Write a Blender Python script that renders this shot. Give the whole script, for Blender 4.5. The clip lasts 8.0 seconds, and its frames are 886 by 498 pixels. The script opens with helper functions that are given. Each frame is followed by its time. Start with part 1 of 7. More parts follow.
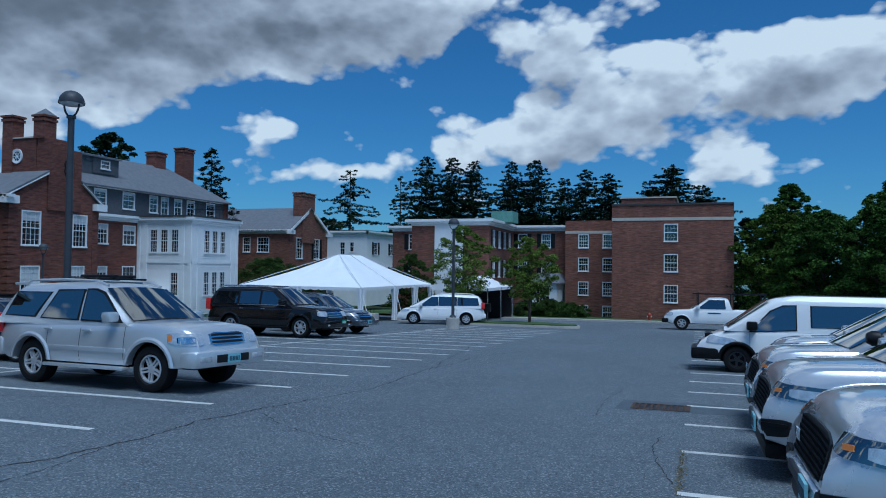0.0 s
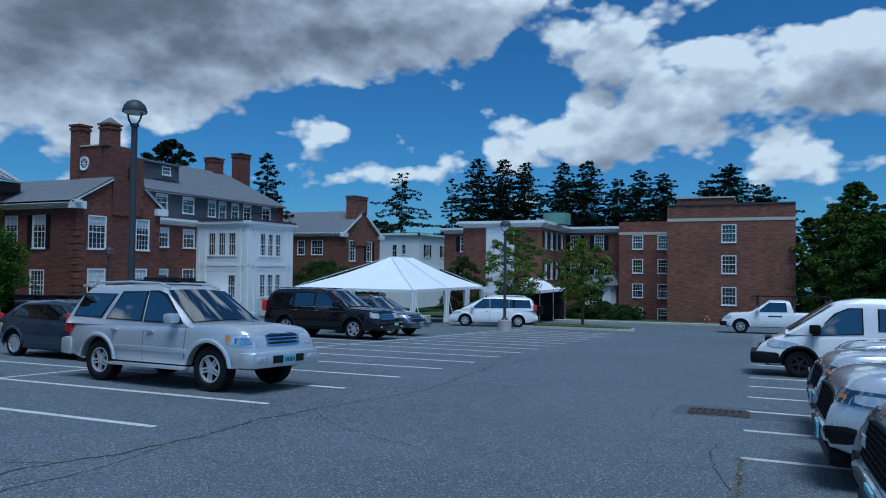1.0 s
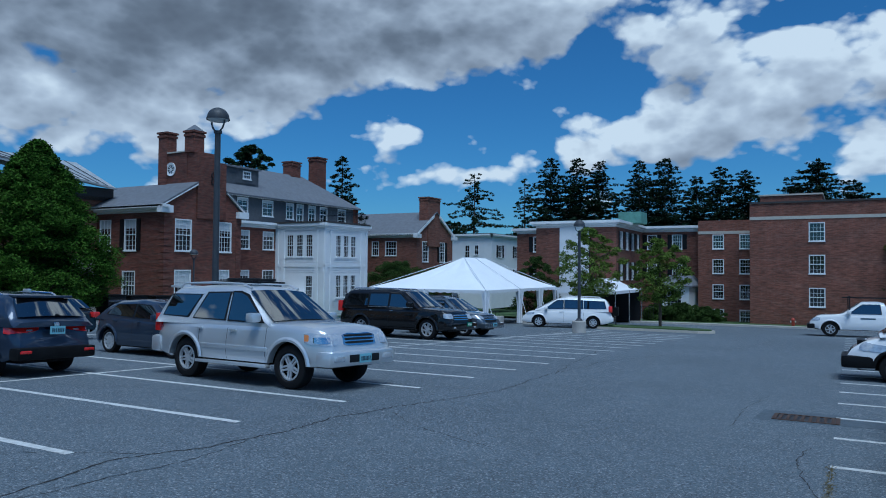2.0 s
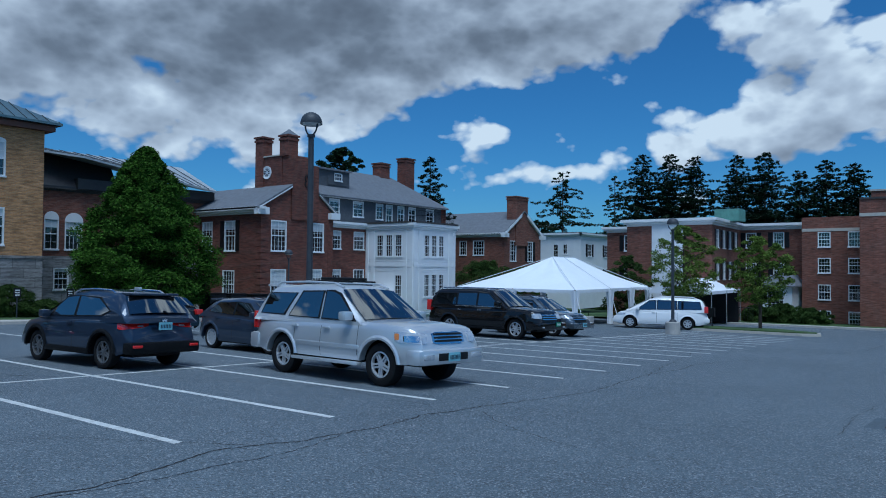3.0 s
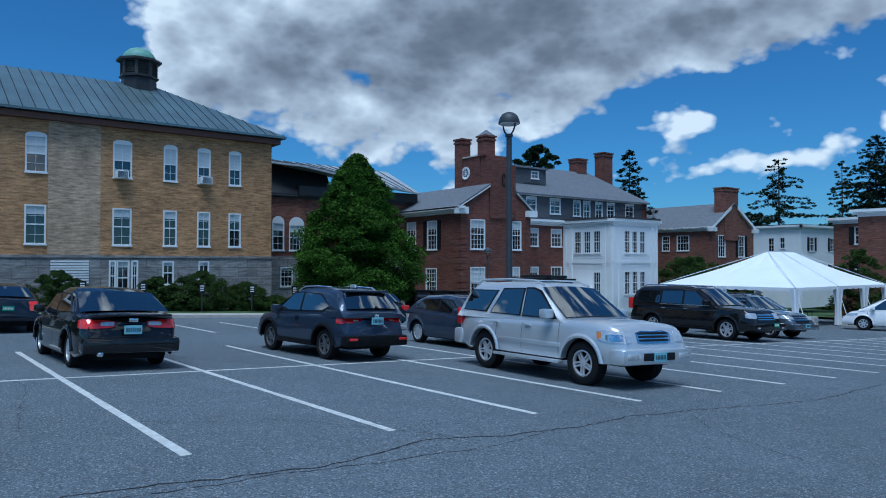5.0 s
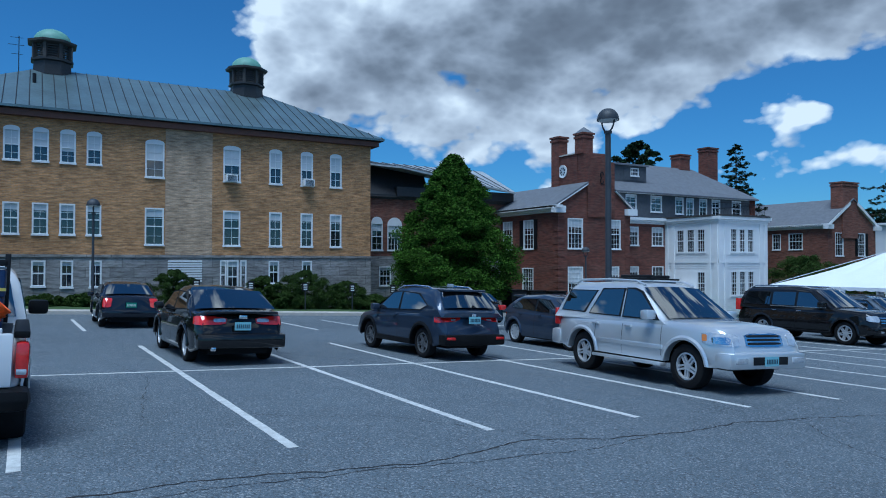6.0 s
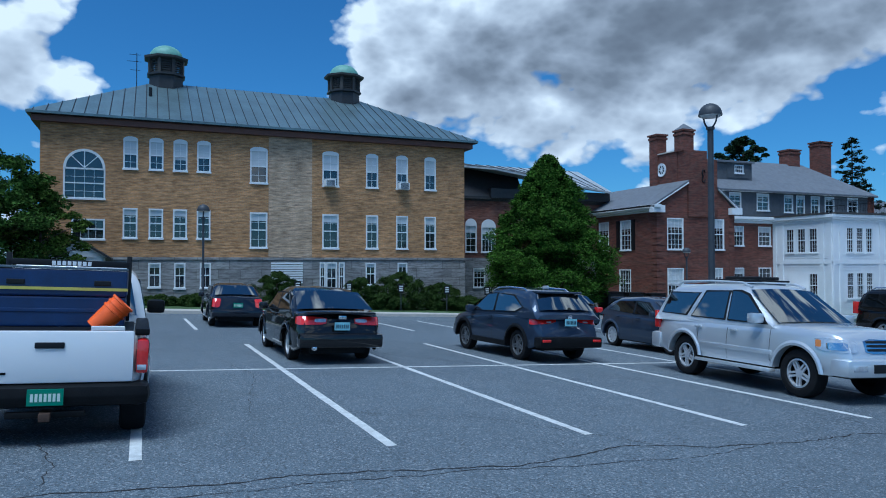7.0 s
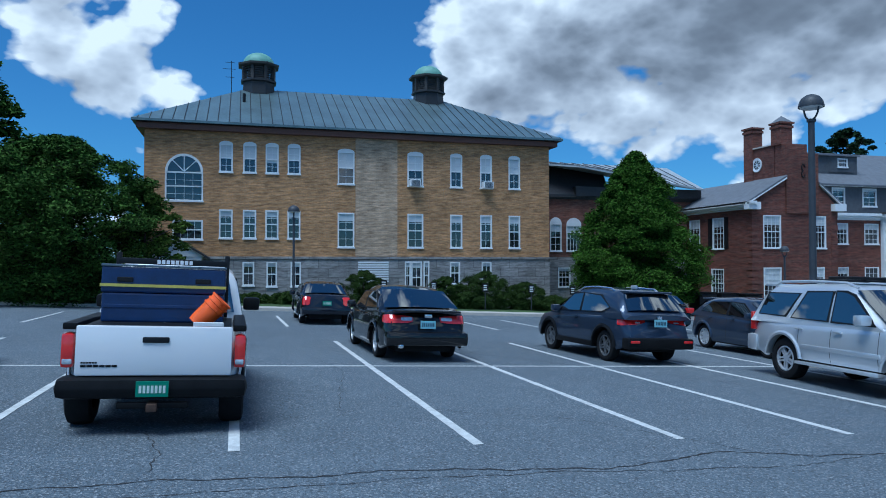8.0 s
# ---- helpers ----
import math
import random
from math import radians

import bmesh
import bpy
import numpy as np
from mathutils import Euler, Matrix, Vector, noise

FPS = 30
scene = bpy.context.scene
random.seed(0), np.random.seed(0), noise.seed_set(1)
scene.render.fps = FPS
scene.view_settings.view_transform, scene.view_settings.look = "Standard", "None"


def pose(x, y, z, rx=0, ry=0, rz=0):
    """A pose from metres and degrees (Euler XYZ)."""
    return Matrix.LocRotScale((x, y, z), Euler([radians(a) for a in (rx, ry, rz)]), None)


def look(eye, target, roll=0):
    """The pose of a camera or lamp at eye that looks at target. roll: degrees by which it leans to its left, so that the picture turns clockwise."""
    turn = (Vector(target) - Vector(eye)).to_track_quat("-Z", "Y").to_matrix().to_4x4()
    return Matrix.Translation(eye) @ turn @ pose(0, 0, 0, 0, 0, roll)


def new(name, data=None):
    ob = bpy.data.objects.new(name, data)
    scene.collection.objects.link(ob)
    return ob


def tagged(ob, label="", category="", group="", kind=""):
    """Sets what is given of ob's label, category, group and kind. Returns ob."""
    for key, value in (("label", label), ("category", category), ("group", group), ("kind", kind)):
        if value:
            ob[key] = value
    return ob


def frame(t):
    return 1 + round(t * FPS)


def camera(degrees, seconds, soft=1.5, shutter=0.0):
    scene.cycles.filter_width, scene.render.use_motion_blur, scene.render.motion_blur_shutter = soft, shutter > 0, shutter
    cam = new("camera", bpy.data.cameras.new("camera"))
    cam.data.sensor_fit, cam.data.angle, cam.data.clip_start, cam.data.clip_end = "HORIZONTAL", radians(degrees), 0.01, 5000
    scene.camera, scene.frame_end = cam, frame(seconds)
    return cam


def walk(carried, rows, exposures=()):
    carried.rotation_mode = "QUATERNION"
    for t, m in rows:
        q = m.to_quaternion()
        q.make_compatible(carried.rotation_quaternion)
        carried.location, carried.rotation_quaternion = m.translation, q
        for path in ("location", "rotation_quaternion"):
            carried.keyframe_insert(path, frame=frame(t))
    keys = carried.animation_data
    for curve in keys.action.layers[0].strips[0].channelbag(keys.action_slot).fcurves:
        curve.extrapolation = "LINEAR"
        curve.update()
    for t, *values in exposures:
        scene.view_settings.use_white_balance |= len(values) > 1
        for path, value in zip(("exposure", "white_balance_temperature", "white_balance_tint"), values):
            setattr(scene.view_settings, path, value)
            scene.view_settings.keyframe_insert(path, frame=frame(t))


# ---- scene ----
cam = camera(63.7, 8.0, soft=1.0)
PATH = [
    (0.0, 0.000, 0.000, 1.720, 91.45, -0.71, 19.68),
    (0.5, 0.004, -0.005, 1.720, 91.54, -0.69, 21.45),
    (1.0, 0.010, -0.020, 1.722, 91.57, -0.60, 23.82),
    (2.5, 0.018, -0.075, 1.726, 91.53, -0.49, 33.03),
    (3.0, 0.016, -0.085, 1.727, 91.46, -0.47, 36.68),
    (3.5, 0.013, -0.098, 1.728, 91.37, -0.32, 40.48),
    (4.0, 0.008, -0.118, 1.730, 91.31, -0.20, 44.42),
    (4.5, 0.000, -0.134, 1.732, 91.23, -0.08, 48.45),
    (6.0, -0.006, -0.172, 1.734, 91.13, -0.03, 60.10),
    (6.5, -0.008, -0.182, 1.733, 91.18, 0.05, 63.91),
    (7.0, -0.009, -0.194, 1.732, 91.27, 0.08, 67.62),
    (7.5, -0.008, -0.212, 1.732, 91.29, 0.09, 71.17),
    (8.0, -0.005, -0.226, 1.733, 91.21, 0.05, 74.33),
]
walk(cam, [(t, pose(x, y, z, rx, ry, rz)) for t, x, y, z, rx, ry, rz in PATH],
     exposures=[(0.0, -0.04, 4930, 1), (4.0, 0.08, 4930, 1), (8.0, 0.38, 4930, 1)])


# ---- node helpers ----
def mat(name):
    m = bpy.data.materials.new(name)
    m.use_nodes = True
    return m, m.node_tree.nodes, m.node_tree.links, m.node_tree.nodes["Principled BSDF"]


class Net:
    """Short hand for building node trees."""

    def __init__(self, tree):
        self.tree = tree

    def put(self, kind, **sets):
        n = self.tree.nodes.new(kind)
        for k, v in sets.items():
            setattr(n, k, v)
        return n

    def feed(self, socket, value):
        if hasattr(value, "is_output"):
            self.tree.links.new(value, socket)
        else:
            socket.default_value = value

    def math(self, op, a, b=0.0, c=0.0, clamp=False):
        n = self.put("ShaderNodeMath", operation=op, use_clamp=clamp)
        for i, v in enumerate((a, b, c)):
            self.feed(n.inputs[i], v)
        return n.outputs[0]

    def noise(self, vec, scale, detail=4.0, rough=0.55, dist=0.0):
        n = self.put("ShaderNodeTexNoise")
        self.feed(n.inputs["Vector"], vec)
        n.inputs["Scale"].default_value = scale
        n.inputs["Detail"].default_value = detail
        n.inputs["Roughness"].default_value = rough
        n.inputs["Distortion"].default_value = dist
        return n.outputs["Fac"]

    def ramp(self, fac, *stops):
        n = self.put("ShaderNodeValToRGB")
        self.feed(n.inputs[0], fac)
        e = n.color_ramp.elements
        while len(e) < len(stops):
            e.new(0.5)
        for el, (p, col) in zip(e, stops):
            el.position = p
            el.color = (*col, 1) if len(col) == 3 else col
        return n.outputs[0]

    def mix(self, fac, a, b, blend="MIX"):
        n = self.put("ShaderNodeMix", data_type="RGBA", blend_type=blend)
        self.feed(n.inputs[0], fac)
        for s, v in ((n.inputs[6], a), (n.inputs[7], b)):
            self.feed(s, (*v, 1) if isinstance(v, tuple) and len(v) == 3 else v)
        return n.outputs[2]

    def bump(self, height, strength, dist, bsdf):
        n = self.put("ShaderNodeBump")
        n.inputs["Strength"].default_value = strength
        n.inputs["Distance"].default_value = dist
        self.feed(n.inputs["Height"], height)
        self.tree.links.new(n.outputs[0], bsdf.inputs["Normal"])

    def coords(self, which="Object"):
        return self.put("ShaderNodeTexCoord").outputs[which]


# ---- world, sun, exposure ----
SUN_EL, SUN_AZ = 68.0, 140.0
world = bpy.data.worlds.new("sky")
scene.world = world
world.use_nodes = True
wn = Net(world.node_tree)
world.node_tree.nodes.clear()
sky = wn.put("ShaderNodeTexSky", sky_type="NISHITA", sun_disc=False)
sky.sun_elevation, sky.sun_rotation = radians(SUN_EL), radians(SUN_AZ)
sky.air_density, sky.dust_density, sky.ozone_density = 1.0, 0.3, 3.0
way = wn.coords("Generated")
sep = wn.put("ShaderNodeSeparateXYZ")
wn.feed(sep.inputs[0], way)
az = wn.math("MULTIPLY", wn.math("ARCTAN2", sep.outputs[0], sep.outputs[1]), 57.2958)
el = wn.math("MULTIPLY", wn.math("ARCSINE", sep.outputs[2]), 57.2958)
# cloud masses: azimuth, elevation, half width, half height, weight
MASSES = [(-57, 20, 14, 7.5, 0.36), (-38, 20.5, 17, 6.0, 0.46), (-25, 22, 8, 3.5, 0.25), (-64, 13, 9, 5.0, 0.22), (-51, 11, 8, 3.0, 0.18),
          (-28, 12.6, 8, 1.5, -0.22), (-30, 10.6, 5, 0.9, 0.20), (-28, 7.6, 7, 1.8, 0.28), (-11, 17, 8, 4.5, 0.30), (-13, 10.8, 8, 2.4, 0.28),
          (-18.5, 16.5, 1.8, 3, -0.18), (3, 13, 7, 3.2, 0.26), (9, 15, 6, 3.0, 0.26), (-1, 9, 4, 2.0, 0.24), (6, 20.5, 8, 2.0, -0.22),
          (-97, 14.5, 6.5, 3.4, 0.36), (-105, 22, 7, 2.5, 0.30), (-87, 17, 7, 7, -0.30), (-73, 16, 6, 5, 0.20), (-43, 9.5, 5, 2.0, -0.16),
          (-61, 18, 9, 5, 0.11), (110, 30, 60, 22, 0.16), (-160, 32, 40, 22, 0.14), (-50, 52, 70, 18, 0.14)]
tall = wn.put("ShaderNodeMapping")
wn.feed(tall.inputs[0], way)
tall.inputs["Scale"].default_value = (1.0, 1.0, 1.55)


def cloud_body(rise):
    """How thick the cloud is, that many degrees above each direction."""
    total = 0.0
    e = wn.math("ADD", el, rise)
    for a0, e0, wa, we, k in MASSES:
        u = wn.math("DIVIDE", wn.math("SUBTRACT", az, float(a0)), float(wa))
        v = wn.math("DIVIDE", wn.math("SUBTRACT", e, float(e0)), float(we))
        d = wn.math("ADD", wn.math("MULTIPLY", u, u), wn.math("MULTIPLY", v, v))
        total = wn.math("ADD", total, wn.math("MULTIPLY", wn.math("POWER", 2.718, wn.math("MULTIPLY", d, -0.8)), float(k)))
    up = wn.put("ShaderNodeVectorMath", operation="ADD")
    wn.feed(up.inputs[0], tall.outputs[0])
    up.inputs[1].default_value = (0.0, 0.0, rise * 0.0175 * 1.55)
    mass = wn.noise(up.outputs[0], 5.0, 12.0, 0.53, 0.25)
    cell = wn.put("ShaderNodeTexVoronoi", feature="SMOOTH_F1")
    wn.feed(cell.inputs["Vector"], up.outputs[0])
    cell.inputs["Scale"].default_value, cell.inputs["Detail"].default_value = 10.0, 3.0
    cell.inputs["Roughness"].default_value, cell.inputs["Smoothness"].default_value = 0.55, 0.35
    heap = wn.math("SUBTRACT", 0.8, cell.outputs["Distance"])
    return wn.math("ADD", wn.math("ADD", wn.math("MULTIPLY", mass, 0.95), wn.math("MULTIPLY", heap, 0.36)), total), total


dens, bulk = cloud_body(0.0)
above, _ = cloud_body(1.9)
cover = wn.ramp(dens, (0.55, (0, 0, 0)), (0.64, (1, 1, 1)))
# sunlit crowns where the cloud thins upwards, grey in the thick heart and under the base
slope = wn.math("SUBTRACT", dens, above)
heart = wn.math("ADD", wn.math("MULTIPLY", wn.math("SUBTRACT", dens, 0.62), 0.85), wn.math("MULTIPLY", bulk, 0.32))
heart = wn.math("SUBTRACT", heart, wn.math("MULTIPLY", slope, 1.25))
shade = wn.ramp(heart, (0.0, (1.22, 1.18, 1.12)), (0.15, (0.86, 0.855, 0.87)), (0.40, (0.50, 0.51, 0.55)), (0.62, (0.29, 0.305, 0.34)), (0.95, (0.17, 0.18, 0.21)))
blue = wn.mix(1.0, sky.outputs[0], (0.50, 0.85, 1.10), "MULTIPLY")
blue_bg = wn.put("ShaderNodeBackground")
wn.feed(blue_bg.inputs[0], blue)
blue_bg.inputs[1].default_value = 0.062
cloud_bg = wn.put("ShaderNodeBackground")
wn.feed(cloud_bg.inputs[0], shade)
cloud_bg.inputs[1].default_value = 0.59
both = wn.put("ShaderNodeMixShader")
wn.feed(both.inputs[0], cover)
wn.feed(both.inputs[1], blue_bg.outputs[0])
wn.feed(both.inputs[2], cloud_bg.outputs[0])
wn.feed(wn.put("ShaderNodeOutputWorld").inputs[0], both.outputs[0])

# sun behind cloud: wide and weak
sun = new("sun", bpy.data.lights.new("sun", "SUN"))
sun.data.energy, sun.data.angle, sun.data.color = 2.6, radians(34), (1.0, 0.96, 0.9)
sun.matrix_world = look((0, 0, 50), Vector((0, 0, 50)) - Vector((math.sin(radians(SUN_AZ)) * math.cos(radians(SUN_EL)), math.cos(radians(SUN_AZ)) * math.cos(radians(SUN_EL)), math.sin(radians(SUN_EL)))))


# ---- materials ----
def plain(name, col, rough=0.6, metal=0.0, vary=0.12, scale=6.0, bump=0.0, coat=0.0, island=False, spec=0.5):
    """A painted or natural surface with stains at two scales."""
    m, _, _, b = mat(name)
    n = Net(m.node_tree)
    c = n.coords()
    f1, f2 = n.noise(c, scale), n.noise(c, scale * 11, 3.0)
    f = n.math("ADD", n.math("MULTIPLY", f1, 0.6), n.math("MULTIPLY", f2, 0.4))
    if island:
        f = n.math("ADD", n.math("MULTIPLY", f, 0.5), n.math("MULTIPLY", n.put("ShaderNodeNewGeometry").outputs["Random Per Island"], 0.5))
    lo = tuple(max(0, v * (1 - vary * 1.6)) for v in col)
    hi = tuple(min(1, v * (1 + vary * 1.6)) for v in col)
    n.feed(b.inputs["Base Color"], n.ramp(f, (0.25, lo), (0.75, hi)))
    b.inputs["Roughness"].default_value = rough
    b.inputs["Metallic"].default_value = metal
    b.inputs["Coat Weight"].default_value = coat
    b.inputs["Coat Roughness"].default_value = 0.03
    b.inputs["Specular IOR Level"].default_value = spec
    if bump:
        n.bump(f2, bump, 0.01, b)
    return m


def brick(name, c1, c2, mortar, w=0.21, h=0.072, joint=0.010, vary=0.5):
    m, _, _, b = mat(name)
    n = Net(m.node_tree)
    c = n.coords()
    s = n.put("ShaderNodeSeparateXYZ")
    n.feed(s.inputs[0], c)
    v = n.put("ShaderNodeCombineXYZ")
    n.feed(v.inputs[0], n.math("ADD", s.outputs[0], s.outputs[1]))
    n.feed(v.inputs[1], s.outputs[2])
    t = n.put("ShaderNodeTexBrick")
    n.feed(t.inputs["Vector"], v.outputs[0])
    t.inputs["Scale"].default_value = 1.0
    t.inputs["Brick Width"].default_value, t.inputs["Row Height"].default_value = w, h
    t.inputs["Mortar Size"].default_value = joint
    t.inputs["Color1"].default_value, t.inputs["Color2"].default_value, t.inputs["Mortar"].default_value = (*c1, 1), (*c2, 1), (*mortar, 1)
    blot = n.noise(c, 0.5, 5.0, 0.6)
    flat = n.put("ShaderNodeMapping")
    n.feed(flat.inputs[0], v.outputs[0])
    flat.inputs["Scale"].default_value = (1.6, 9.0, 1.0)
    course = n.noise(flat.outputs[0], 1.0, 3.0, 0.7)
    fleck = n.noise(v.outputs[0], 9.0, 3.0)
    col = n.mix(n.math("MULTIPLY", fleck, vary), t.outputs["Color"], tuple(x * 0.45 for x in c1))
    col = n.mix(1.0, col, n.ramp(blot, (0.3, (0.72, 0.70, 0.68)), (0.7, (1.15, 1.12, 1.1))), "MULTIPLY")
    col = n.mix(1.0, col, n.ramp(course, (0.36, (0.62, 0.60, 0.58)), (0.5, (1.0, 1.0, 1.0)), (0.64, (1.32, 1.30, 1.28))), "MULTIPLY")
    n.feed(b.inputs["Base Color"], col)
    b.inputs["Roughness"].default_value = 0.85
    n.bump(n.math("ADD", n.math("MULTIPLY", t.outputs["Fac"], -1.0), n.math("MULTIPLY", fleck, 0.4)), 0.5, 0.01, b)
    return m


def asphalt():
    m, _, _, b = mat("asphalt")
    n = Net(m.node_tree)
    c = n.coords()
    grain = n.noise(c, 130.0, 3.0, 0.7)
    mid = n.noise(c, 2.2, 6.0, 0.6)
    wide = n.noise(c, 0.16, 5.0, 0.55, 0.4)
    f = n.math("ADD", n.math("MULTIPLY", mid, 0.45), n.math("MULTIPLY", wide, 0.75))
    col = n.ramp(f, (0.42, (0.080, 0.106, 0.130)), (0.60, (0.112, 0.145, 0.176)), (0.78, (0.142, 0.180, 0.214)))
    stone = n.put("ShaderNodeTexVoronoi")
    n.feed(stone.inputs["Vector"], c)
    stone.inputs["Scale"].default_value = 62.0
    pick = n.put("ShaderNodeSeparateColor")
    n.feed(pick.inputs[0], stone.outputs["Color"])
    col = n.mix(n.ramp(pick.outputs[0], (0.70, (0, 0, 0)), (0.98, (0.9, 0.9, 0.9))), col, (0.36, 0.38, 0.40))
    pit = n.noise(c, 38.0, 4.0, 0.75)
    col = n.mix(n.ramp(pit, (0.40, (0.85, 0.85, 0.85)), (0.52, (0, 0, 0))), col, (0.030, 0.034, 0.040))
    # old tar and oil stains
    stain = n.noise(c, 0.55, 7.0, 0.62, 0.8)
    col = n.mix(n.ramp(stain, (0.60, (0, 0, 0)), (0.74, (0.38, 0.38, 0.38))), col, (0.060, 0.068, 0.078))
    n.feed(b.inputs["Base Color"], n.mix(n.math("MULTIPLY", grain, 0.35), col, (0.065, 0.075, 0.087)))
    b.inputs["Roughness"].default_value = 0.8
    n.bump(n.math("ADD", grain, n.math("ADD", stone.outputs["Distance"], pit)), 0.7, 0.008, b)
    return m


def glass_mat(name, col, rough=0.04, ior=1.5, ripple=0.06):
    m, _, _, b = mat(name)
    n = Net(m.node_tree)
    c = n.coords()
    n.feed(b.inputs["Base Color"], n.ramp(n.noise(c, 1.5), (0.3, tuple(v * 0.6 for v in col)), (0.7, tuple(v * 1.4 for v in col))))
    b.inputs["Roughness"].default_value = rough
    b.inputs["Specular IOR Level"].default_value = 1.0
    b.inputs["Coat Weight"].default_value = 0.6
    b.inputs["Coat Roughness"].default_value = 0.01
    b.inputs["IOR"].default_value = ior
    n.bump(n.noise(c, 0.9, 2.0), ripple, 0.05, b)
    return m


def car_paint(name, col, metal=0.0, rough=0.3):
    m, _, _, b = mat(name)
    n = Net(m.node_tree)
    c = n.coords()
    flake = n.noise(c, 400.0, 2.0)
    dust = n.noise(c, 3.0, 5.0)
    col2 = n.mix(n.math("MULTIPLY", flake, 0.25), tuple(col), tuple(min(1, v * 1.5 + 0.01) for v in col))
    n.feed(b.inputs["Base Color"], n.mix(n.math("MULTIPLY", dust, 0.015), col2, (0.22, 0.21, 0.19)))
    b.inputs["Metallic"].default_value = metal
    n.feed(b.inputs["Roughness"], n.ramp(dust, (0.3, (rough * 0.93,) * 3), (0.7, (rough * 1.07,) * 3)))
    b.inputs["Specular IOR Level"].default_value = 0.5 if metal > 0.45 else 0.05
    b.inputs["Coat Weight"].default_value = 1.0
    b.inputs["Coat Roughness"].default_value = 0.02
    return m


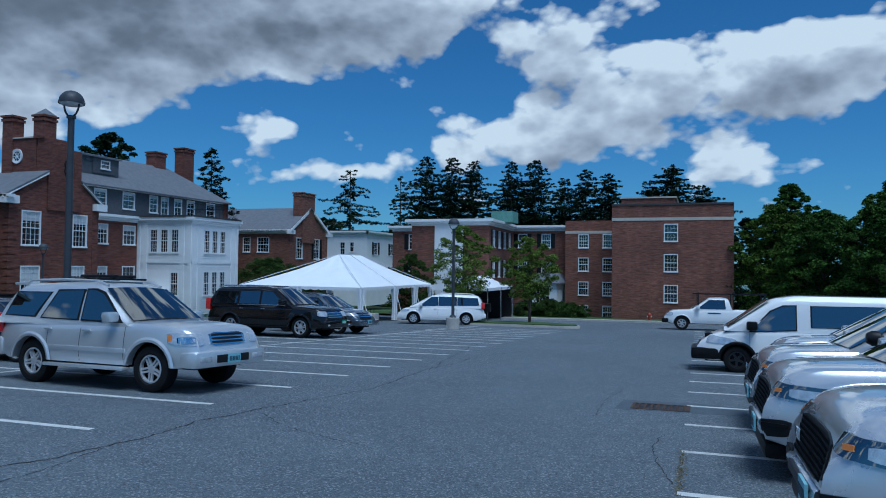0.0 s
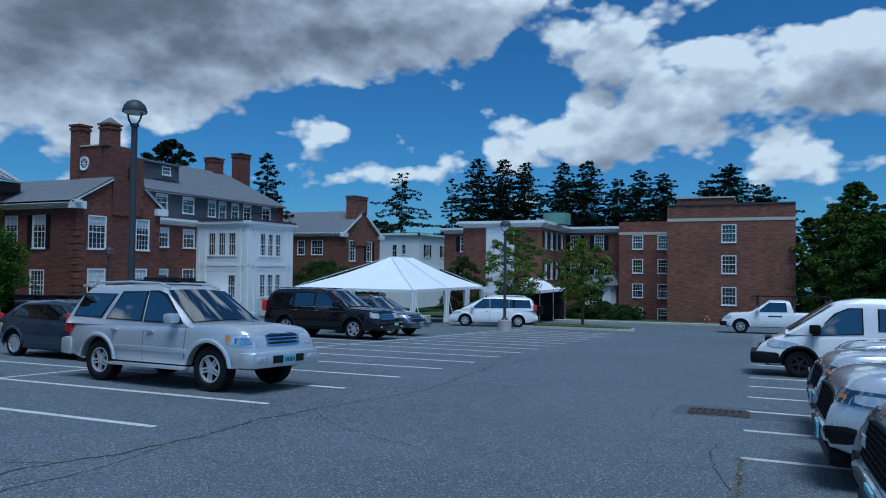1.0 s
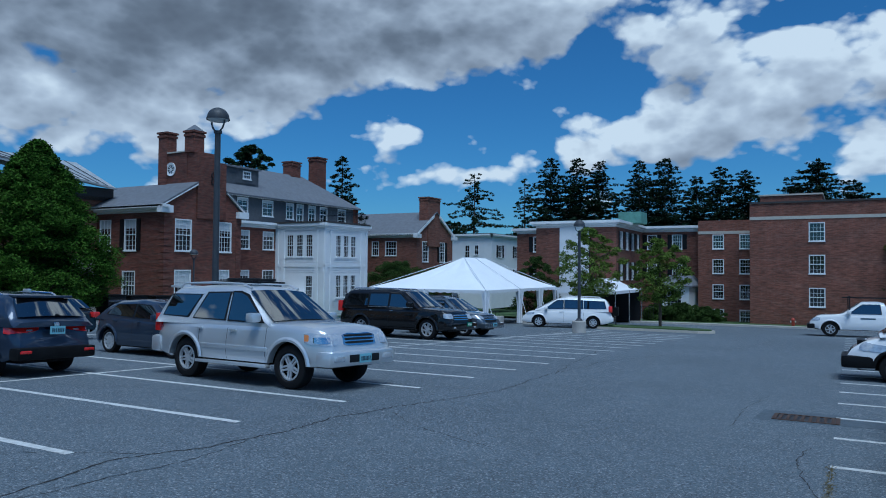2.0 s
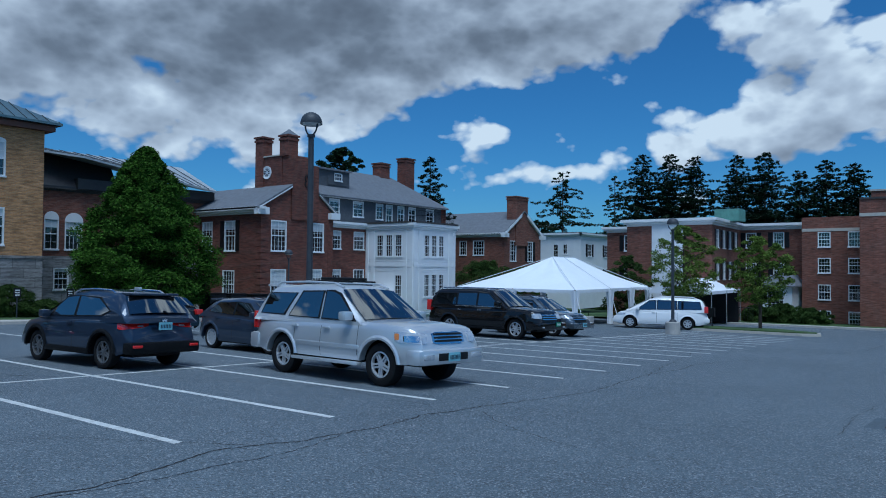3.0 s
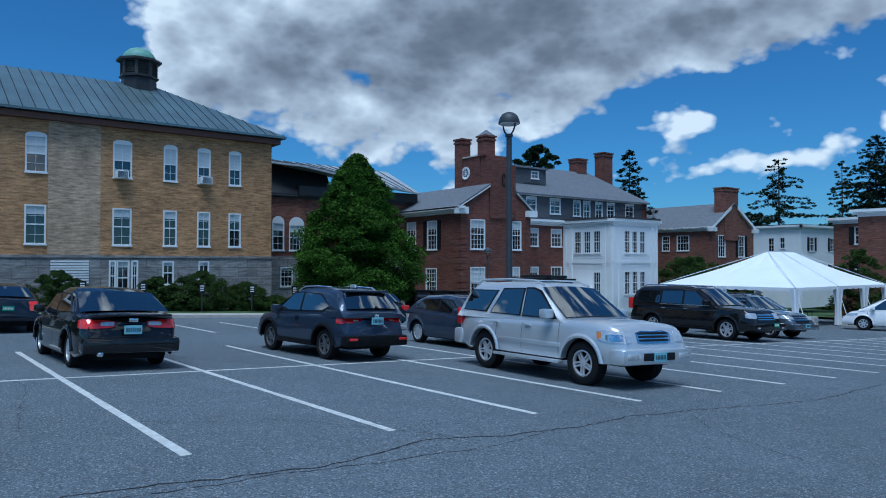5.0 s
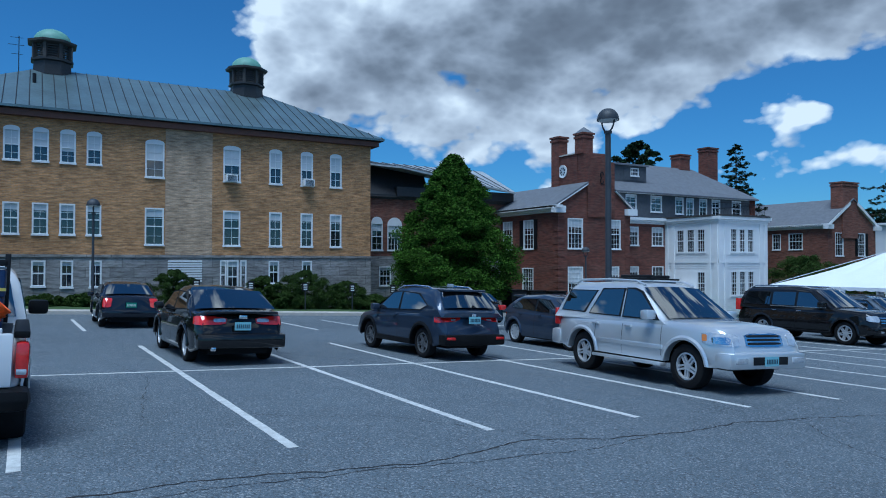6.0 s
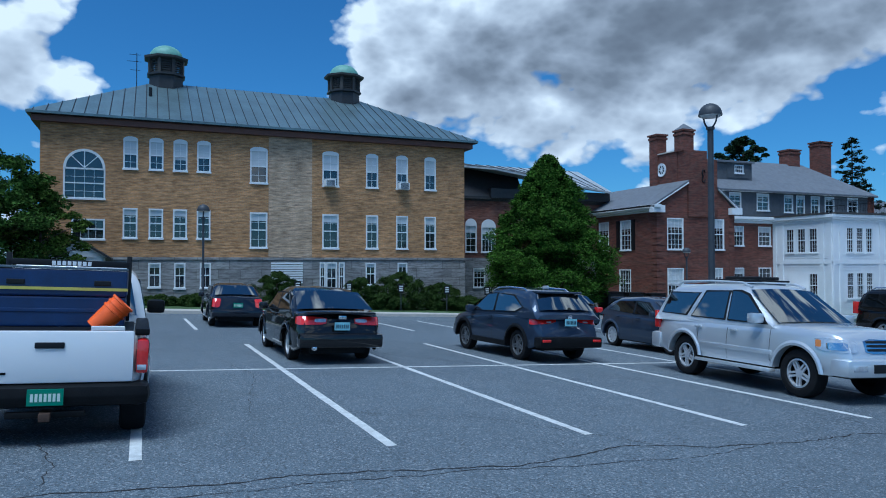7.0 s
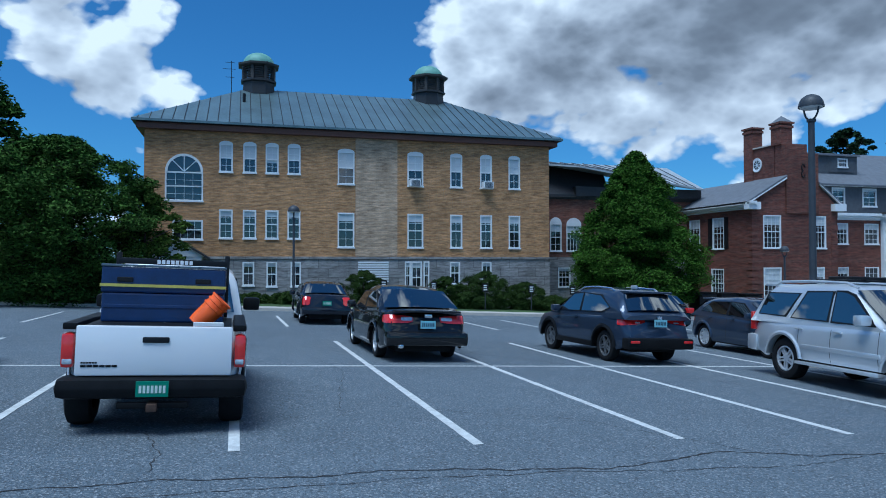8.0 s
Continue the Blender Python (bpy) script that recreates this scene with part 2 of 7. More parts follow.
M = {
    "asphalt": asphalt(),
    "line": plain("line_paint", (0.52, 0.53, 0.52), 0.75, vary=0.25, scale=9.0, bump=0.3),
    "crack": plain("crack", (0.022, 0.022, 0.024), 0.95),
    "grass": plain("grass", (0.045, 0.085, 0.022), 0.9, vary=0.5, scale=2.0, bump=0.6),
    "concrete": plain("concrete", (0.42, 0.40, 0.37), 0.85, vary=0.2, scale=1.5, bump=0.3),
    "tan_brick": brick("tan_brick", (0.50, 0.26, 0.100), (0.66, 0.38, 0.170), (0.42, 0.30, 0.19), vary=0.55),
    "pale_brick": brick("pale_brick", (0.52, 0.37, 0.24), (0.63, 0.47, 0.32), (0.45, 0.38, 0.30), vary=0.4),
    "red_brick": brick("red_brick", (0.145, 0.040, 0.026), (0.22, 0.066, 0.040), (0.17, 0.115, 0.095)),
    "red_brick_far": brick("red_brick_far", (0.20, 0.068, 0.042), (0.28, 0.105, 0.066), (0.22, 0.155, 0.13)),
    "granite": brick("granite", (0.27, 0.27, 0.275), (0.40, 0.40, 0.40), (0.20, 0.20, 0.20), 1.1, 0.5, 0.02, 0.5),
    "white": plain("white_paint", (0.78, 0.79, 0.80), 0.55, vary=0.05, scale=1.2),
    "slate": plain("slate_roof", (0.135, 0.145, 0.165), 0.7, vary=0.2, scale=3.0, bump=0.4),
    "grey_shingle": plain("grey_shingle", (0.085, 0.092, 0.105), 0.8, vary=0.2, scale=4.0, bump=0.3),
    "metal_roof": plain("weathered_metal_roof", (0.13, 0.185, 0.205), 0.36, 0.35, vary=0.25, scale=0.7),
    "pale_metal": plain("pale_metal_roof", (0.40, 0.43, 0.45), 0.4, 0.2, vary=0.15, scale=0.8),
    "copper": plain("green_copper", (0.16, 0.33, 0.27), 0.6, vary=0.2, scale=3.0),
    "dark_wood": plain("dark_trim", (0.05, 0.045, 0.042), 0.6),
    "eave": plain("brown_eave", (0.14, 0.062, 0.045), 0.6),
    "black": plain("black_paint", (0.011, 0.012, 0.014), 0.45, spec=0.25),
    "black_roof": plain("black_roofing", (0.02, 0.021, 0.024), 0.5, vary=0.3),
    "stone": plain("stone_band", (0.50, 0.46, 0.40), 0.8, vary=0.12),
    "pane": glass_mat("window_pane", (0.02, 0.025, 0.03)),
    "blind": plain("blind", (0.60, 0.62, 0.64), 0.35, vary=0.06, coat=0.8),
    "car_glass": glass_mat("car_glass", (0.006, 0.007, 0.008), 0.0, 2.0, 0.01),
    "rubber": plain("tyre_rubber", (0.012, 0.012, 0.013), 0.85, vary=0.25, scale=8.0, bump=0.2, spec=0.2),
    "alloy": plain("alloy", (0.58, 0.59, 0.61), 0.32, 0.45, vary=0.1),
    "two_tone": plain("machined_dark_alloy", (0.22, 0.225, 0.235), 0.3, 0.7, vary=0.5, scale=5.0),
    "dark_alloy": plain("dark_alloy", (0.04, 0.042, 0.045), 0.35, 0.6),
    "chrome": plain("chrome", (0.75, 0.76, 0.78), 0.12, 1.0, vary=0.03),
    "plastic": plain("black_plastic", (0.007, 0.0075, 0.0085), 0.5, vary=0.3, bump=0.1, spec=0.15),
    "lamp_red": plain("red_lens", (0.60, 0.020, 0.018), 0.12, vary=0.15, coat=1.0),
    "lamp_clear": plain("clear_lens", (0.55, 0.58, 0.62), 0.1, 0.35, vary=0.3, scale=12.0, coat=1.0),
    "amber": plain("amber_lens", (0.62, 0.20, 0.02), 0.15, coat=1.0),
    "plate_blue": plain("plate_blue", (0.25, 0.50, 0.58), 0.5),
    "plate_green": plain("plate_green", (0.02, 0.20, 0.12), 0.5),
    "plate_ink": plain("plate_ink", (0.03, 0.07, 0.10), 0.5),
    "plate_white": plain("plate_white", (0.6, 0.68, 0.62), 0.5),
    "silver": car_paint("silver_paint", (0.66, 0.68, 0.70), 0.6, 0.30),
    "slate_blue": car_paint("slate_blue_paint", (0.030, 0.044, 0.075), 0.4, 0.3),
    "black_car": car_paint("black_car_paint", (0.006, 0.006, 0.007), 0.0, 0.2),
    "navy": car_paint("dark_navy_paint", (0.010, 0.013, 0.022), 0.3, 0.25),
    "steel_grey": car_paint("steel_grey_paint", (0.11, 0.135, 0.165), 0.6, 0.28),
    "white_car": car_paint("white_car_paint", (0.74, 0.75, 0.76), 0.0, 0.3),
    "police_silver": car_paint("pale_silver_paint", (0.60, 0.62, 0.65), 0.5, 0.28),
    "bed_blue": plain("blue_box", (0.008, 0.028, 0.105), 0.4, vary=0.2, coat=0.3),
    "yellow": plain("yellow_strip", (0.55, 0.50, 0.10), 0.6),
    "orange": plain("orange_plastic", (0.85, 0.12, 0.012), 0.4, vary=0.12),
    "canvas": plain("tent_canvas", (0.80, 0.82, 0.85), 0.5, vary=0.04, scale=0.8, bump=0.05),
    "seam": plain("canvas_seam", (0.55, 0.58, 0.62), 0.6, vary=0.05),
    "pole": plain("pole_paint", (0.050, 0.056, 0.066), 0.5, 0.0, vary=0.15, spec=0.3),
    "frost": plain("frosted_lens", (0.55, 0.57, 0.58), 0.3, vary=0.05),
    "rust": plain("rusty_iron", (0.075, 0.045, 0.032), 0.75, 0.3, vary=0.4, scale=14.0),
    "tar": plain("tar_patch", (0.074, 0.094, 0.114), 0.8, vary=0.25, scale=9.0, bump=0.5),
    "weed": plain("dry_weed", (0.14, 0.115, 0.05), 0.9, island=True),
    "bark": plain("bark", (0.075, 0.055, 0.042), 0.9, vary=0.35, scale=7.0, bump=0.6),
    "teal": plain("teal_decal", (0.01, 0.28, 0.24), 0.4),
    "hydrant": plain("hydrant_red", (0.30, 0.04, 0.02), 0.5),
}
LEAF = {k: plain("leaf_" + k, c, 0.75, vary=0.55, scale=0.8, island=True, spec=0.06) for k, c in {
    "maple": (0.048, 0.100, 0.012), "spruce": (0.010, 0.022, 0.011), "pine": (0.014, 0.028, 0.012), "street": (0.115, 0.165, 0.030),
    "wood": (0.046, 0.088, 0.016), "shrub": (0.042, 0.070, 0.017), "edge": (0.060, 0.098, 0.016)}.items()}


# ---- mesh helpers ----
def gz(x, y):
    """Height of the sloping lot."""
    return 0.0082 * x - 0.0406 * y


UP = Vector((-0.0082, 0.0406, 1)).normalized()


def part(name, bm, material, parent, label="", m=None, smooth=False):
    """Links a bmesh as one mesh object under a thing or part; m is its pose in the parent."""
    me = bpy.data.meshes.new(name)
    bm.normal_update()
    bm.to_mesh(me)
    bm.free()
    me.materials.append(M[material] if isinstance(material, str) else material)
    if smooth:
        for p in me.polygons:
            p.use_smooth = True
        me.set_sharp_from_angle(angle=radians(38))
    return place(name, me, parent, label, m)


def place(name, me, parent, label="", m=None):
    ob = new(name, me)
    ob.parent = parent
    if m is not None:
        ob.matrix_basis = m
    return tagged(ob, label)


def thing(name, label, category, m=None, group="", kind=""):
    ob = new(name)
    ob.empty_display_size = 0.2
    if m is not None:
        ob.matrix_basis = m
    return tagged(ob, label, category, group, kind)


def box(bm, x0, x1, y0, y1, z0, z1, bevel=0.0, m=None):
    vs = [bm.verts.new((x, y, z)) for x in (x0, x1) for y in (y0, y1) for z in (z0, z1)]
    fs = [bm.faces.new([vs[i] for i in q]) for q in ((0, 1, 3, 2), (4, 6, 7, 5), (0, 4, 5, 1), (2, 3, 7, 6), (0, 2, 6, 4), (1, 5, 7, 3))]
    if bevel:
        es = list({e for f in fs for e in f.edges})
        r = bmesh.ops.bevel(bm, geom=es, offset=bevel, segments=2, affect="EDGES", profile=0.6)
        vs = list({v for f in r["faces"] for v in f.verts} | {v for v in vs if v.is_valid})
    if m is not None:
        bmesh.ops.transform(bm, matrix=m, verts=[v for v in vs if v.is_valid])
    return bm


def tube(bm, p0, p1, r0, r1=None, seg=12, caps=True):
    r1 = r0 if r1 is None else r1
    p0, p1 = Vector(p0), Vector(p1)
    q = (p1 - p0).to_track_quat("Z", "Y")
    rings = []
    for p, r in ((p0, r0), (p1, r1)):
        rings.append([bm.verts.new(p + q @ Vector((r * math.cos(2 * math.pi * k / seg), r * math.sin(2 * math.pi * k / seg), 0))) for k in range(seg)])
    for k in range(seg):
        bm.faces.new((rings[0][k], rings[0][(k + 1) % seg], rings[1][(k + 1) % seg], rings[1][k]))
    if caps:
        bm.faces.new(rings[0][::-1])
        bm.faces.new(rings[1])
    return bm


def lathe(bm, profile, seg=24, m=None, axis="z"):
    """profile: (radius, height) pairs."""
    rings = []
    for r, h in profile:
        ring = []
        for k in range(seg):
            a = 2 * math.pi * k / seg
            p = Vector((r * math.cos(a), r * math.sin(a), h)) if axis == "z" else Vector((r * math.cos(a), h, r * math.sin(a)))
            ring.append(bm.verts.new(m @ p if m is not None else p))
        rings.append(ring)
    for a, b in zip(rings, rings[1:]):
        for k in range(seg):
            bm.faces.new((a[k], a[(k + 1) % seg], b[(k + 1) % seg], b[k]))
    return bm


def extrude_poly(bm, pts, d):
    """A closed plate: pts, and the same moved by d."""
    d = Vector(d)
    a = [bm.verts.new(p) for p in pts]
    b = [bm.verts.new(Vector(p) + d) for p in pts]
    bm.faces.new(a)
    bm.faces.new(b[::-1])
    n = len(a)
    for i in range(n):
        bm.faces.new((a[i], b[i], b[(i + 1) % n], a[(i + 1) % n]))
    bmesh.ops.recalc_face_normals(bm, faces=list({f for v in a + b for f in v.link_faces}))
    return bm


# ---- ground ----
def sheet(name, x0, x1, y0, y1, dz, material, label, category, step=20.0, thick=0.0):
    bm = bmesh.new()
    nx, ny = max(1, int((x1 - x0) / step)), max(1, int((y1 - y0) / step))
    g = [[bm.verts.new((x0 + (x1 - x0) * i / nx, y0 + (y1 - y0) * j / ny, gz(x0 + (x1 - x0) * i / nx, y0 + (y1 - y0) * j / ny) + dz)) for j in range(ny + 1)] for i in range(nx + 1)]
    for i in range(nx):
        for j in range(ny):
            bm.faces.new((g[i][j], g[i + 1][j], g[i + 1][j + 1], g[i][j + 1]))
    if thick:
        r = bmesh.ops.extrude_face_region(bm, geom=bm.faces[:])
        bmesh.ops.translate(bm, vec=(0, 0, -thick), verts=[v for v in r["geom"] if isinstance(v, bmesh.types.BMVert)])
        bmesh.ops.recalc_face_normals(bm, faces=bm.faces)
    return tagged(part(name, bm, material, None), label, category, kind="structure")


sheet("ground", -420, 420, -300, 420, -0.06, "grass", "wide grassy ground sloping gently down to the north", "ground")
lot = sheet("parking_lot", -31.9, 60, -60, 56.0, 0.0, "asphalt", "weathered grey asphalt car park with cracks", "car park")


def slope_box(bm, x0, x1, y0, y1, z0, z1):
    vs = [bm.verts.new((x, y, gz(x, y) + z)) for x in (x0, x1) for y in (y0, y1) for z in (z0, z1)]
    for q in ((0, 1, 3, 2), (4, 6, 7, 5), (0, 4, 5, 1), (2, 3, 7, 6), (0, 2, 6, 4), (1, 5, 7, 3)):
        bm.faces.new([vs[i] for i in q])


# kerb and pavement along the west side and the north side
bm = bmesh.new()
for k in range(40):
    slope_box(bm, -32.05, -31.9, -58 + 2.4 * k, -58 + 2.4 * k + 2.392, -0.05, 0.13)
tagged(part("kerb", bm, "stone", None), "pale granite kerb beside the asphalt", "kerb", kind="structure")
bm = bmesh.new()
for k in range(48):
    slope_box(bm, -33.6, -32.055, -58 + 2.0 * k, -58 + 2.0 * k + 1.985, -0.05, 0.12)
tagged(part("pavement", bm, "concrete", None), "pale concrete pavement slabs behind the kerb", "pavement", kind="structure")
sheet("lawn", -60, -33.6, -58, 60, 0.10, "grass", "short green lawn in front of the buildings", "lawn")
bm = bmesh.new()
for k in range(30):
    slope_box(bm, -15.0 + 2.4 * k, -15.0 + 2.4 * k + 2.39, 56.0, 57.6, -0.05, 0.13)
tagged(part("pavement", bm, "concrete", None), "pale concrete pavement along the far brick building", "pavement", kind="structure")
sheet("lawn", -33, 30, 57.6, 66, 0.12, "grass", "grass strip at the foot of the brick building", "lawn")
# raised grass island with a kerb
bm = bmesh.new()
pts = [(-13.6, 41.6), (-7.2, 40.9), (-6.4, 41.5), (-6.6, 42.6), (-9.4, 46.0), (-14.6, 46.2)]
extrude_poly(bm, [(x, y, gz(x, y) + 0.14) for x, y in pts], (0, 0, -0.2))
isl = tagged(part("island_kerb", bm, "stone", None), "kerbed traffic island in the car park", "kerb", kind="structure")
bm = bmesh.new()
cx, cy = -9.7, 42.5
extrude_poly(bm, [(cx + (x - cx) * 0.94, cy + (y - cy) * 0.9, gz(x, y) + 0.19) for x, y in pts], (0, 0, -0.15))
tagged(part("lawn", bm, "grass", None), "worn grass on the traffic island", "lawn", kind="structure")

# painted lines
def stall_line(x0, y0, x1, y1, w=0.11):
    bm = bmesh.new()
    d = Vector((x1 - x0, y1 - y0)).normalized()
    n = Vector((-d.y, d.x)) * w / 2
    segs = max(2, int(math.hypot(x1 - x0, y1 - y0) / 0.4))
    rows = []
    for i in range(segs + 1):
        f = i / segs
        x, y = x0 + (x1 - x0) * f, y0 + (y1 - y0) * f
        j = 1 + random.uniform(-0.12, 0.08)
        rows.append([bm.verts.new((x + s * n.x * j, y + s * n.y * j, gz(x, y) + 0.005)) for s in (-1, 1)])
    for a, b in zip(rows, rows[1:]):
        bm.faces.new((a[0], b[0], b[1], a[1]))
    part("stall_line", bm, "line", lot)


def row_y(j):
    return -0.3 + 2.47 * j - 0.025 * j * j


for j in range(-2, 20):
    stall_line(-7.1 + 0.02 * max(0, j), row_y(j), -18.3 if j < 12 else -13.2, row_y(j) - 0.1)
stall_line(-13.4, -9, -13.4, 20)
stall_line(-13.4, 20, -12.2, 41)
for j in range(-2, 9):
    stall_line(-23.0, row_y(j) - 1.0, -28.5, row_y(j) - 1.1)
for j in range(-1, 20):
    stall_line(-0.17, 6.75 + 1.887 * j, 5.4, 6.70 + 1.887 * j)


def crack(points, w=0.018):
    """A wandering crack through the given places."""
    bm = bmesh.new()
    rows = []
    off = 0.0
    for (xa, ya), (xb, yb) in zip(points, points[1:]):
        d = Vector((xb - xa, yb - ya))
        n = Vector((-d.y, d.x)).normalized()
        steps = max(2, int(d.length / 0.07))
        for i in range(steps):
            off = off * 0.93 + random.uniform(-0.028, 0.028)
            p = Vector((xa, ya)) + d * (i / steps) + n * off
            ww = w * random.uniform(0.2, 1.0) / 2
            rows.append([bm.verts.new((p.x + q * n.x * ww, p.y + q * n.y * ww, gz(p.x, p.y) + 0.004)) for q in (1, -1)])
    for p, q in zip(rows, rows[1:]):
        bm.faces.new((p[0], q[0], q[1], p[1]))
    part("crack", bm, "crack", lot)


crack([(-6.1, -4.5), (-6.2, -1.0), (-6.2, 0.0), (-6.3, 1.0), (-6.2, 2.0), (-6.05, 3.0), (-6.4, 4.5), (-6.1, 5.6), (-6.1, 6.8), (-6.3, 8.0), (-6.0, 9.7), (-5.6, 12.0), (-5.9, 15.6), (-5.9, 19.7), (-4.8, 25.0), (-3.4, 30.0), (-3.0, 38.0)], 0.034)
crack([(-5.75, -3.0), (-5.9, 0.5), (-6.0, 2.6), (-5.85, 4.6), (-6.1, 6.2)], 0.018)
crack([(-5.8, 8.7), (-4.7, 7.9), (-3.6, 7.4)], 0.016)
crack([(-8.1, -1.2), (-7.2, -1.0), (-6.4, -1.0)], 0.016)
crack([(-5.9, 15.6), (-6.4, 17.7), (-7.6, 25.2)], 0.03)
crack([(-1.3, 14.6), (-1.5, 12.4), (-1.4, 10.5)], 0.014)
crack([(-0.4, 9.6), (-0.5, 8.8), (-0.45, 8.2), (-0.2, 7.0)], 0.016)
crack([(-9.5, 1.2), (-8.0, 4.0), (-6.4, 5.0)], 0.012)
crack([(-12.5, 7.6), (-9.0, 9.0), (-6.2, 8.6)], 0.012)
crack([(-18.5, 4.4), (-15.5, 5.0), (-13.6, 6.3)], 0.03)
crack([(-17.0, 0.8), (-13.0, 1.4), (-9.0, 1.0)], 0.012)
# tar patch round the drain
bm = bmesh.new()
extrude_poly(bm, [(x, y, gz(x, y) + 0.003) for x, y in ((-1.25, 11.55), (0.7, 11.7), (0.75, 12.55), (-0.1, 12.75), (-1.2, 12.7))], (0, 0, -0.05))
part("tar_patch", bm, "tar", lot, "darker square of newer asphalt")
for y in (7.2, 8.1):
    bm = bmesh.new()
    for k in range(200):
        px, py = -0.16 + random.gauss(0, 0.022), y + random.uniform(-0.55, 0.6)
        a = random.uniform(0, 6.28)
        tip = (px + random.gauss(0, 0.02), py + random.gauss(0, 0.02), gz(px, py) + random.uniform(0.006, 0.02))
        bm.faces.new([bm.verts.new((px + math.cos(a) * 0.006, py + math.sin(a) * 0.006, gz(px, py))), bm.verts.new((px - math.cos(a) * 0.006, py - math.sin(a) * 0.006, gz(px, py))), bm.verts.new(tip)])
    tagged(part("weeds", bm, "weed", None), "dry weeds growing along a crack in the asphalt", "weeds", kind="stuff")

# storm drain grate
g0 = thing("storm_drain", "rusty iron storm drain grate set in the asphalt", "drain", Matrix.Translation((-0.56, 12.03, gz(-0.56, 12.03))) @ Vector((0, 0, 1)).rotation_difference(UP).to_matrix().to_4x4())
bm = bmesh.new()
for s in (-1, 1):
    box(bm, -0.42, 0.42, s * 0.30 - 0.03, s * 0.30 + 0.03, -0.02, 0.012)
    box(bm, s * 0.42 - 0.03, s * 0.42 + 0.03, -0.33, 0.33, -0.02, 0.012)
part("frame", bm, "rust", g0)
# flat black sheet under the bars, painting the shade of the pit
bm = bmesh.new()
box(bm, -0.4, 0.4, -0.28, 0.28, 0.002, 0.004)
part("pit_shade", bm, "black", g0)
for k in range(8):
    bm = bmesh.new()
    box(bm, -0.36 + k * 0.1, -0.32 + k * 0.1, -0.28, 0.28, 0.003, 0.012)
    part("bar", bm, "rust", g0)


# ---- buildings ----
def wall_pose(p0, p1):
    d = Vector((p1[0] - p0[0], p1[1] - p0[1], 0)).normalized()
    n = Vector((d.y, -d.x, 0))
    m = Matrix((( d.x, -n.x, 0, p0[0]), (d.y, -n.y, 0, p0[1]), (0, 0, 1, 0), (0, 0, 0, 1)))
    return m


WIN = {}


def box_mesh(name, material, *sizes):
    bm = bmesh.new()
    box(bm, *sizes)
    bmesh.ops.recalc_face_normals(bm, faces=bm.faces)
    me = bpy.data.meshes.new(name)
    bm.to_mesh(me)
    bm.free()
    me.materials.append(M[material])
    return me


def window_mesh(w, h, cols, rows, arch, blind):
    """Casing of a sash window and its parts as (name, mesh); the origin is the bottom left corner on the wall's face."""
    key = (round(w, 2), round(h, 2), cols, rows, arch, round(blind, 2))
    if key in WIN:
        return WIN[key]
    t = 0.075
    crown = [(w / 2 + w / 2 * math.cos(math.pi * k / 10), h + arch * math.sin(math.pi * k / 10)) for k in range(1, 10)] if arch else []
    outer = [(0, 0.02), (w, 0.02), (w, h), *crown, (0, h)]
    inner = [(t, 0.05), (w - t, 0.05), (w - t, h - t), *[(w / 2 + (x - w / 2) * (1 - 2 * t / w), h - t) for x, z in crown], (t, h - t)]
    bm = bmesh.new()
    rings = [[bm.verts.new((x, y, z)) for x, z in pts] for pts, y in ((outer, 0.12), (outer, -0.02), (inner, -0.02), (inner, 0.12))]
    n = len(outer)
    for ra, rb in zip(rings, rings[1:]):
        for k in range(n):
            bm.faces.new((ra[k], ra[(k + 1) % n], rb[(k + 1) % n], rb[k]))
    bmesh.ops.recalc_face_normals(bm, faces=bm.faces)
    casing = bpy.data.meshes.new("window")
    bm.to_mesh(casing)
    bm.free()
    casing.materials.append(M["white"])
    bits = [("window_sill", box_mesh("window_sill", "white", -0.03, w + 0.03, -0.07, 0.12, -0.07, 0.018)),
            ("meeting_rail", box_mesh("meeting_rail", "white", t, w - t, 0.0, 0.062, h / 2 - 0.03, h / 2 + 0.03))]
    for c in range(1, cols):
        x = t + (w - 2 * t) * c / cols
        bits.append(("glazing_bar", box_mesh("glazing_bar", "white", x - 0.0075, x + 0.0075, 0.030, 0.058, 0.05, h - t)))
    for r in range(1, rows):
        if abs(r / rows - 0.5) > 0.01:
            z = (h - t) * r / rows
            bits.append(("glazing_bar", box_mesh("glazing_bar", "white", t, w - t, 0.032, 0.060, z - 0.0075, z + 0.0075)))
    for z0, z1 in ((0.03, h / 2), (h / 2, h - t * 0.5)):
        bits.append(("pane", box_mesh("pane", "pane", t * 0.5, w - t * 0.5, 0.065, 0.075, z0, z1)))
    if blind:
        bits.append(("blind", box_mesh("blind", "blind", t, w - t, 0.0605, 0.064, h * (1 - blind), h - t)))
    WIN[key] = (casing, bits)
    return WIN[key]


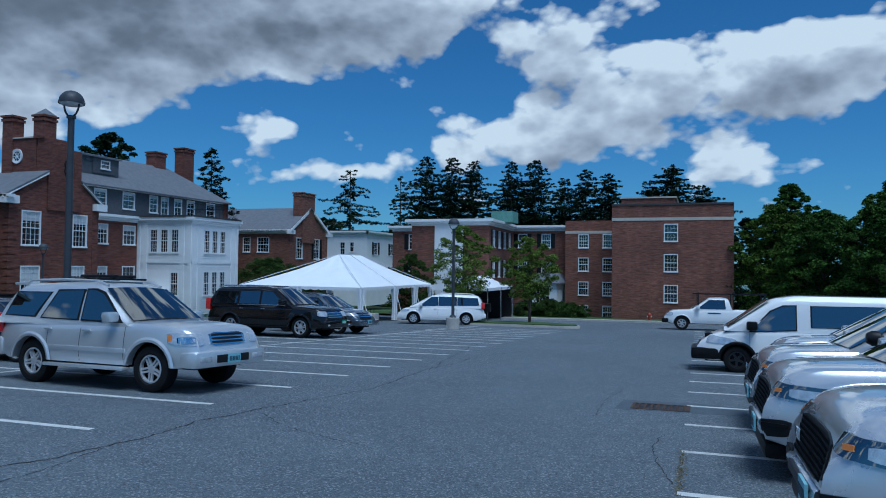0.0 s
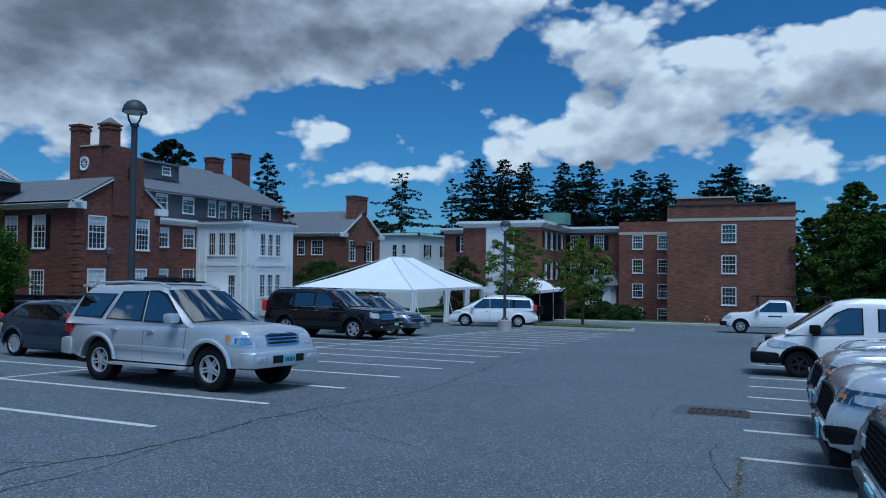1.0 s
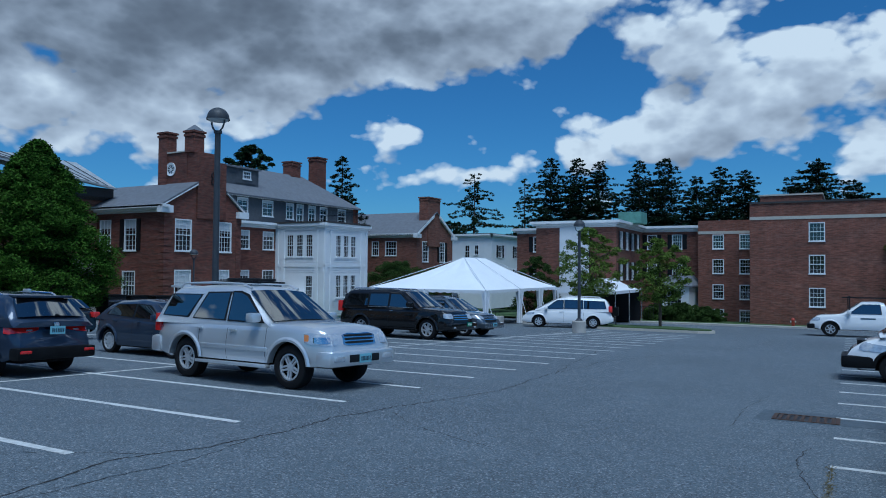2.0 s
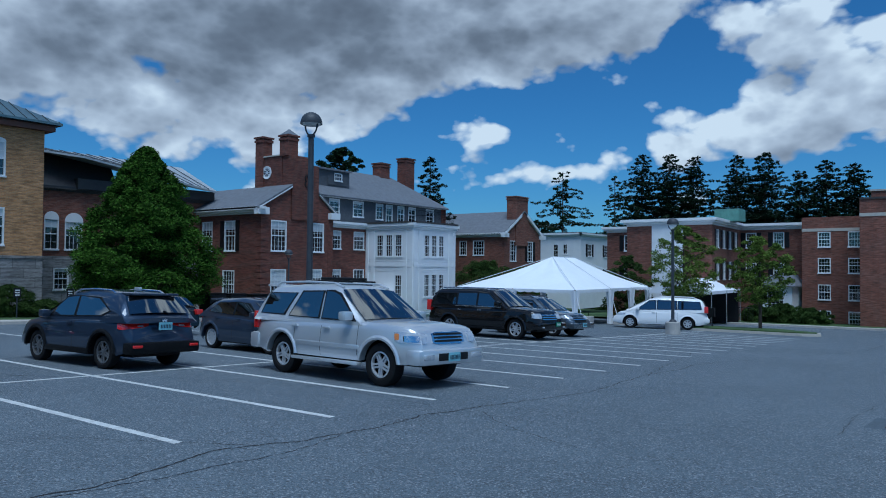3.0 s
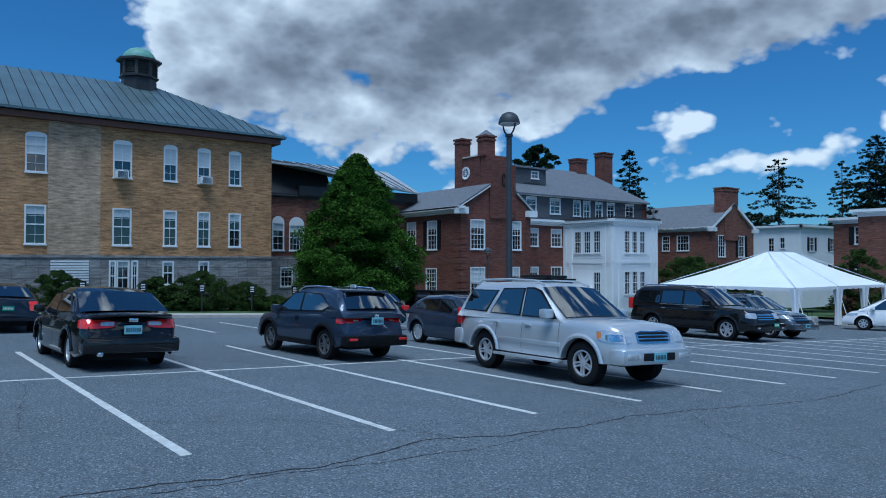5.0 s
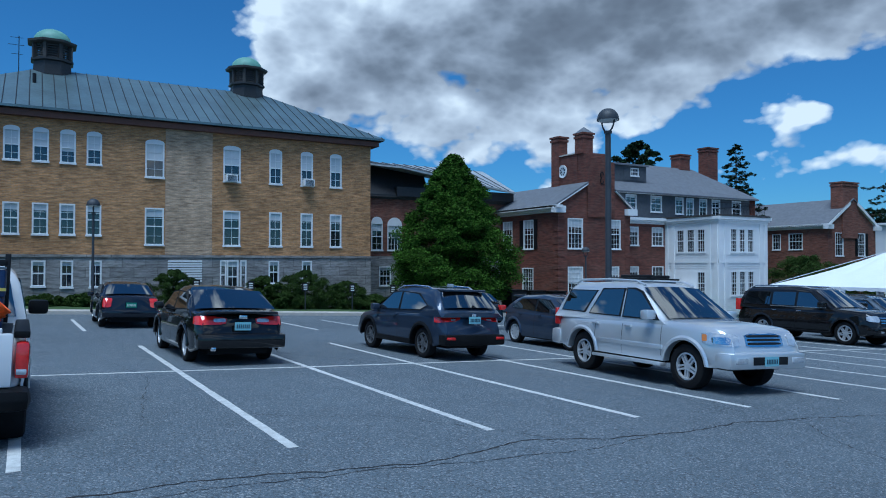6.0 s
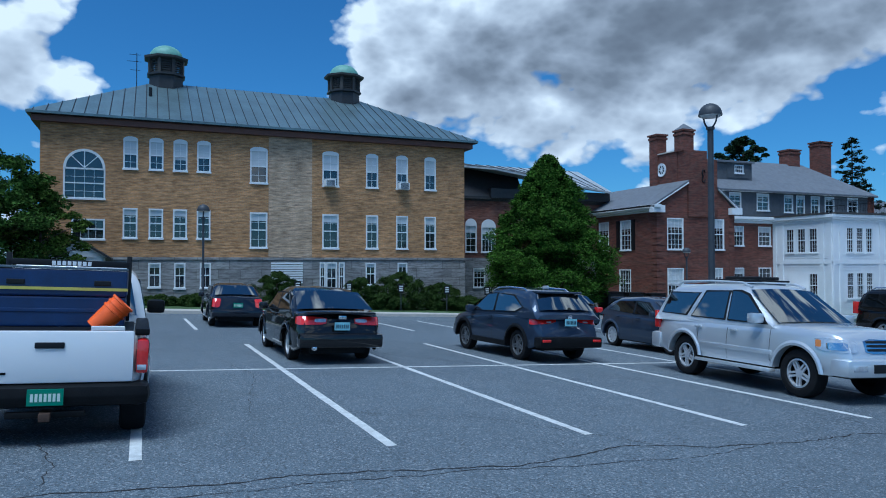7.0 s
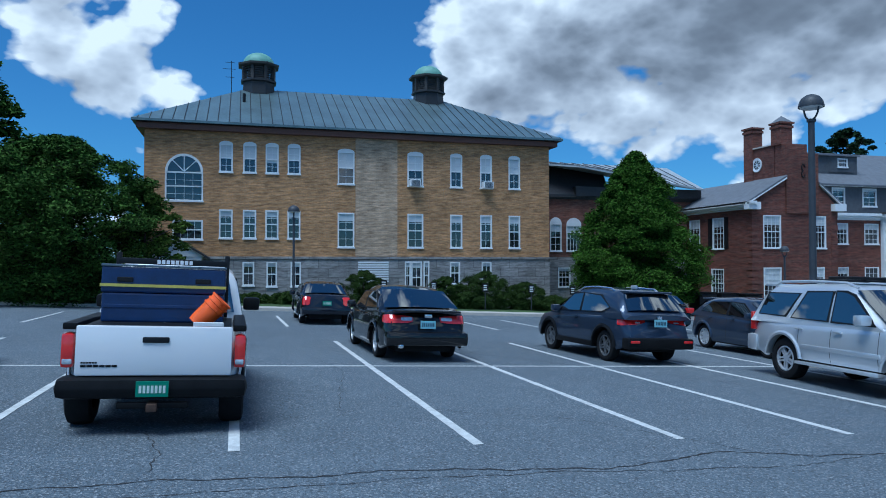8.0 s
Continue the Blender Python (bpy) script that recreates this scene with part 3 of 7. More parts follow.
def facade(parent, p0, p1, z0, z1, material, windows=(), gable=None, name="wall", thick=0.35):
    """A wall from p0 to p1 (seen from outside, left to right) with openings cut through.
    windows: (u, z, w, h, cols, rows, arch, blind, shutters)."""
    m = wall_pose(p0, p1)
    length = math.hypot(p1[0] - p0[0], p1[1] - p0[1])
    us = sorted({0.0, length, *[round(v, 4) for w in windows for v in (w[0], w[0] + w[2])]})
    zs = sorted({z0, z1, *[round(v, 4) for w in windows for v in (w[1], w[1] + w[3])]})
    bm = bmesh.new()
    at = {}

    def vert(u, y, z):
        k = (round(u, 4), y, round(z, 4))
        if k not in at:
            at[k] = bm.verts.new((u, y, z))
        return at[k]

    def hole(u, z):
        return any(w[0] < u < w[0] + w[2] and w[1] < z < w[1] + w[3] for w in windows)

    for a, b in zip(us, us[1:]):
        for c, d in zip(zs, zs[1:]):
            if hole((a + b) / 2, (c + d) / 2):
                continue
            bm.faces.new((vert(a, 0, c), vert(b, 0, c), vert(b, 0, d), vert(a, 0, d)))
            bm.faces.new((vert(a, thick, c), vert(a, thick, d), vert(b, thick, d), vert(b, thick, c)))
    for w in windows:
        a, b, c, d = w[0], w[0] + w[2], w[1], w[1] + w[3]
        for q in (((a, c), (b, c)), ((b, c), (b, d)), ((b, d), (a, d)), ((a, d), (a, c))):
            vs = [bm.verts.new((u, y, z)) for (u, z), y in ((q[0], 0), (q[0], thick), (q[1], thick), (q[1], 0))]
            bm.faces.new(vs)
    bm.faces.new([bm.verts.new(v) for v in ((0, 0, z1), (0, thick, z1), (length, thick, z1), (length, 0, z1))])
    if gable:
        for y in (0, thick):
            bm.faces.new([bm.verts.new(v) for v in ((0, y, z1), (length, y, z1), *[(u, y, z) for u, z in gable])])
    bmesh.ops.remove_doubles(bm, verts=bm.verts, dist=0.0005)
    bmesh.ops.recalc_face_normals(bm, faces=bm.faces)
    base = parent.matrix_basis.inverted()
    wob = part(name, bm, material, parent, m=base @ m)
    for (u, z, w, h, cols, rows, arch, blind, shut) in windows:
        casing, bits = window_mesh(w, h, cols, rows, arch, blind)
        mm = base @ m @ Matrix.Translation((u, 0.0, z))
        win = place("window", casing, parent, m=mm)
        for bit_name, me in bits:
            place(bit_name, me, win, "white roller blind" if bit_name == "blind" else "")
        if shut:
            for s in (-1, 1):
                bm = bmesh.new()
                x = -0.42 if s < 0 else w + 0.04
                box(bm, x, x + 0.38, -0.05, 0.0, 0, h)
                for k in range(7):
                    box(bm, x + 0.05, x + 0.33, -0.062, -0.05, 0.06 + k * h / 7, h / 7 * (k + 0.75))
                part("shutter", bm, "black", win, "black louvred shutter")
    return wob


def band(parent, p0, p1, z0, z1, out, material, name="cornice", back=0.0):
    m = wall_pose(p0, p1)
    length = math.hypot(p1[0] - p0[0], p1[1] - p0[1])
    bm = bmesh.new()
    h = z1 - z0
    if name == "cornice":
        box(bm, -out, length + out, -out, back, z0 + h * 0.6, z1)
        box(bm, -out * 0.6, length + out * 0.6, -out * 0.6, back, z0 + h * 0.3, z0 + h * 0.6)
        box(bm, -0.03, length + 0.03, -0.05, back, z0, z0 + h * 0.3)
    else:
        box(bm, 0, length, -out, back, z0, z1)
    return part(name, bm, material, parent, m=parent.matrix_basis.inverted() @ m)


def slab(parent, pts, material, name="roof", thick=0.12):
    """A roof plane: corner points in the world, given thickness downwards."""
    bm = bmesh.new()
    extrude_poly(bm, pts, (0, 0, -thick))
    return part(name, bm, material, parent, m=parent.matrix_basis.inverted())


def chimney(parent, x0, x1, y0, y1, z0, z1, material="red_brick", cap=True):
    bm = bmesh.new()
    box(bm, x0, x1, y0, y1, z0, z1)
    box(bm, x0 - 0.06, x1 + 0.06, y0 - 0.06, y1 + 0.06, z1 - 0.38, z1 - 0.22)
    box(bm, x0 - 0.1, x1 + 0.1, y0 - 0.1, y1 + 0.1, z1 - 0.12, z1)
    part("chimney", bm, material, parent, m=parent.matrix_basis.inverted())


def block(parent, x0, x1, y0, y1, z0, z1, material, name="body"):
    bm = bmesh.new()
    box(bm, x0, x1, y0, y1, z0, z1)
    return part(name, bm, material, parent, m=parent.matrix_basis.inverted())


def base_at(x, y):
    return Matrix.Translation((x, y, gz(x, y)))


# yellow brick hall with a granite base, hipped metal roof and two cupolas
hall = thing("brick_hall", "long yellow brick hall with granite base and metal hip roof", "building", base_at(-45, 6))
FX, Y0, Y1 = -39.0, -5.1, 17.25
wins = []
for c, w, tall in ((-1.1, 0.68, 0), (0.1, 0.68, 0), (1.25, 0.68, 0), (2.4, 0.68, 0), (5.2, 0.92, 1), (9.1, 0.92, 1), (11.5, 0.72, 1), (13.3, 0.72, 1), (15.05, 0.72, 1)):
    u = c - w / 2 - Y0
    zb, zt = (6.12, 7.9) if tall else (6.58, 8.05)
    wins.append((u, zb, w, zt - zb, 2, 4, 0.16, 0.5 if c != 1.25 else 0.62, 0))
    zb, zt = (2.66, 4.55) if tall else (3.1, 4.6)
    wins.append((u, zb, w, zt - zb, 2, 4, 0, 0.24, 0))
wins.append((1.0, 5.02, 1.86, 1.5, 4, 4, 0, 0, 0))
wins.append((1.38, 3.02, 1.48, 1.0, 4, 2, 0, 0, 0))
facade(hall, (FX, Y0), (FX, Y1), 2.1, 8.85, "tan_brick", wins)
base_wins = [(c - w / 2 - Y0, zb, w, zt - zb, 2, 2, 0, 0.2, 0) for c, w, zb, zt in ((0.05, 0.6, 0.62, 1.85), (1.25, 0.55, 0.55, 1.85), (2.5, 0.55, 0.55, 1.85), (-1.6, 0.55, 0.6, 1.85), (8.65, 0.34, 0.3, 1.88), (9.15, 0.62, 0.1, 1.88), (9.72, 0.34, 0.3, 1.88), (11.4, 0.6, 0.6, 1.85), (13.3, 0.6, 0.6, 1.85))]
facade(hall, (FX + 0.08, Y0), (FX + 0.08, Y1), -1.2, 2.1, "granite", base_wins, name="stone_or_shade_base")
band(hall, (FX + 0.08, Y0), (FX + 0.08, Y1), 2.0, 2.14, 0.05, "granite", "belt_course")
# pale patch of rebuilt brickwork
bm = bmesh.new()
box(bm, 0, 2.35, -0.012, -0.002, 2.16, 8.7)
part("brick_patch", bm, "pale_brick", hall, "paler rebuilt strip of brickwork", m=hall.matrix_basis.inverted() @ wall_pose((FX, Y0), (FX, Y1)) @ Matrix.Translation((5.72 - Y0, 0, 0)))
# louvred vent in the granite base
bm = bmesh.new()
for k in range(9):
    box(bm, 0, 1.7, -0.05, -0.01, 0.74 + k * 0.13, 0.83 + k * 0.13)
part("louvre", bm, "white", hall, "white louvred vent", m=hall.matrix_basis.inverted() @ wall_pose((FX + 0.08, Y0), (FX + 0.08, Y1)) @ Matrix.Translation((5.85 - Y0, 0, 0)))
# arched head with spokes over the big window
bm = bmesh.new()
R = 0.93
rim = [(R - R * math.cos(math.pi * k / 16), R * math.sin(math.pi * k / 16)) for k in range(17)]
inn = [(R - (R - 0.12) * math.cos(math.pi * k / 16), (R - 0.12) * math.sin(math.pi * k / 16)) for k in range(17)]
for k in range(16):
    extrude_poly(bm, [(rim[k][0], -0.04, rim[k][1]), (rim[k + 1][0], -0.04, rim[k + 1][1]), (inn[k + 1][0], -0.04, inn[k + 1][1]), (inn[k][0], -0.04, inn[k][1])], (0, 0.06, 0))
for k in (1, 2, 3):
    a = math.pi * k / 4
    tube(bm, (R, -0.02, 0), (R - R * math.cos(a), -0.02, R * math.sin(a)), 0.025, seg=6)
mm = hall.matrix_basis.inverted() @ wall_pose((FX, Y0), (FX, Y1)) @ Matrix.Translation((1.0, 0, 6.52))
fan = part("fanlight", bm, "white", hall, "white half-round fanlight", m=mm)
bm = bmesh.new()
extrude_poly(bm, [(x, -0.012, z) for x, z in inn], (0, 0.01, 0))
part("pane", bm, "pane", fan)
facade(hall, (FX - 12, Y0), (FX, Y0), -1.2, 8.85, "tan_brick")
facade(hall, (FX, Y1), (FX - 12, Y1), -1.2, 8.85, "tan_brick")
facade(hall, (FX - 12, Y1), (FX - 12, Y0), -1.2, 8.85, "tan_brick")
# eaves and hip roof
block(hall, FX - 12.6, FX + 0.35, Y0 - 0.35, Y1 + 0.4, 8.66, 8.95, "eave", "eave")
block(hall, FX - 12.75, FX + 0.55, Y0 - 0.5, Y1 + 0.6, 8.955, 9.10, "black", "gutter")
EX0, EX1, EY0, EY1, EZ = FX - 12.8, FX + 0.6, Y0 - 0.55, Y1 + 0.65, 9.1
RX, RYa, RYb, RZ = -45.0, 0.0, 12.4, 12.45
slab(hall, [(EX1, EY0, EZ), (EX1, EY1, EZ), (RX, RYb, RZ), (RX, RYa, RZ)], "metal_roof")
slab(hall, [(EX0, EY1, EZ), (EX0, EY0, EZ), (RX, RYa, RZ), (RX, RYb, RZ)], "metal_roof")
slab(hall, [(EX0, EY0, EZ), (EX1, EY0, EZ), (RX, RYa, RZ)], "metal_roof")
slab(hall, [(EX1, EY1, EZ), (EX0, EY1, EZ), (RX, RYb, RZ)], "metal_roof")
y = EY0 + 0.3
while y < EY1:
    f = 1.0 if RYa <= y <= RYb else ((y - EY0) / (RYa - EY0) if y < RYa else (EY1 - y) / (EY1 - RYb))
    bm = bmesh.new()
    tube(bm, (EX1, y, EZ + 0.02), (EX1 + (RX - EX1) * f, y, EZ + (RZ - EZ) * f + 0.02), 0.022, seg=4)
    part("seam", bm, "black_roof", hall, m=hall.matrix_basis.inverted())
    y += 0.55
for cy in (0.65, 11.4):
    cup = thing("cupola", "dark louvred roof cupola with a green copper dome", "cupola", Matrix.Translation((-45.0, cy, 12.0)))
    bm = bmesh.new()
    lathe(bm, [(1.02, 0), (0.98, 0.75), (1.12, 0.8), (1.12, 0.9), (0.9, 0.92)], 8, m=pose(0, 0, 0, 0, 0, 22.5))
    part("base", bm, "black_roof", cup)
    for k in range(8):
        a = radians(45 * k)
        bm = bmesh.new()
        box(bm, -0.09, 0.09, -0.09, 0.09, 0.9, 1.75, m=pose(0.95 * math.cos(a + radians(22.5)), 0.95 * math.sin(a + radians(22.5)), 0, 0, 0, 45 * k + 22.5))
        part("post", bm, "dark_wood", cup)
        bm = bmesh.new()
        for j in range(6):
            box(bm, 0.78, 0.86, -0.28, 0.28, 0.95 + j * 0.13, 1.02 + j * 0.13, m=pose(0, 0, 0, 0, 0, 45 * k))
        part("louvre", bm, "dark_wood", cup)
    bm = bmesh.new()
    lathe(bm, [(0.95, 1.7), (1.28, 1.78), (1.3, 1.9), (1.0, 1.93), (0.95, 1.93)], 8, m=pose(0, 0, 0, 0, 0, 22.5))
    box(bm, -0.6, 0.6, -0.6, 0.6, 0.8, 1.8)
    part("cornice", bm, "dark_wood", cup)
    bm = bmesh.new()
    lathe(bm, [(0.95 * math.cos(a), 1.93 + 0.75 * math.sin(a)) for a in [math.pi / 2 * k / 8 for k in range(9)]], 20)
    part("dome", bm, "copper", cup, "green copper dome", smooth=True)
bm = bmesh.new()
tube(bm, (0, 0, 0), (0, 0, 2.2), 0.025, seg=6)
for z, w in ((1.2, 0.35), (1.7, 0.5), (2.1, 0.4)):
    tube(bm, (0, -w, z), (0, w * 0.5, z), 0.014, seg=5)
tagged(part("roof_aerial", bm, "black", None), "thin metal aerial beside the roof cupola", "aerial").matrix_basis = Matrix.Translation((-45.0, -0.95, 11.9))
# small roof vents and the porch gable
bm = bmesh.new()
tube(bm, (-42.2, -0.2, 10.5), (-42.2, -0.2, 11.5), 0.09)
tagged(part("vent_pipe", bm, "black", None), "thin black vent pipe on the metal roof", "vent pipe")
porch = thing("entrance_porch", "small white gabled entrance porch with dark roof", "porch", base_at(-38, -3.4))
block(porch, -38.9, -37.2, -4.4, -2.2, 1.7, 2.1, "white", "beam")
bm = bmesh.new()
extrude_poly(bm, [(-37.15, -4.6, 2.1), (-37.15, -2.0, 2.1), (-37.15, -3.3, 2.85)], (-0.1, 0, 0))
part("pediment", bm, "white", porch, m=porch.matrix_basis.inverted())
slab(porch, [(-37.0, -4.75, 2.08), (-38.9, -4.75, 2.08), (-38.9, -3.3, 2.98), (-37.0, -3.3, 2.98)], "black_roof", thick=0.1)
slab(porch, [(-38.9, -1.85, 2.08), (-37.0, -1.85, 2.08), (-37.0, -3.3, 2.98), (-38.9, -3.3, 2.98)], "black_roof", thick=0.1)
for y in (-4.3, -2.3):
    bm = bmesh.new()
    tube(bm, (-37.4, y, 0), (-37.4, y, 1.7), 0.12)
    part("column", bm, "white", porch, m=porch.matrix_basis.inverted())
# window air conditioners
for c, z in ((9.0, 6.05), (13.3, 6.05)):
    ac = thing("air_conditioner", "white window air conditioner under an open sash", "air conditioner", Matrix.Translation((FX + 0.2, c, z)))
    bm = bmesh.new()
    box(bm, -0.1, 0.3, -0.3, 0.3, 0, 0.4, 0.02)
    part("case", bm, "white", ac)
    bm = bmesh.new()
    for k in range(6):
        box(bm, 0.301, 0.31, -0.24, 0.24, 0.05 + k * 0.055, 0.08 + k * 0.055)
    part("grille", bm, "pole", ac)

# brown connector with a black mansard and pale metal roof
con = thing("link_building", "low brick link with arched windows and black metal mansard", "building", base_at(-46, 24))
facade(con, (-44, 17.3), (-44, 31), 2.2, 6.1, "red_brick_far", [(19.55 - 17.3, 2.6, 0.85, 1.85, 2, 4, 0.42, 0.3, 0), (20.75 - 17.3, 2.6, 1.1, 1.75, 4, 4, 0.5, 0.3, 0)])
# grey granite on the link's lower half stands in for brick in shade
facade(con, (-43.92, 17.3), (-43.92, 31), -1.5, 2.2, "granite", [(20.1 - 17.3, 0.2, 0.9, 1.3, 3, 4, 0, 0.2, 0)], name="stone_or_shade_base")
band(con, (-44, 17.3), (-44, 31), 6.1, 6.3, 0.25, "dark_wood")
block(con, -52, -43.9, 17.3, 31, 6.3, 6.4, "black_roof", "parapet")
slab(con, [(-43.8, 17.3, 6.4), (-43.8, 24.0, 6.4), (-45.2, 24.0, 8.5), (-45.2, 17.3, 8.5)], "black_roof", "mansard")
slab(con, [(-43.0, 21.3, 8.25), (-43.0, 30.8, 6.95), (-47.5, 30.8, 9.0), (-47.5, 17.4, 9.15), (-44.5, 17.4, 8.6)], "pale_metal", "roof")
for k in range(14):
    f = k / 14
    bm = bmesh.new()
    tube(bm, (-43.0, 21.3 + 9.5 * f, 8.27 - 1.3 * f), (-47.5, 18.4 + 12.4 * f, 9.16 - 0.15 * f), 0.03, seg=4)
    part("seam", bm, "pole", con, m=con.matrix_basis.inverted())
block(con, -52, -43.6, 21.3, 31, 6.3, 6.95, "black_roof", "mansard")

# red brick gabled wing
wing = thing("brick_wing", "red brick gabled wing with slate roof and tall chimney stack", "building", base_at(-40, 33))
GX, GY0, GY1 = -37.3, 30.1, 36.6
facade(wing, (GX, GY0), (GX, GY1), -1.8, 5.3, "red_brick", [(0.82, 2.72, 1.33, 2.05, 4, 6, 0, 0.3, 0), (4.45, 2.72, 1.15, 2.05, 4, 6, 0, 0.3, 0), (0.82, -0.6, 1.33, 2.1, 4, 6, 0, 0.5, 0), (4.3, -0.6, 1.15, 2.1, 4, 6, 0, 0.3, 0)], gable=[(GY1 - GY0, 5.4), (5.0, 6.85), (2.45, 7.2), (0.0, 5.4)])
facade(wing, (-50, GY0), (GX, GY0), -1.8, 5.3, "red_brick", [(8.85, 2.72, 1.2, 2.05, 3, 6, 0, 0.3, 1), (6.3, 2.72, 1.2, 2.05, 3, 6, 0, 0.3, 0), (8.7, -0.5, 1.3, 1.9, 4, 6, 0, 0, 0)])
band(wing, (-50, GY0), (GX, GY0), 5.15, 5.6, 0.5, "white")
slab(wing, [(-50, GY0 - 0.5, 5.58), (GX + 0.2, GY0 - 0.5, 5.58), (GX + 0.2, 32.6, 7.3), (-50, 32.6, 7.3)], "slate")
slab(wing, [(GX + 0.2, 37.1, 5.45), (-50, 37.1, 5.45), (-50, 35.05, 6.95), (GX + 0.2, 35.05, 6.95)], "slate")
block(wing, -50, GX - 0.95, 32.62, 35.05, 6.6, 7.0, "slate", "roof_deck")
block(wing, -50, GX - 0.4, 30.5, 36.5, 5.3, 5.5, "slate", "loft_floor")
for a, b in (((GX + 0.06, GY0 - 0.52, 5.5), (GX + 0.06, 32.58, 7.2)), ((GX + 0.06, 37.12, 5.4), (GX + 0.06, 35.12, 6.86))):
    bm = bmesh.new()
    va, vb = Vector(a), Vector(b)
    extrude_poly(bm, [va, vb, vb - Vector((0, 0, 0.13)), va - Vector((0, 0, 0.13))], (0.14, 0, 0))
    part("raking_trim", bm, "white", wing, "white raking cornice", m=wing.matrix_basis.inverted())
for y in (GY0 - 0.5, GY1 - 0.5):
    block(wing, GX - 0.1, GX + 0.35, y, y + 0.9, 5.1, 5.55, "white", "eave_return")
# stepped chimney parapet with a round window
block(wing, GX - 0.9, GX + 0.12, 32.6, 35.05, 4.9, 8.75, "red_brick", "chimney")
block(wing, GX - 0.88, GX + 0.10, 32.62, 34.2, 8.75, 9.3, "red_brick", "chimney")
block(wing, -41.0, GX - 0.95, 32.6, 33.1, 6.4, 9.35, "red_brick", "parapet")
block(wing, -41.1, GX - 0.95, 32.52, 33.18, 9.35, 9.43, "stone", "coping")
chimney(wing, -38.4, GX - 0.25, 32.5, 33.4, 9.31, 10.75)
chimney(wing, -41.0, -40.15, 32.5, 33.3, 7.0, 10.85)
bm = bmesh.new()
lathe(bm, [(0.68, 0.0), (0.02, 0.45)], 4, m=pose(GX - 0.68, 32.95, 10.75, 0, 0, 45))
part("cap", bm, "slate", wing, "pyramid chimney cap", m=wing.matrix_basis.inverted())
bm = bmesh.new()
lathe(bm, [(0.30, 0.03), (0.46, 0.06), (0.46, 0.0)], 24, m=pose(-39.81, 32.6, 8.27, 90, 0, 0))
rw = part("round_window", bm, "white", wing, "round white window", m=wing.matrix_basis.inverted())
bm = bmesh.new()
lathe(bm, [(0.0, 0.02), (0.31, 0.02)], 24, m=pose(-39.81, 32.6, 8.27, 90, 0, 0))
part("pane", bm, "pane", rw)
for k in range(4):
    bm = bmesh.new()
    box(bm, -0.32, 0.32, -0.02, 0.02, 0.022, 0.035, m=pose(-39.81, 32.6, 8.27, 90, 0, 0) @ pose(0, 0, 0, 0, 0, 45 * k))
    part("glazing_bar", bm, "white", rw)
# S-shaped iron anchor
bm = bmesh.new()
pp = [(0.13 * math.cos(radians(a)), 0.17 + 0.15 * math.sin(radians(a))) for a in range(0, 271, 30)] + [(-0.13 * math.cos(radians(a)) * -1, -0.15 - 0.15 * math.sin(radians(a))) for a in range(270, -1, -30)]
for p, q in zip(pp, pp[1:]):
    tube(bm, (GX + 0.16, 33.85 + p[0], 7.6 + p[1] * 1.3), (GX + 0.16, 33.85 + q[0], 7.6 + q[1] * 1.3), 0.035, seg=6)
part("anchor_iron", bm, "black", wing, "S-shaped iron wall anchor", m=wing.matrix_basis.inverted())
for k in range(16):
    for y in (GY0, GY1 - 0.5):
        bm = bmesh.new()
        d = 0.5 if k % 2 else 0.35
        box(bm, GX - (d if y == GY0 else 0.1), GX + 0.035, (y - 0.035) if y == GY0 else y, y + d, -1.6 + k * 0.42, -1.6 + k * 0.42 + 0.34)
        part("quoin", bm, "red_brick", wing, m=wing.matrix_basis.inverted())

# main red brick block behind it, with grey shingled attic
MX = -38.5
main = thing("brick_block", "red brick block with grey shingled attic storey and slate roof", "building", base_at(-44, 44))
facade(main, (MX, 36.6), (MX, 52.0), -2.2, 4.7, "red_brick", [(1.1, 3.05, 0.95, 1.38, 3, 4, 0, 0.3, 0), (3.4, 3.05, 1.2, 1.38, 3, 4, 0, 0.3, 0), (1.1, 0.0, 0.95, 1.5, 3, 4, 0, 0.3, 0), (3.4, 0.0, 1.2, 1.5, 3, 4, 0, 0, 0)])
band(main, (MX, 36.6), (MX, 52.0), 4.65, 5.1, 0.35, "white")
facade(main, (MX - 0.3, 36.4), (MX - 0.3, 52.0), 5.1, 6.95, "grey_shingle", [(c - 36.4 - w / 2, zb, w, 6.85 - zb, 2, 4, 0, 0.2, 0) for c, w, zb in ((38.2, 1.1, 5.62), (40.8, 1.2, 5.62), (43.3, 0.9, 5.55), (44.5, 0.85, 5.15), (46.0, 0.9, 5.5), (47.5, 1.0, 5.55), (50.0, 1.15, 5.55))], name="attic_wall")
facade(main, (MX, 52.0), (MX - 12, 52.0), -2.2, 6.95, "red_brick")
band(main, (MX - 0.3, 36.4), (MX - 0.3, 52.2), 6.92, 7.08, 0.3, "white")
slab(main, [(MX + 0.05, 36.2, 7.05), (MX + 0.05, 52.4, 7.05), (-43.0, 49.5, 9.9), (-43.0, 36.6, 9.9), (-40.5, 35.3, 8.5)], "slate")
slab(main, [(MX + 0.05, 52.4, 7.05), (-50, 52.4, 7.05), (-43.0, 49.5, 9.9)], "slate")
slab(main, [(-50, 52.4, 7.05), (-45.5, 36.6, 8.85), (-43.0, 36.6, 9.9), (-43.0, 49.5, 9.9)], "slate")
block(main, -41.8, -39.6, 36.9, 40.6, 7.4, 9.2, "grey_shingle", "dormer")
slab(main, [(-39.4, 36.8, 9.2), (-39.4, 40.7, 9.2), (-43.0, 40.7, 9.75), (-43.0, 36.8, 9.75)], "slate", "dormer_roof")
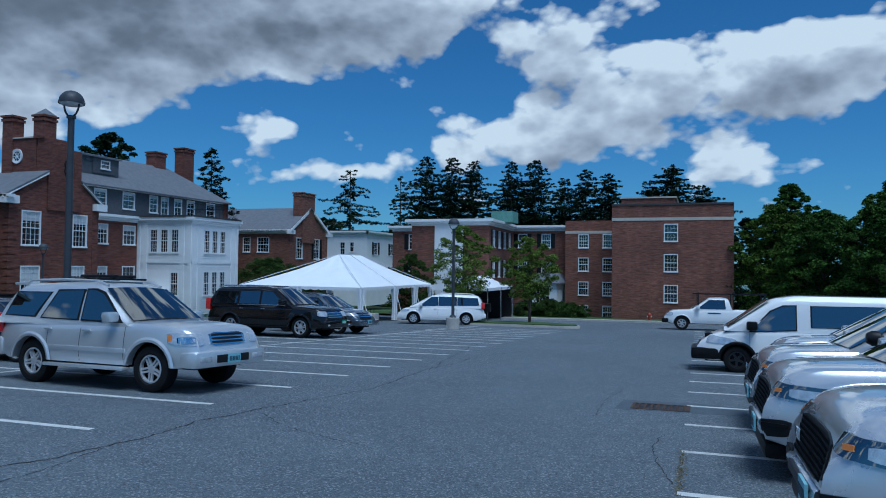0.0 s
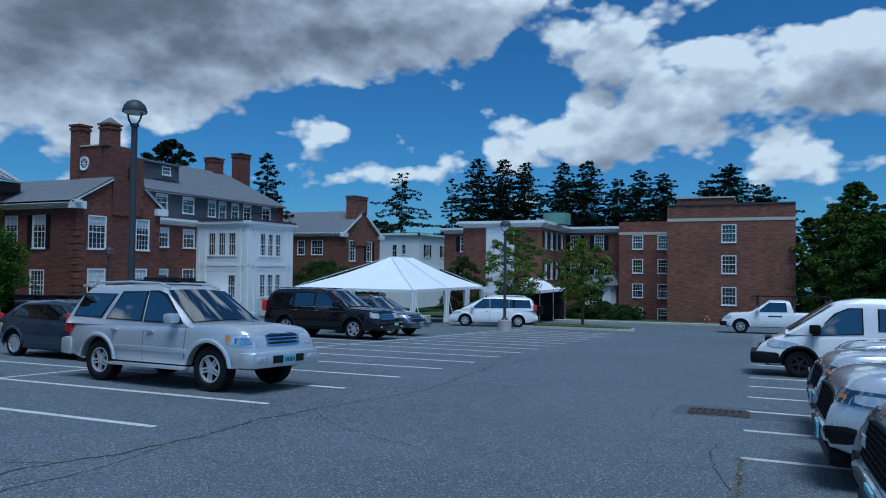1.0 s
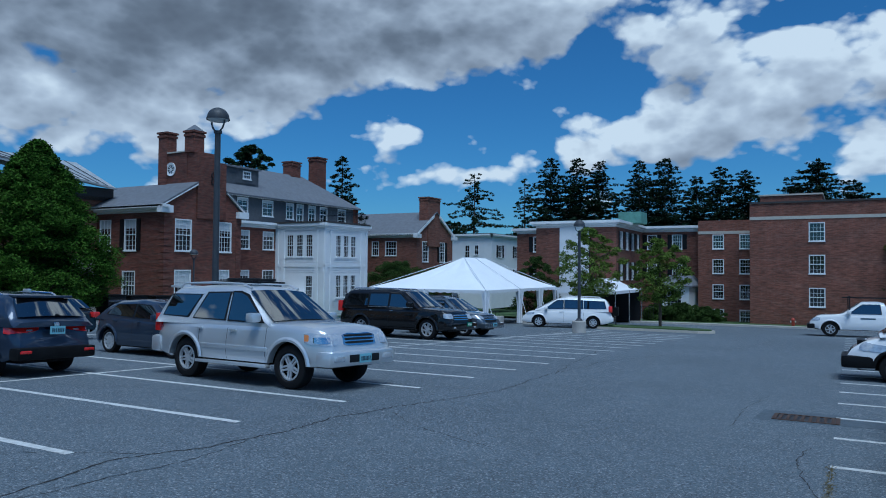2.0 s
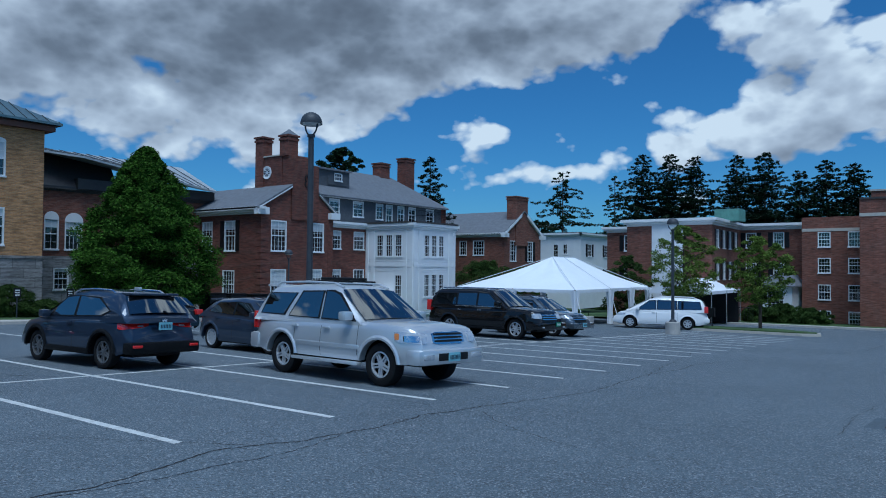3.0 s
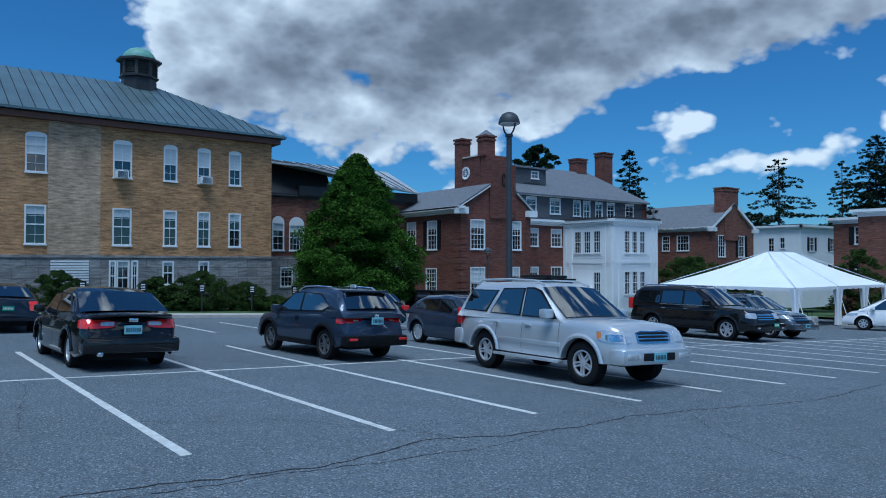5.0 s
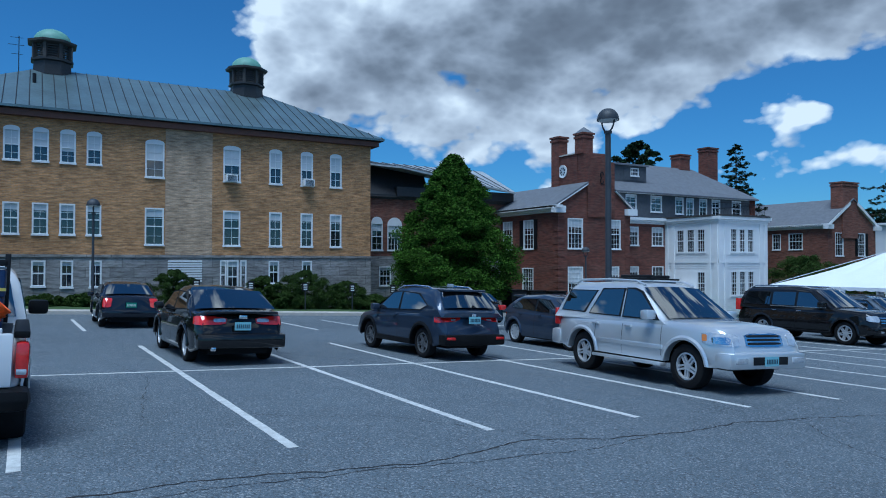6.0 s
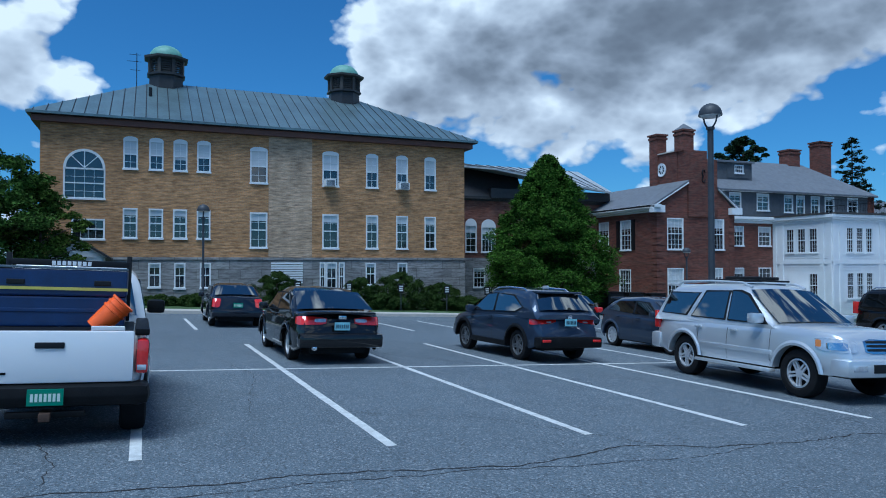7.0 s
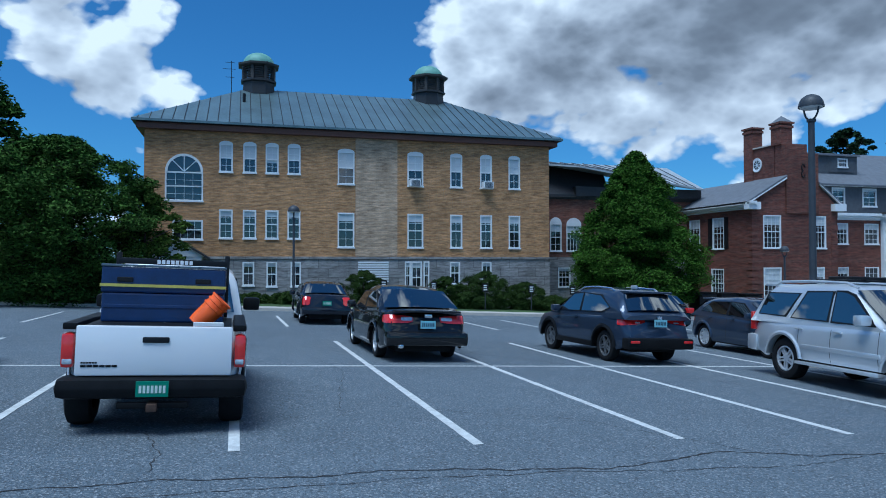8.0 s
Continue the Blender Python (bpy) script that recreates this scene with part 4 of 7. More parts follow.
facade(main, (-39.55, 38.2), (-39.55, 40.3), 8.0, 9.1, "grey_shingle", [(0.7, 0.35 + 8.0, 0.85, 0.6, 4, 2, 0, 0, 0)], name="dormer_front", thick=0.1)
chimney(main, -43.4, -42.4, 50.9, 52.2, 7.0, 11.9)
chimney(main, -43.7, -42.7, 47.8, 49.0, 8.2, 11.1)
# roof-terrace railing
bm = bmesh.new()
for k in range(40):
    tube(bm, (-33.9, 41.7 + k * 0.13, 5.35), (-33.9, 41.7 + k * 0.13, 6.05), 0.008, seg=4)
for k in range(34):
    tube(bm, (-33.9 - k * 0.13, 46.8, 5.35), (-33.9 - k * 0.13, 46.8, 6.05), 0.008, seg=4)
tube(bm, (-33.9, 41.7, 6.05), (-33.9, 46.8, 6.05), 0.02, seg=6)
tube(bm, (-33.9, 46.8, 6.05), (-38.3, 46.8, 6.05), 0.02, seg=6)
tagged(part("roof_railing", bm, "black", None), "thin black railing round the flat white roof", "railing")

# white clapboard bay
bay = thing("white_bay", "two-storey white clapboard bay with triple windows and flat roof", "building", base_at(-36, 44))
WX, WY0, WY1 = -33.7, 41.44, 46.8
trip = [(1.3 + k * 0.92, z, 0.72, h, 3, 6, 0, 0, 0) for k in range(3) for z, h in ((2.52, 1.7), (-0.56, 1.75))]
facade(bay, (WX, WY0), (WX, WY1), -2.3, 4.9, "white", trip)
facade(bay, (-38.5, WY0), (WX, WY0), -2.3, 4.9, "white", [(1.08 + k * 0.94, 2.52, 0.74, 1.7, 3, 6, 0, 0, 0) for k in range(3)] + [(2.95, -0.56, 0.75, 1.7, 3, 6, 0, 0, 0)])
facade(bay, (WX, WY1), (-38.5, WY1), -2.3, 4.9, "white")
for j, (a, b) in enumerate((((WX, WY0), (WX, WY1)), ((-38.5, WY0), (WX, WY0)))):
    band(bay, a, b, 4.55 - 0.006 * j, 5.05 - 0.006 * j, 0.25 - 0.006 * j, "white")
    band(bay, a, (b[0] - 0.3 * j, b[1]), 5.055, 5.18, 0.3, "dark_wood", "roof_edge")
    band(bay, a, b, 1.75, 1.95, 0.05, "white", "belt_course")
    L = math.hypot(b[0] - a[0], b[1] - a[1])
    for u in (0.0, 0.62, L - 0.9, L - 0.3):
        bm = bmesh.new()
        box(bm, u, u + 0.28, -0.06, 0, -2.2, 4.55)
        part("pilaster", bm, "white", bay, m=bay.matrix_basis.inverted() @ wall_pose(a, b))
    for k in range(44):
        bm = bmesh.new()
        box(bm, 0.0, L, -0.018, -0.004, -2.2 + k * 0.155, -2.2 + k * 0.155 + 0.02)
        if not any(True for z, h in ((2.4, 1.95), (-0.7, 2.0)) if z < -2.2 + k * 0.155 < z + h):
            part("clapboard", bm, "white", bay, m=bay.matrix_basis.inverted() @ wall_pose(a, b))
        else:
            bm.free()
block(bay, -38.5, WX - 0.1, WY0 + 0.1, WY1 - 0.1, 4.9, 5.15, "black_roof", "roof")
block(bay, -36.9, -35.6, 40.2, 41.4, -1.9, -0.3, "white", "side_door_porch")
block(bay, -37.0, -35.5, 40.1, 41.4, -0.3, -0.15, "white", "porch_roof")

# second brick wing, further back
wing2 = thing("far_brick_wing", "red brick gabled wing with grey slate roof and one tall chimney", "building", base_at(-41, 64))
QX, QY0, QY1 = -37.9, 61.1, 68.6
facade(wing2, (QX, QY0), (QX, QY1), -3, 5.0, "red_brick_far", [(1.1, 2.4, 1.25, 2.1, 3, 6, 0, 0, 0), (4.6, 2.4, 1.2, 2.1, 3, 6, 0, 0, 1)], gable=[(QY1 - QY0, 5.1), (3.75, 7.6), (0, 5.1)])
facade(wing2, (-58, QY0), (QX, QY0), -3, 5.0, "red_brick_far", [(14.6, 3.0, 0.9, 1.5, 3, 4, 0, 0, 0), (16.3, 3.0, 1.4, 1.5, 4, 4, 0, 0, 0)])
band(wing2, (-58, QY0), (QX, QY0), 4.85, 5.25, 0.4, "white")
slab(wing2, [(-58, QY0 - 0.4, 5.2), (QX + 0.2, QY0 - 0.4, 5.2), (QX + 0.2, 64.85, 7.7), (-58, 64.85, 7.7)], "slate")
slab(wing2, [(QX + 0.2, 69.0, 5.2), (-58, 69.0, 5.2), (-58, 64.85, 7.7), (QX + 0.2, 64.85, 7.7)], "slate")
for a, b in (((QX, QY0 - 0.4, 5.15), (QX, 64.3, 7.35)), ((QX, 69.0, 5.15), (QX, 65.4, 7.35))):
    bm = bmesh.new()
    va, vb = Vector(a), Vector(b)
    extrude_poly(bm, [va, vb, vb - Vector((0, 0, 0.3)), va - Vector((0, 0, 0.3))], (0.22, 0, 0))
    part("raking_trim", bm, "white", wing2, m=wing2.matrix_basis.inverted())
chimney(wing2, QX - 1.0, QX + 0.12, 63.2, 65.6, 4.0, 9.15, "red_brick_far")
for y in (QY0 - 0.5, QY1 - 0.4):
    block(wing2, QX - 0.1, QX + 0.35, y, y + 0.9, 4.8, 5.2, "white", "eave_return")

# white clapboard house behind the tent
wh = thing("white_house", "flat-roofed white clapboard house with dark shutters", "building", base_at(-38, 80))
facade(wh, (-44.5, 76.4), (-36.9, 76.4), -3, 5.6, "white", [(4.0, 3.0, 0.7, 1.6, 2, 4, 0, 0, 0), (5.3, 3.4, 0.6, 1.2, 2, 2, 0, 0, 0)])
facade(wh, (-36.9, 76.4), (-36.9, 86.5), -3, 5.6, "white", [(1.8, 3.1, 1.2, 1.5, 3, 4, 0, 0, 1), (6.6, 3.1, 1.2, 1.5, 3, 4, 0, 0, 1), (1.8, 0.2, 1.2, 1.5, 3, 4, 0, 0, 1), (6.6, 0.2, 1.2, 1.5, 3, 4, 0, 0, 1)])
band(wh, (-44.5, 76.4), (-36.9, 76.4), 5.4, 5.9, 0.35, "white")
band(wh, (-36.9, 76.4), (-36.9, 86.5), 5.4, 5.9, 0.35, "white")
block(wh, -48, -37.0, 76.5, 86.5, 5.6, 6.0, "black_roof", "roof")

# long brick house and its stair tower block
tower = thing("brick_tower_block", "plain four-storey red brick end block with stone band", "building", base_at(-2, 64))
EYf = 61.6
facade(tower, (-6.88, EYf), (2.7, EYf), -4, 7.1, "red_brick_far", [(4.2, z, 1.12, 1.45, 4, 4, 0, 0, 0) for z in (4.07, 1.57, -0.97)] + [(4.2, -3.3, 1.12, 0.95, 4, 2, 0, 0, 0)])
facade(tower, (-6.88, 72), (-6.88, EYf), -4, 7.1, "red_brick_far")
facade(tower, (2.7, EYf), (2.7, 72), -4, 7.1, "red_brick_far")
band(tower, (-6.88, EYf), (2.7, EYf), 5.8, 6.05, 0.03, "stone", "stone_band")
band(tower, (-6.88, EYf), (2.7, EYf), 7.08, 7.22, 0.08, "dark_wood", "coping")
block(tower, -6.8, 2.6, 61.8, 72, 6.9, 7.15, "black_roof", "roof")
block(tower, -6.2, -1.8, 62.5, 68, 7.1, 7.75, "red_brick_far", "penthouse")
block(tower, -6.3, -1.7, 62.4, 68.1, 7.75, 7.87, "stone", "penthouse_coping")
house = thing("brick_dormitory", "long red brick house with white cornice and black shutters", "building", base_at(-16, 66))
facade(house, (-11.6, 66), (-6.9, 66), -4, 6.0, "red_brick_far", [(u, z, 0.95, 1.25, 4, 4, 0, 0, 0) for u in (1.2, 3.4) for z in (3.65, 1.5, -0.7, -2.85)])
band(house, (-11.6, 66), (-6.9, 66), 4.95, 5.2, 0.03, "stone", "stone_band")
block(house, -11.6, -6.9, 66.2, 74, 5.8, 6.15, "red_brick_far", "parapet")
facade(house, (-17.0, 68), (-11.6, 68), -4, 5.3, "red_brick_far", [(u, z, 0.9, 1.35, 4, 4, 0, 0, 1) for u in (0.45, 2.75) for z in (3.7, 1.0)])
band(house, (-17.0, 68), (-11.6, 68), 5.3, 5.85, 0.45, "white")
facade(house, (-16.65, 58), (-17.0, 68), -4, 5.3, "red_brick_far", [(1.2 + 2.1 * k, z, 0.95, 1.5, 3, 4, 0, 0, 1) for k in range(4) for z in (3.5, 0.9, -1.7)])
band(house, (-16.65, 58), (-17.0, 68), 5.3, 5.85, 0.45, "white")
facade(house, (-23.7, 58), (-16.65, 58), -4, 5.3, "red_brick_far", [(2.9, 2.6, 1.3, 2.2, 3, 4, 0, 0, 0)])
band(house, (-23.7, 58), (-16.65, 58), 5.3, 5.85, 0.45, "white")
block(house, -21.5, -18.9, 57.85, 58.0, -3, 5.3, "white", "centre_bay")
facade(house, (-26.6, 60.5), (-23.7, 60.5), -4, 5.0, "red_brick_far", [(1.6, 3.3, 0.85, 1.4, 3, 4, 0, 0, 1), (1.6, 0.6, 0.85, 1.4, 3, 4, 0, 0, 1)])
band(house, (-26.6, 60.5), (-23.7, 60.5), 4.95, 5.45, 0.4, "white")
block(house, -23.6, -17.0, 58.2, 74, 5.3, 5.8, "black_roof", "roof")
block(house, -17.0, -11.6, 68.2, 76, 5.2, 5.75, "black_roof", "roof")
block(house, -26.5, -23.7, 60.7, 70, 4.9, 5.4, "black_roof", "roof")
block(house, -17.6, -15.6, 62, 64, 5.8, 6.8, "copper", "roof_hatch")
# white entrance porch and ramp
ent = thing("entrance_porch", "white side entrance with small dark hipped roof", "porch", base_at(-13, 63))
facade(ent, (-14.3, 63.5), (-11.9, 63.5), -3, 0.4, "white", [(0.5, -1.6, 1.3, 1.7, 4, 6, 0, 0, 0)])
facade(ent, (-11.9, 63.5), (-11.9, 67.9), -3, 0.4, "white")
slab(ent, [(-14.6, 63.2, 0.45), (-11.6, 63.2, 0.45), (-12.2, 65.5, 1.3), (-14.0, 65.5, 1.3)], "slate")
slab(ent, [(-11.6, 63.2, 0.45), (-11.6, 68, 0.45), (-12.2, 67.5, 1.3), (-12.2, 65.5, 1.3)], "slate")


# ---- vehicles ----
from mathutils.bvhtree import BVHTree


def ground_pose(x, y, turn, scale=1.0):
    q = Vector((0, 0, 1)).rotation_difference(UP).to_matrix().to_4x4()
    return Matrix.Translation((x, y, gz(x, y))) @ q @ pose(0, 0, 0, 0, 0, turn) @ Matrix.Scale(scale, 4)


def curve(keys, x):
    return float(np.interp(x, [k[0] for k in keys], [k[1] for k in keys]))


def smooth_curve(keys, xs):
    """The keyed outline, rounded off at its corners."""
    fine = np.linspace(keys[0][0], keys[-1][0], 241)
    z = np.interp(fine, [k[0] for k in keys], [k[1] for k in keys])
    for _ in range(2):
        pad = np.concatenate((np.full(4, z[0]), z, np.full(4, z[-1])))
        z = np.convolve(pad, np.ones(9) / 9, "valid")
    return np.interp(xs, fine, z)


class Car:
    """x forward, y left, z up; the origin is on the ground midway between the axles."""

    def __init__(self, name, label, paint, m, rear, front, width, wheelbase, radius, deck, roof, belt, tumble=0.22, sill=0.28, category="car", group="", clad=None, inset=0.06, arch=0.075):
        self.ob = thing(name, label, category, m, group)
        self.rear, self.front, self.hw, self.wb, self.r, self.deck, self.roof, self.belt = rear, front, width / 2, wheelbase, radius, deck, roof, belt
        self.tumble, self.sill, self.inset, self.arch = tumble, sill, inset, arch
        self.body(paint)
        self.cabin(paint)
        self.under()
        self.arches(clad or paint)

    def plan(self, x):
        mid, half = (self.front + self.rear) / 2, (self.front - self.rear) / 2
        s = abs(x - mid) / half
        return self.hw * (1 - 0.05 * s ** 3 - 0.13 * s ** 12)

    def body(self, paint):
        ra = self.r + self.arch
        xs = set(np.linspace(self.rear, self.front, 33).tolist())
        for c in (-self.wb / 2, self.wb / 2):
            xs |= set((c + ra * np.cos(np.linspace(0, math.pi, 17))).tolist())
        xs = np.array(sorted(x for x in xs if self.rear <= x <= self.front))
        top = smooth_curve(self.deck, xs)
        bm = bmesh.new()
        rows = []
        for x, zt in zip(xs, top):
            lo = self.sill + 0.10 * max(0.0, abs(x) / max(abs(self.rear), self.front) - 0.82) / 0.18
            for c in (-self.wb / 2, self.wb / 2):
                if abs(x - c) < ra:
                    lo = max(lo, self.r + math.sqrt(max(0, ra * ra - (x - c) ** 2)) * 0.98)
            hw = self.plan(x)
            half = []
            for f, k in ((0.0, 0.955), (0.12, 0.985), (0.3, 1.0), (0.5, 0.998), (0.66, 0.985), (0.80, 0.972), (0.92, 0.955), (0.985, 0.915)):
                z = self.sill + f * (zt - self.sill)
                if z < lo:
                    z = lo + 0.004 * f
                e = 0.0
                end = (x - self.front) if x > 0 else (x - self.rear)
                near = max(0.0, 1 - abs(end) / 0.5)
                e = -math.copysign(1, x) * 0.10 * near ** 2 * ((f - 0.42) / 0.5) ** 2
                half.append((x + e, hw * k, z))
            half.append((half[-1][0] - math.copysign(0.02, x) * near, hw * 0.78, zt + 0.012))
            half.append((half[-1][0], hw * 0.4, zt + 0.035))
            row = [bm.verts.new(p) for p in half] + [bm.verts.new((half[-1][0], 0, zt + 0.042))] + [bm.verts.new((a, -b, c)) for a, b, c in reversed(half)]
            rows.append(row)
        for a, b in zip(rows, rows[1:]):
            for i in range(len(a) - 1):
                bm.faces.new((a[i], a[i + 1], b[i + 1], b[i]))
        bm.faces.new(rows[0])
        bm.faces.new(rows[-1][::-1])
        bmesh.ops.recalc_face_normals(bm, faces=bm.faces)
        self.shell = BVHTree.FromBMesh(bm)
        part("body", bm, paint, self.ob, smooth=True)

    def side(self, z, x=None):
        """Half width of the cabin at height z."""
        w = self.hw * 0.955 - self.tumble * max(0.0, z - self.belt)
        return w

    def cabin(self, paint):
        x0, x1 = self.roof[0][0], self.roof[-1][0]
        xs = np.linspace(x0, x1, 40)
        top = smooth_curve(self.roof, xs)
        bm = bmesh.new()
        rows = []
        for x, zt in zip(xs, top):
            half = []
            for f in (0.0, 0.5, 0.85, 1.0):
                z = self.belt - 0.06 + f * max(0.02, zt - self.belt - 0.02)
                half.append((x, self.side(z) - (0.035 if f == 1.0 else 0), z))
            w = self.side(zt)
            half += [(x, w - 0.12, zt + 0.01), (x, w * 0.5, zt + 0.035)]
            rows.append([bm.verts.new(p) for p in half] + [bm.verts.new((x, 0, zt + 0.045))] + [bm.verts.new((a, -b, c)) for a, b, c in reversed(half)])
        for a, b in zip(rows, rows[1:]):
            for i in range(len(a) - 1):
                bm.faces.new((a[i], a[i + 1], b[i + 1], b[i]))
        bm.faces.new(rows[0])
        bm.faces.new(rows[-1][::-1])
        bmesh.ops.recalc_face_normals(bm, faces=bm.faces)
        part("cabin", bm, paint, self.ob, smooth=True)

    def under(self):
        bm = bmesh.new()
        box(bm, self.rear + 0.25, self.front - 0.25, -self.hw * 0.62, self.hw * 0.62, self.sill - 0.04, self.belt - 0.15)
        box(bm, -self.wb / 2 + self.r * 1.25, self.wb / 2 - self.r * 1.25, -self.hw * 0.93, self.hw * 0.93, self.sill - 0.03, self.sill + 0.2)
        part("underbody", bm, "plastic", self.ob)

    def arches(self, material):
        """Flared rims round the wheel openings."""
        ra = self.r + self.arch
        for c in (-self.wb / 2, self.wb / 2):
            for s in (-1, 1):
                bm = bmesh.new()
                rings = []
                for k in range(19):
                    a = math.pi * k / 18
                    x, z = c + ra * math.cos(a), self.r + ra * math.sin(a) * 0.98
                    y = self.plan(x)
                    z = max(z, self.sill + 0.01)
                    ox, oz = math.cos(a), math.sin(a)
                    rings.append([bm.verts.new((x + ox * d, s * (y + o), z + oz * d)) for d, o in ((-0.005, -0.12), (-0.005, 0.018), (0.035, 0.024), (0.075, 0.0))])
                for a, b in zip(rings, rings[1:]):
                    for i in range(3):
                        bm.faces.new((a[i], a[i + 1], b[i + 1], b[i]) if s < 0 else (a[i], b[i], b[i + 1], a[i + 1]))
                part("wheel_arch", bm, material, self.ob, smooth=True)

    def wheels(self, rim="alloy", spokes=6, width=0.24, rim_r=0.62, double=False):
        tyre, disc, bars = bmesh.new(), bmesh.new(), bmesh.new()
        r, w = self.r, width / 2
        rr = r * rim_r
        lathe(tyre, [(rr, -w * 0.8), (rr + 0.03, -w), (r - 0.05, -w), (r - 0.012, -w * 0.86), (r, -w * 0.55), (r, w * 0.55), (r - 0.012, w * 0.86), (r - 0.05, w), (rr + 0.03, w), (rr, w * 0.8)], 32, axis="y")
        bmesh.ops.recalc_face_normals(tyre, faces=tyre.faces)
        lathe(disc, [(0.0, w * 0.25), (rr, w * 0.25)], 24, axis="y")
        lathe(disc, [(0.0, -w * 0.25), (rr, -w * 0.25)], 24, axis="y")
        lathe(bars, [(rr + 0.004, w * 0.2), (rr + 0.004, w * 0.86), (rr - 0.022, w * 0.9), (rr - 0.03, w * 0.5)], 32, axis="y")
        lathe(bars, [(0.07, w * 0.3), (0.07, w * 0.72), (0.03, w * 0.76), (0.0, w * 0.76)], 16, axis="y")
        for k in range(spokes):
            for o in ((-0.028, 0.028) if double else (0.0,)):
                sw = 0.017 if double else 0.032
                box(bars, 0.05, rr - 0.01, w * 0.5, w * 0.74, o - sw, o + sw, m=pose(0, 0, 0, 0, 360 / spokes * k + 12, 0))
        meshes = []
        for n, b, mt in (("tyre", tyre, "rubber"), ("brake_disc", disc, "plastic"), ("rim", bars, rim)):
            me = bpy.data.meshes.new(n)
            bmesh.ops.recalc_face_normals(b, faces=b.faces)
            b.to_mesh(me)
            b.free()
            me.materials.append(M[mt])
            for p in me.polygons:
                p.use_smooth = True
            me.set_sharp_from_angle(angle=radians(35))
            meshes.append((n, me))
        for x in (-self.wb / 2, self.wb / 2):
            for s in (-1, 1):
                wh = new("wheel", meshes[0][1])
                wh.parent = self.ob
                wh.matrix_basis = pose(x, s * (self.hw - self.inset - width / 2), self.r, 0, 0, 0 if s > 0 else 180)
                for n, me in meshes[1:]:
                    place(n, me, wh)
        return self

    def glass(self, polys):
        """Side windows: each a list of (x, z) corners, on both sides."""
        for poly in polys:
            for s in (-1, 1):
                bm = bmesh.new()
                extrude_poly(bm, [(x, s * (self.side(z) + 0.010), z) for x, z in poly], (0, -s * 0.03, 0))
                part("side_window", bm, "car_glass", self.ob)
                c = sum((Vector(p) for p in poly), Vector((0, 0))) / len(poly)
                seal = [Vector(p) + (Vector(p) - c).normalized() * 0.042 for p in poly]
                bm = bmesh.new()
                extrude_poly(bm, [(p.x, s * (self.side(p.y) + 0.005), p.y) for p in seal], (0, -s * 0.02, 0))
                part("window_seal", bm, "black", self.ob)
        return self

    def screen(self, name, lo, hi, margin=0.1, lift=0.02):
        """A windscreen or rear window between two outline points, lower and upper, (x, z)."""
        bm = bmesh.new()
        rows = []
        n = Vector((hi[1] - lo[1], 0, -(hi[0] - lo[0])))
        n = n.normalized() * (1 if (n.x > 0) == (lo[0] > hi[0]) else -1)
        for i in range(7):
            f = i / 6
            x, z = lo[0] + (hi[0] - lo[0]) * f, lo[1] + (hi[1] - lo[1]) * f
            w = self.side(z) - margin
            row = []
            for k in range(13):
                y = -w + 2 * w * k / 12
                bow = 0.045 * (1 - (y / w) ** 2)
                p = Vector((x, y, z)) + n * lift + Vector((math.copysign(bow, n.x), 0, bow * 0.6))
                row.append(bm.verts.new(p))
            rows.append(row)
        for a, b in zip(rows, rows[1:]):
            for k in range(12):
                bm.faces.new((a[k], a[k + 1], b[k + 1], b[k]))
        part(name, bm, "car_glass", self.ob, smooth=True)
        return self

    def bit(self, name, material, x0, x1, y0, y1, z0, z1, bevel=0.015, mirror=False, label="", turn=(0, 0, 0)):
        for s in ((1, -1) if mirror else (1,)):
            bm = bmesh.new()
            ya, yb = sorted((s * y0, s * y1))
            c = Vector(((x0 + x1) / 2, (ya + yb) / 2, (z0 + z1) / 2))
            hx, hy, hz = (x1 - x0) / 2, (yb - ya) / 2, (z1 - z0) / 2
            box(bm, -hx, hx, -hy, hy, -hz, hz, min(bevel, hx * 0.9, hy * 0.9, hz * 0.9), m=pose(c.x, c.y, c.z, turn[0] * s, turn[1], turn[2] * s))
            part(name, bm, material, self.ob, label, smooth=True)
        return self

    def patch(self, name, material, az, w0, w1, z0, z1, z0b=None, z1b=None, mirror=True, lift=0.014, label=""):
        """A lens or grille laid on the body's skin, seen from az degrees off straight ahead; the b heights hold at w1."""
        z0b, z1b = z0 if z0b is None else z0b, z1 if z1b is None else z1b
        for s in ((1, -1) if mirror else (1,)):
            o = Vector((math.cos(radians(az)), s * math.sin(radians(az)), 0))
            t = Vector((-o.y, o.x, 0)) * s
            bm = bmesh.new()
            nu, nv, grid = 12, 6, []
            for i in range(nu + 1):
                u = i / nu
                row = []
                for j in range(nv + 1):
                    r = min(1.0, 3.0 * min(u, 1 - u) + 0.55)
                    v = 0.5 + (j / nv - 0.5) * r ** 0.5
                    w, z = w0 + (w1 - w0) * u, (z0 + (z0b - z0) * u) * (1 - v) + (z1 + (z1b - z1) * u) * v
                    src = o * 5 + t * w + Vector((0, 0, z))
                    hit, nrm, _, _ = self.shell.ray_cast(src, -o)
                    row.append(bm.verts.new(hit + nrm * lift) if hit is not None else None)
                grid.append(row)
            for a, b in zip(grid, grid[1:]):
                for k in range(nv):
                    q = (a[k], b[k], b[k + 1], a[k + 1])
                    if all(q):
                        bm.faces.new(q)
            for v in [v for v in bm.verts if not v.link_faces]:
                bm.verts.remove(v)
            if not bm.faces:
                bm.free()
                continue
            rim = [e for e in bm.edges if e.is_boundary]
            ext = bmesh.ops.extrude_edge_only(bm, edges=rim)
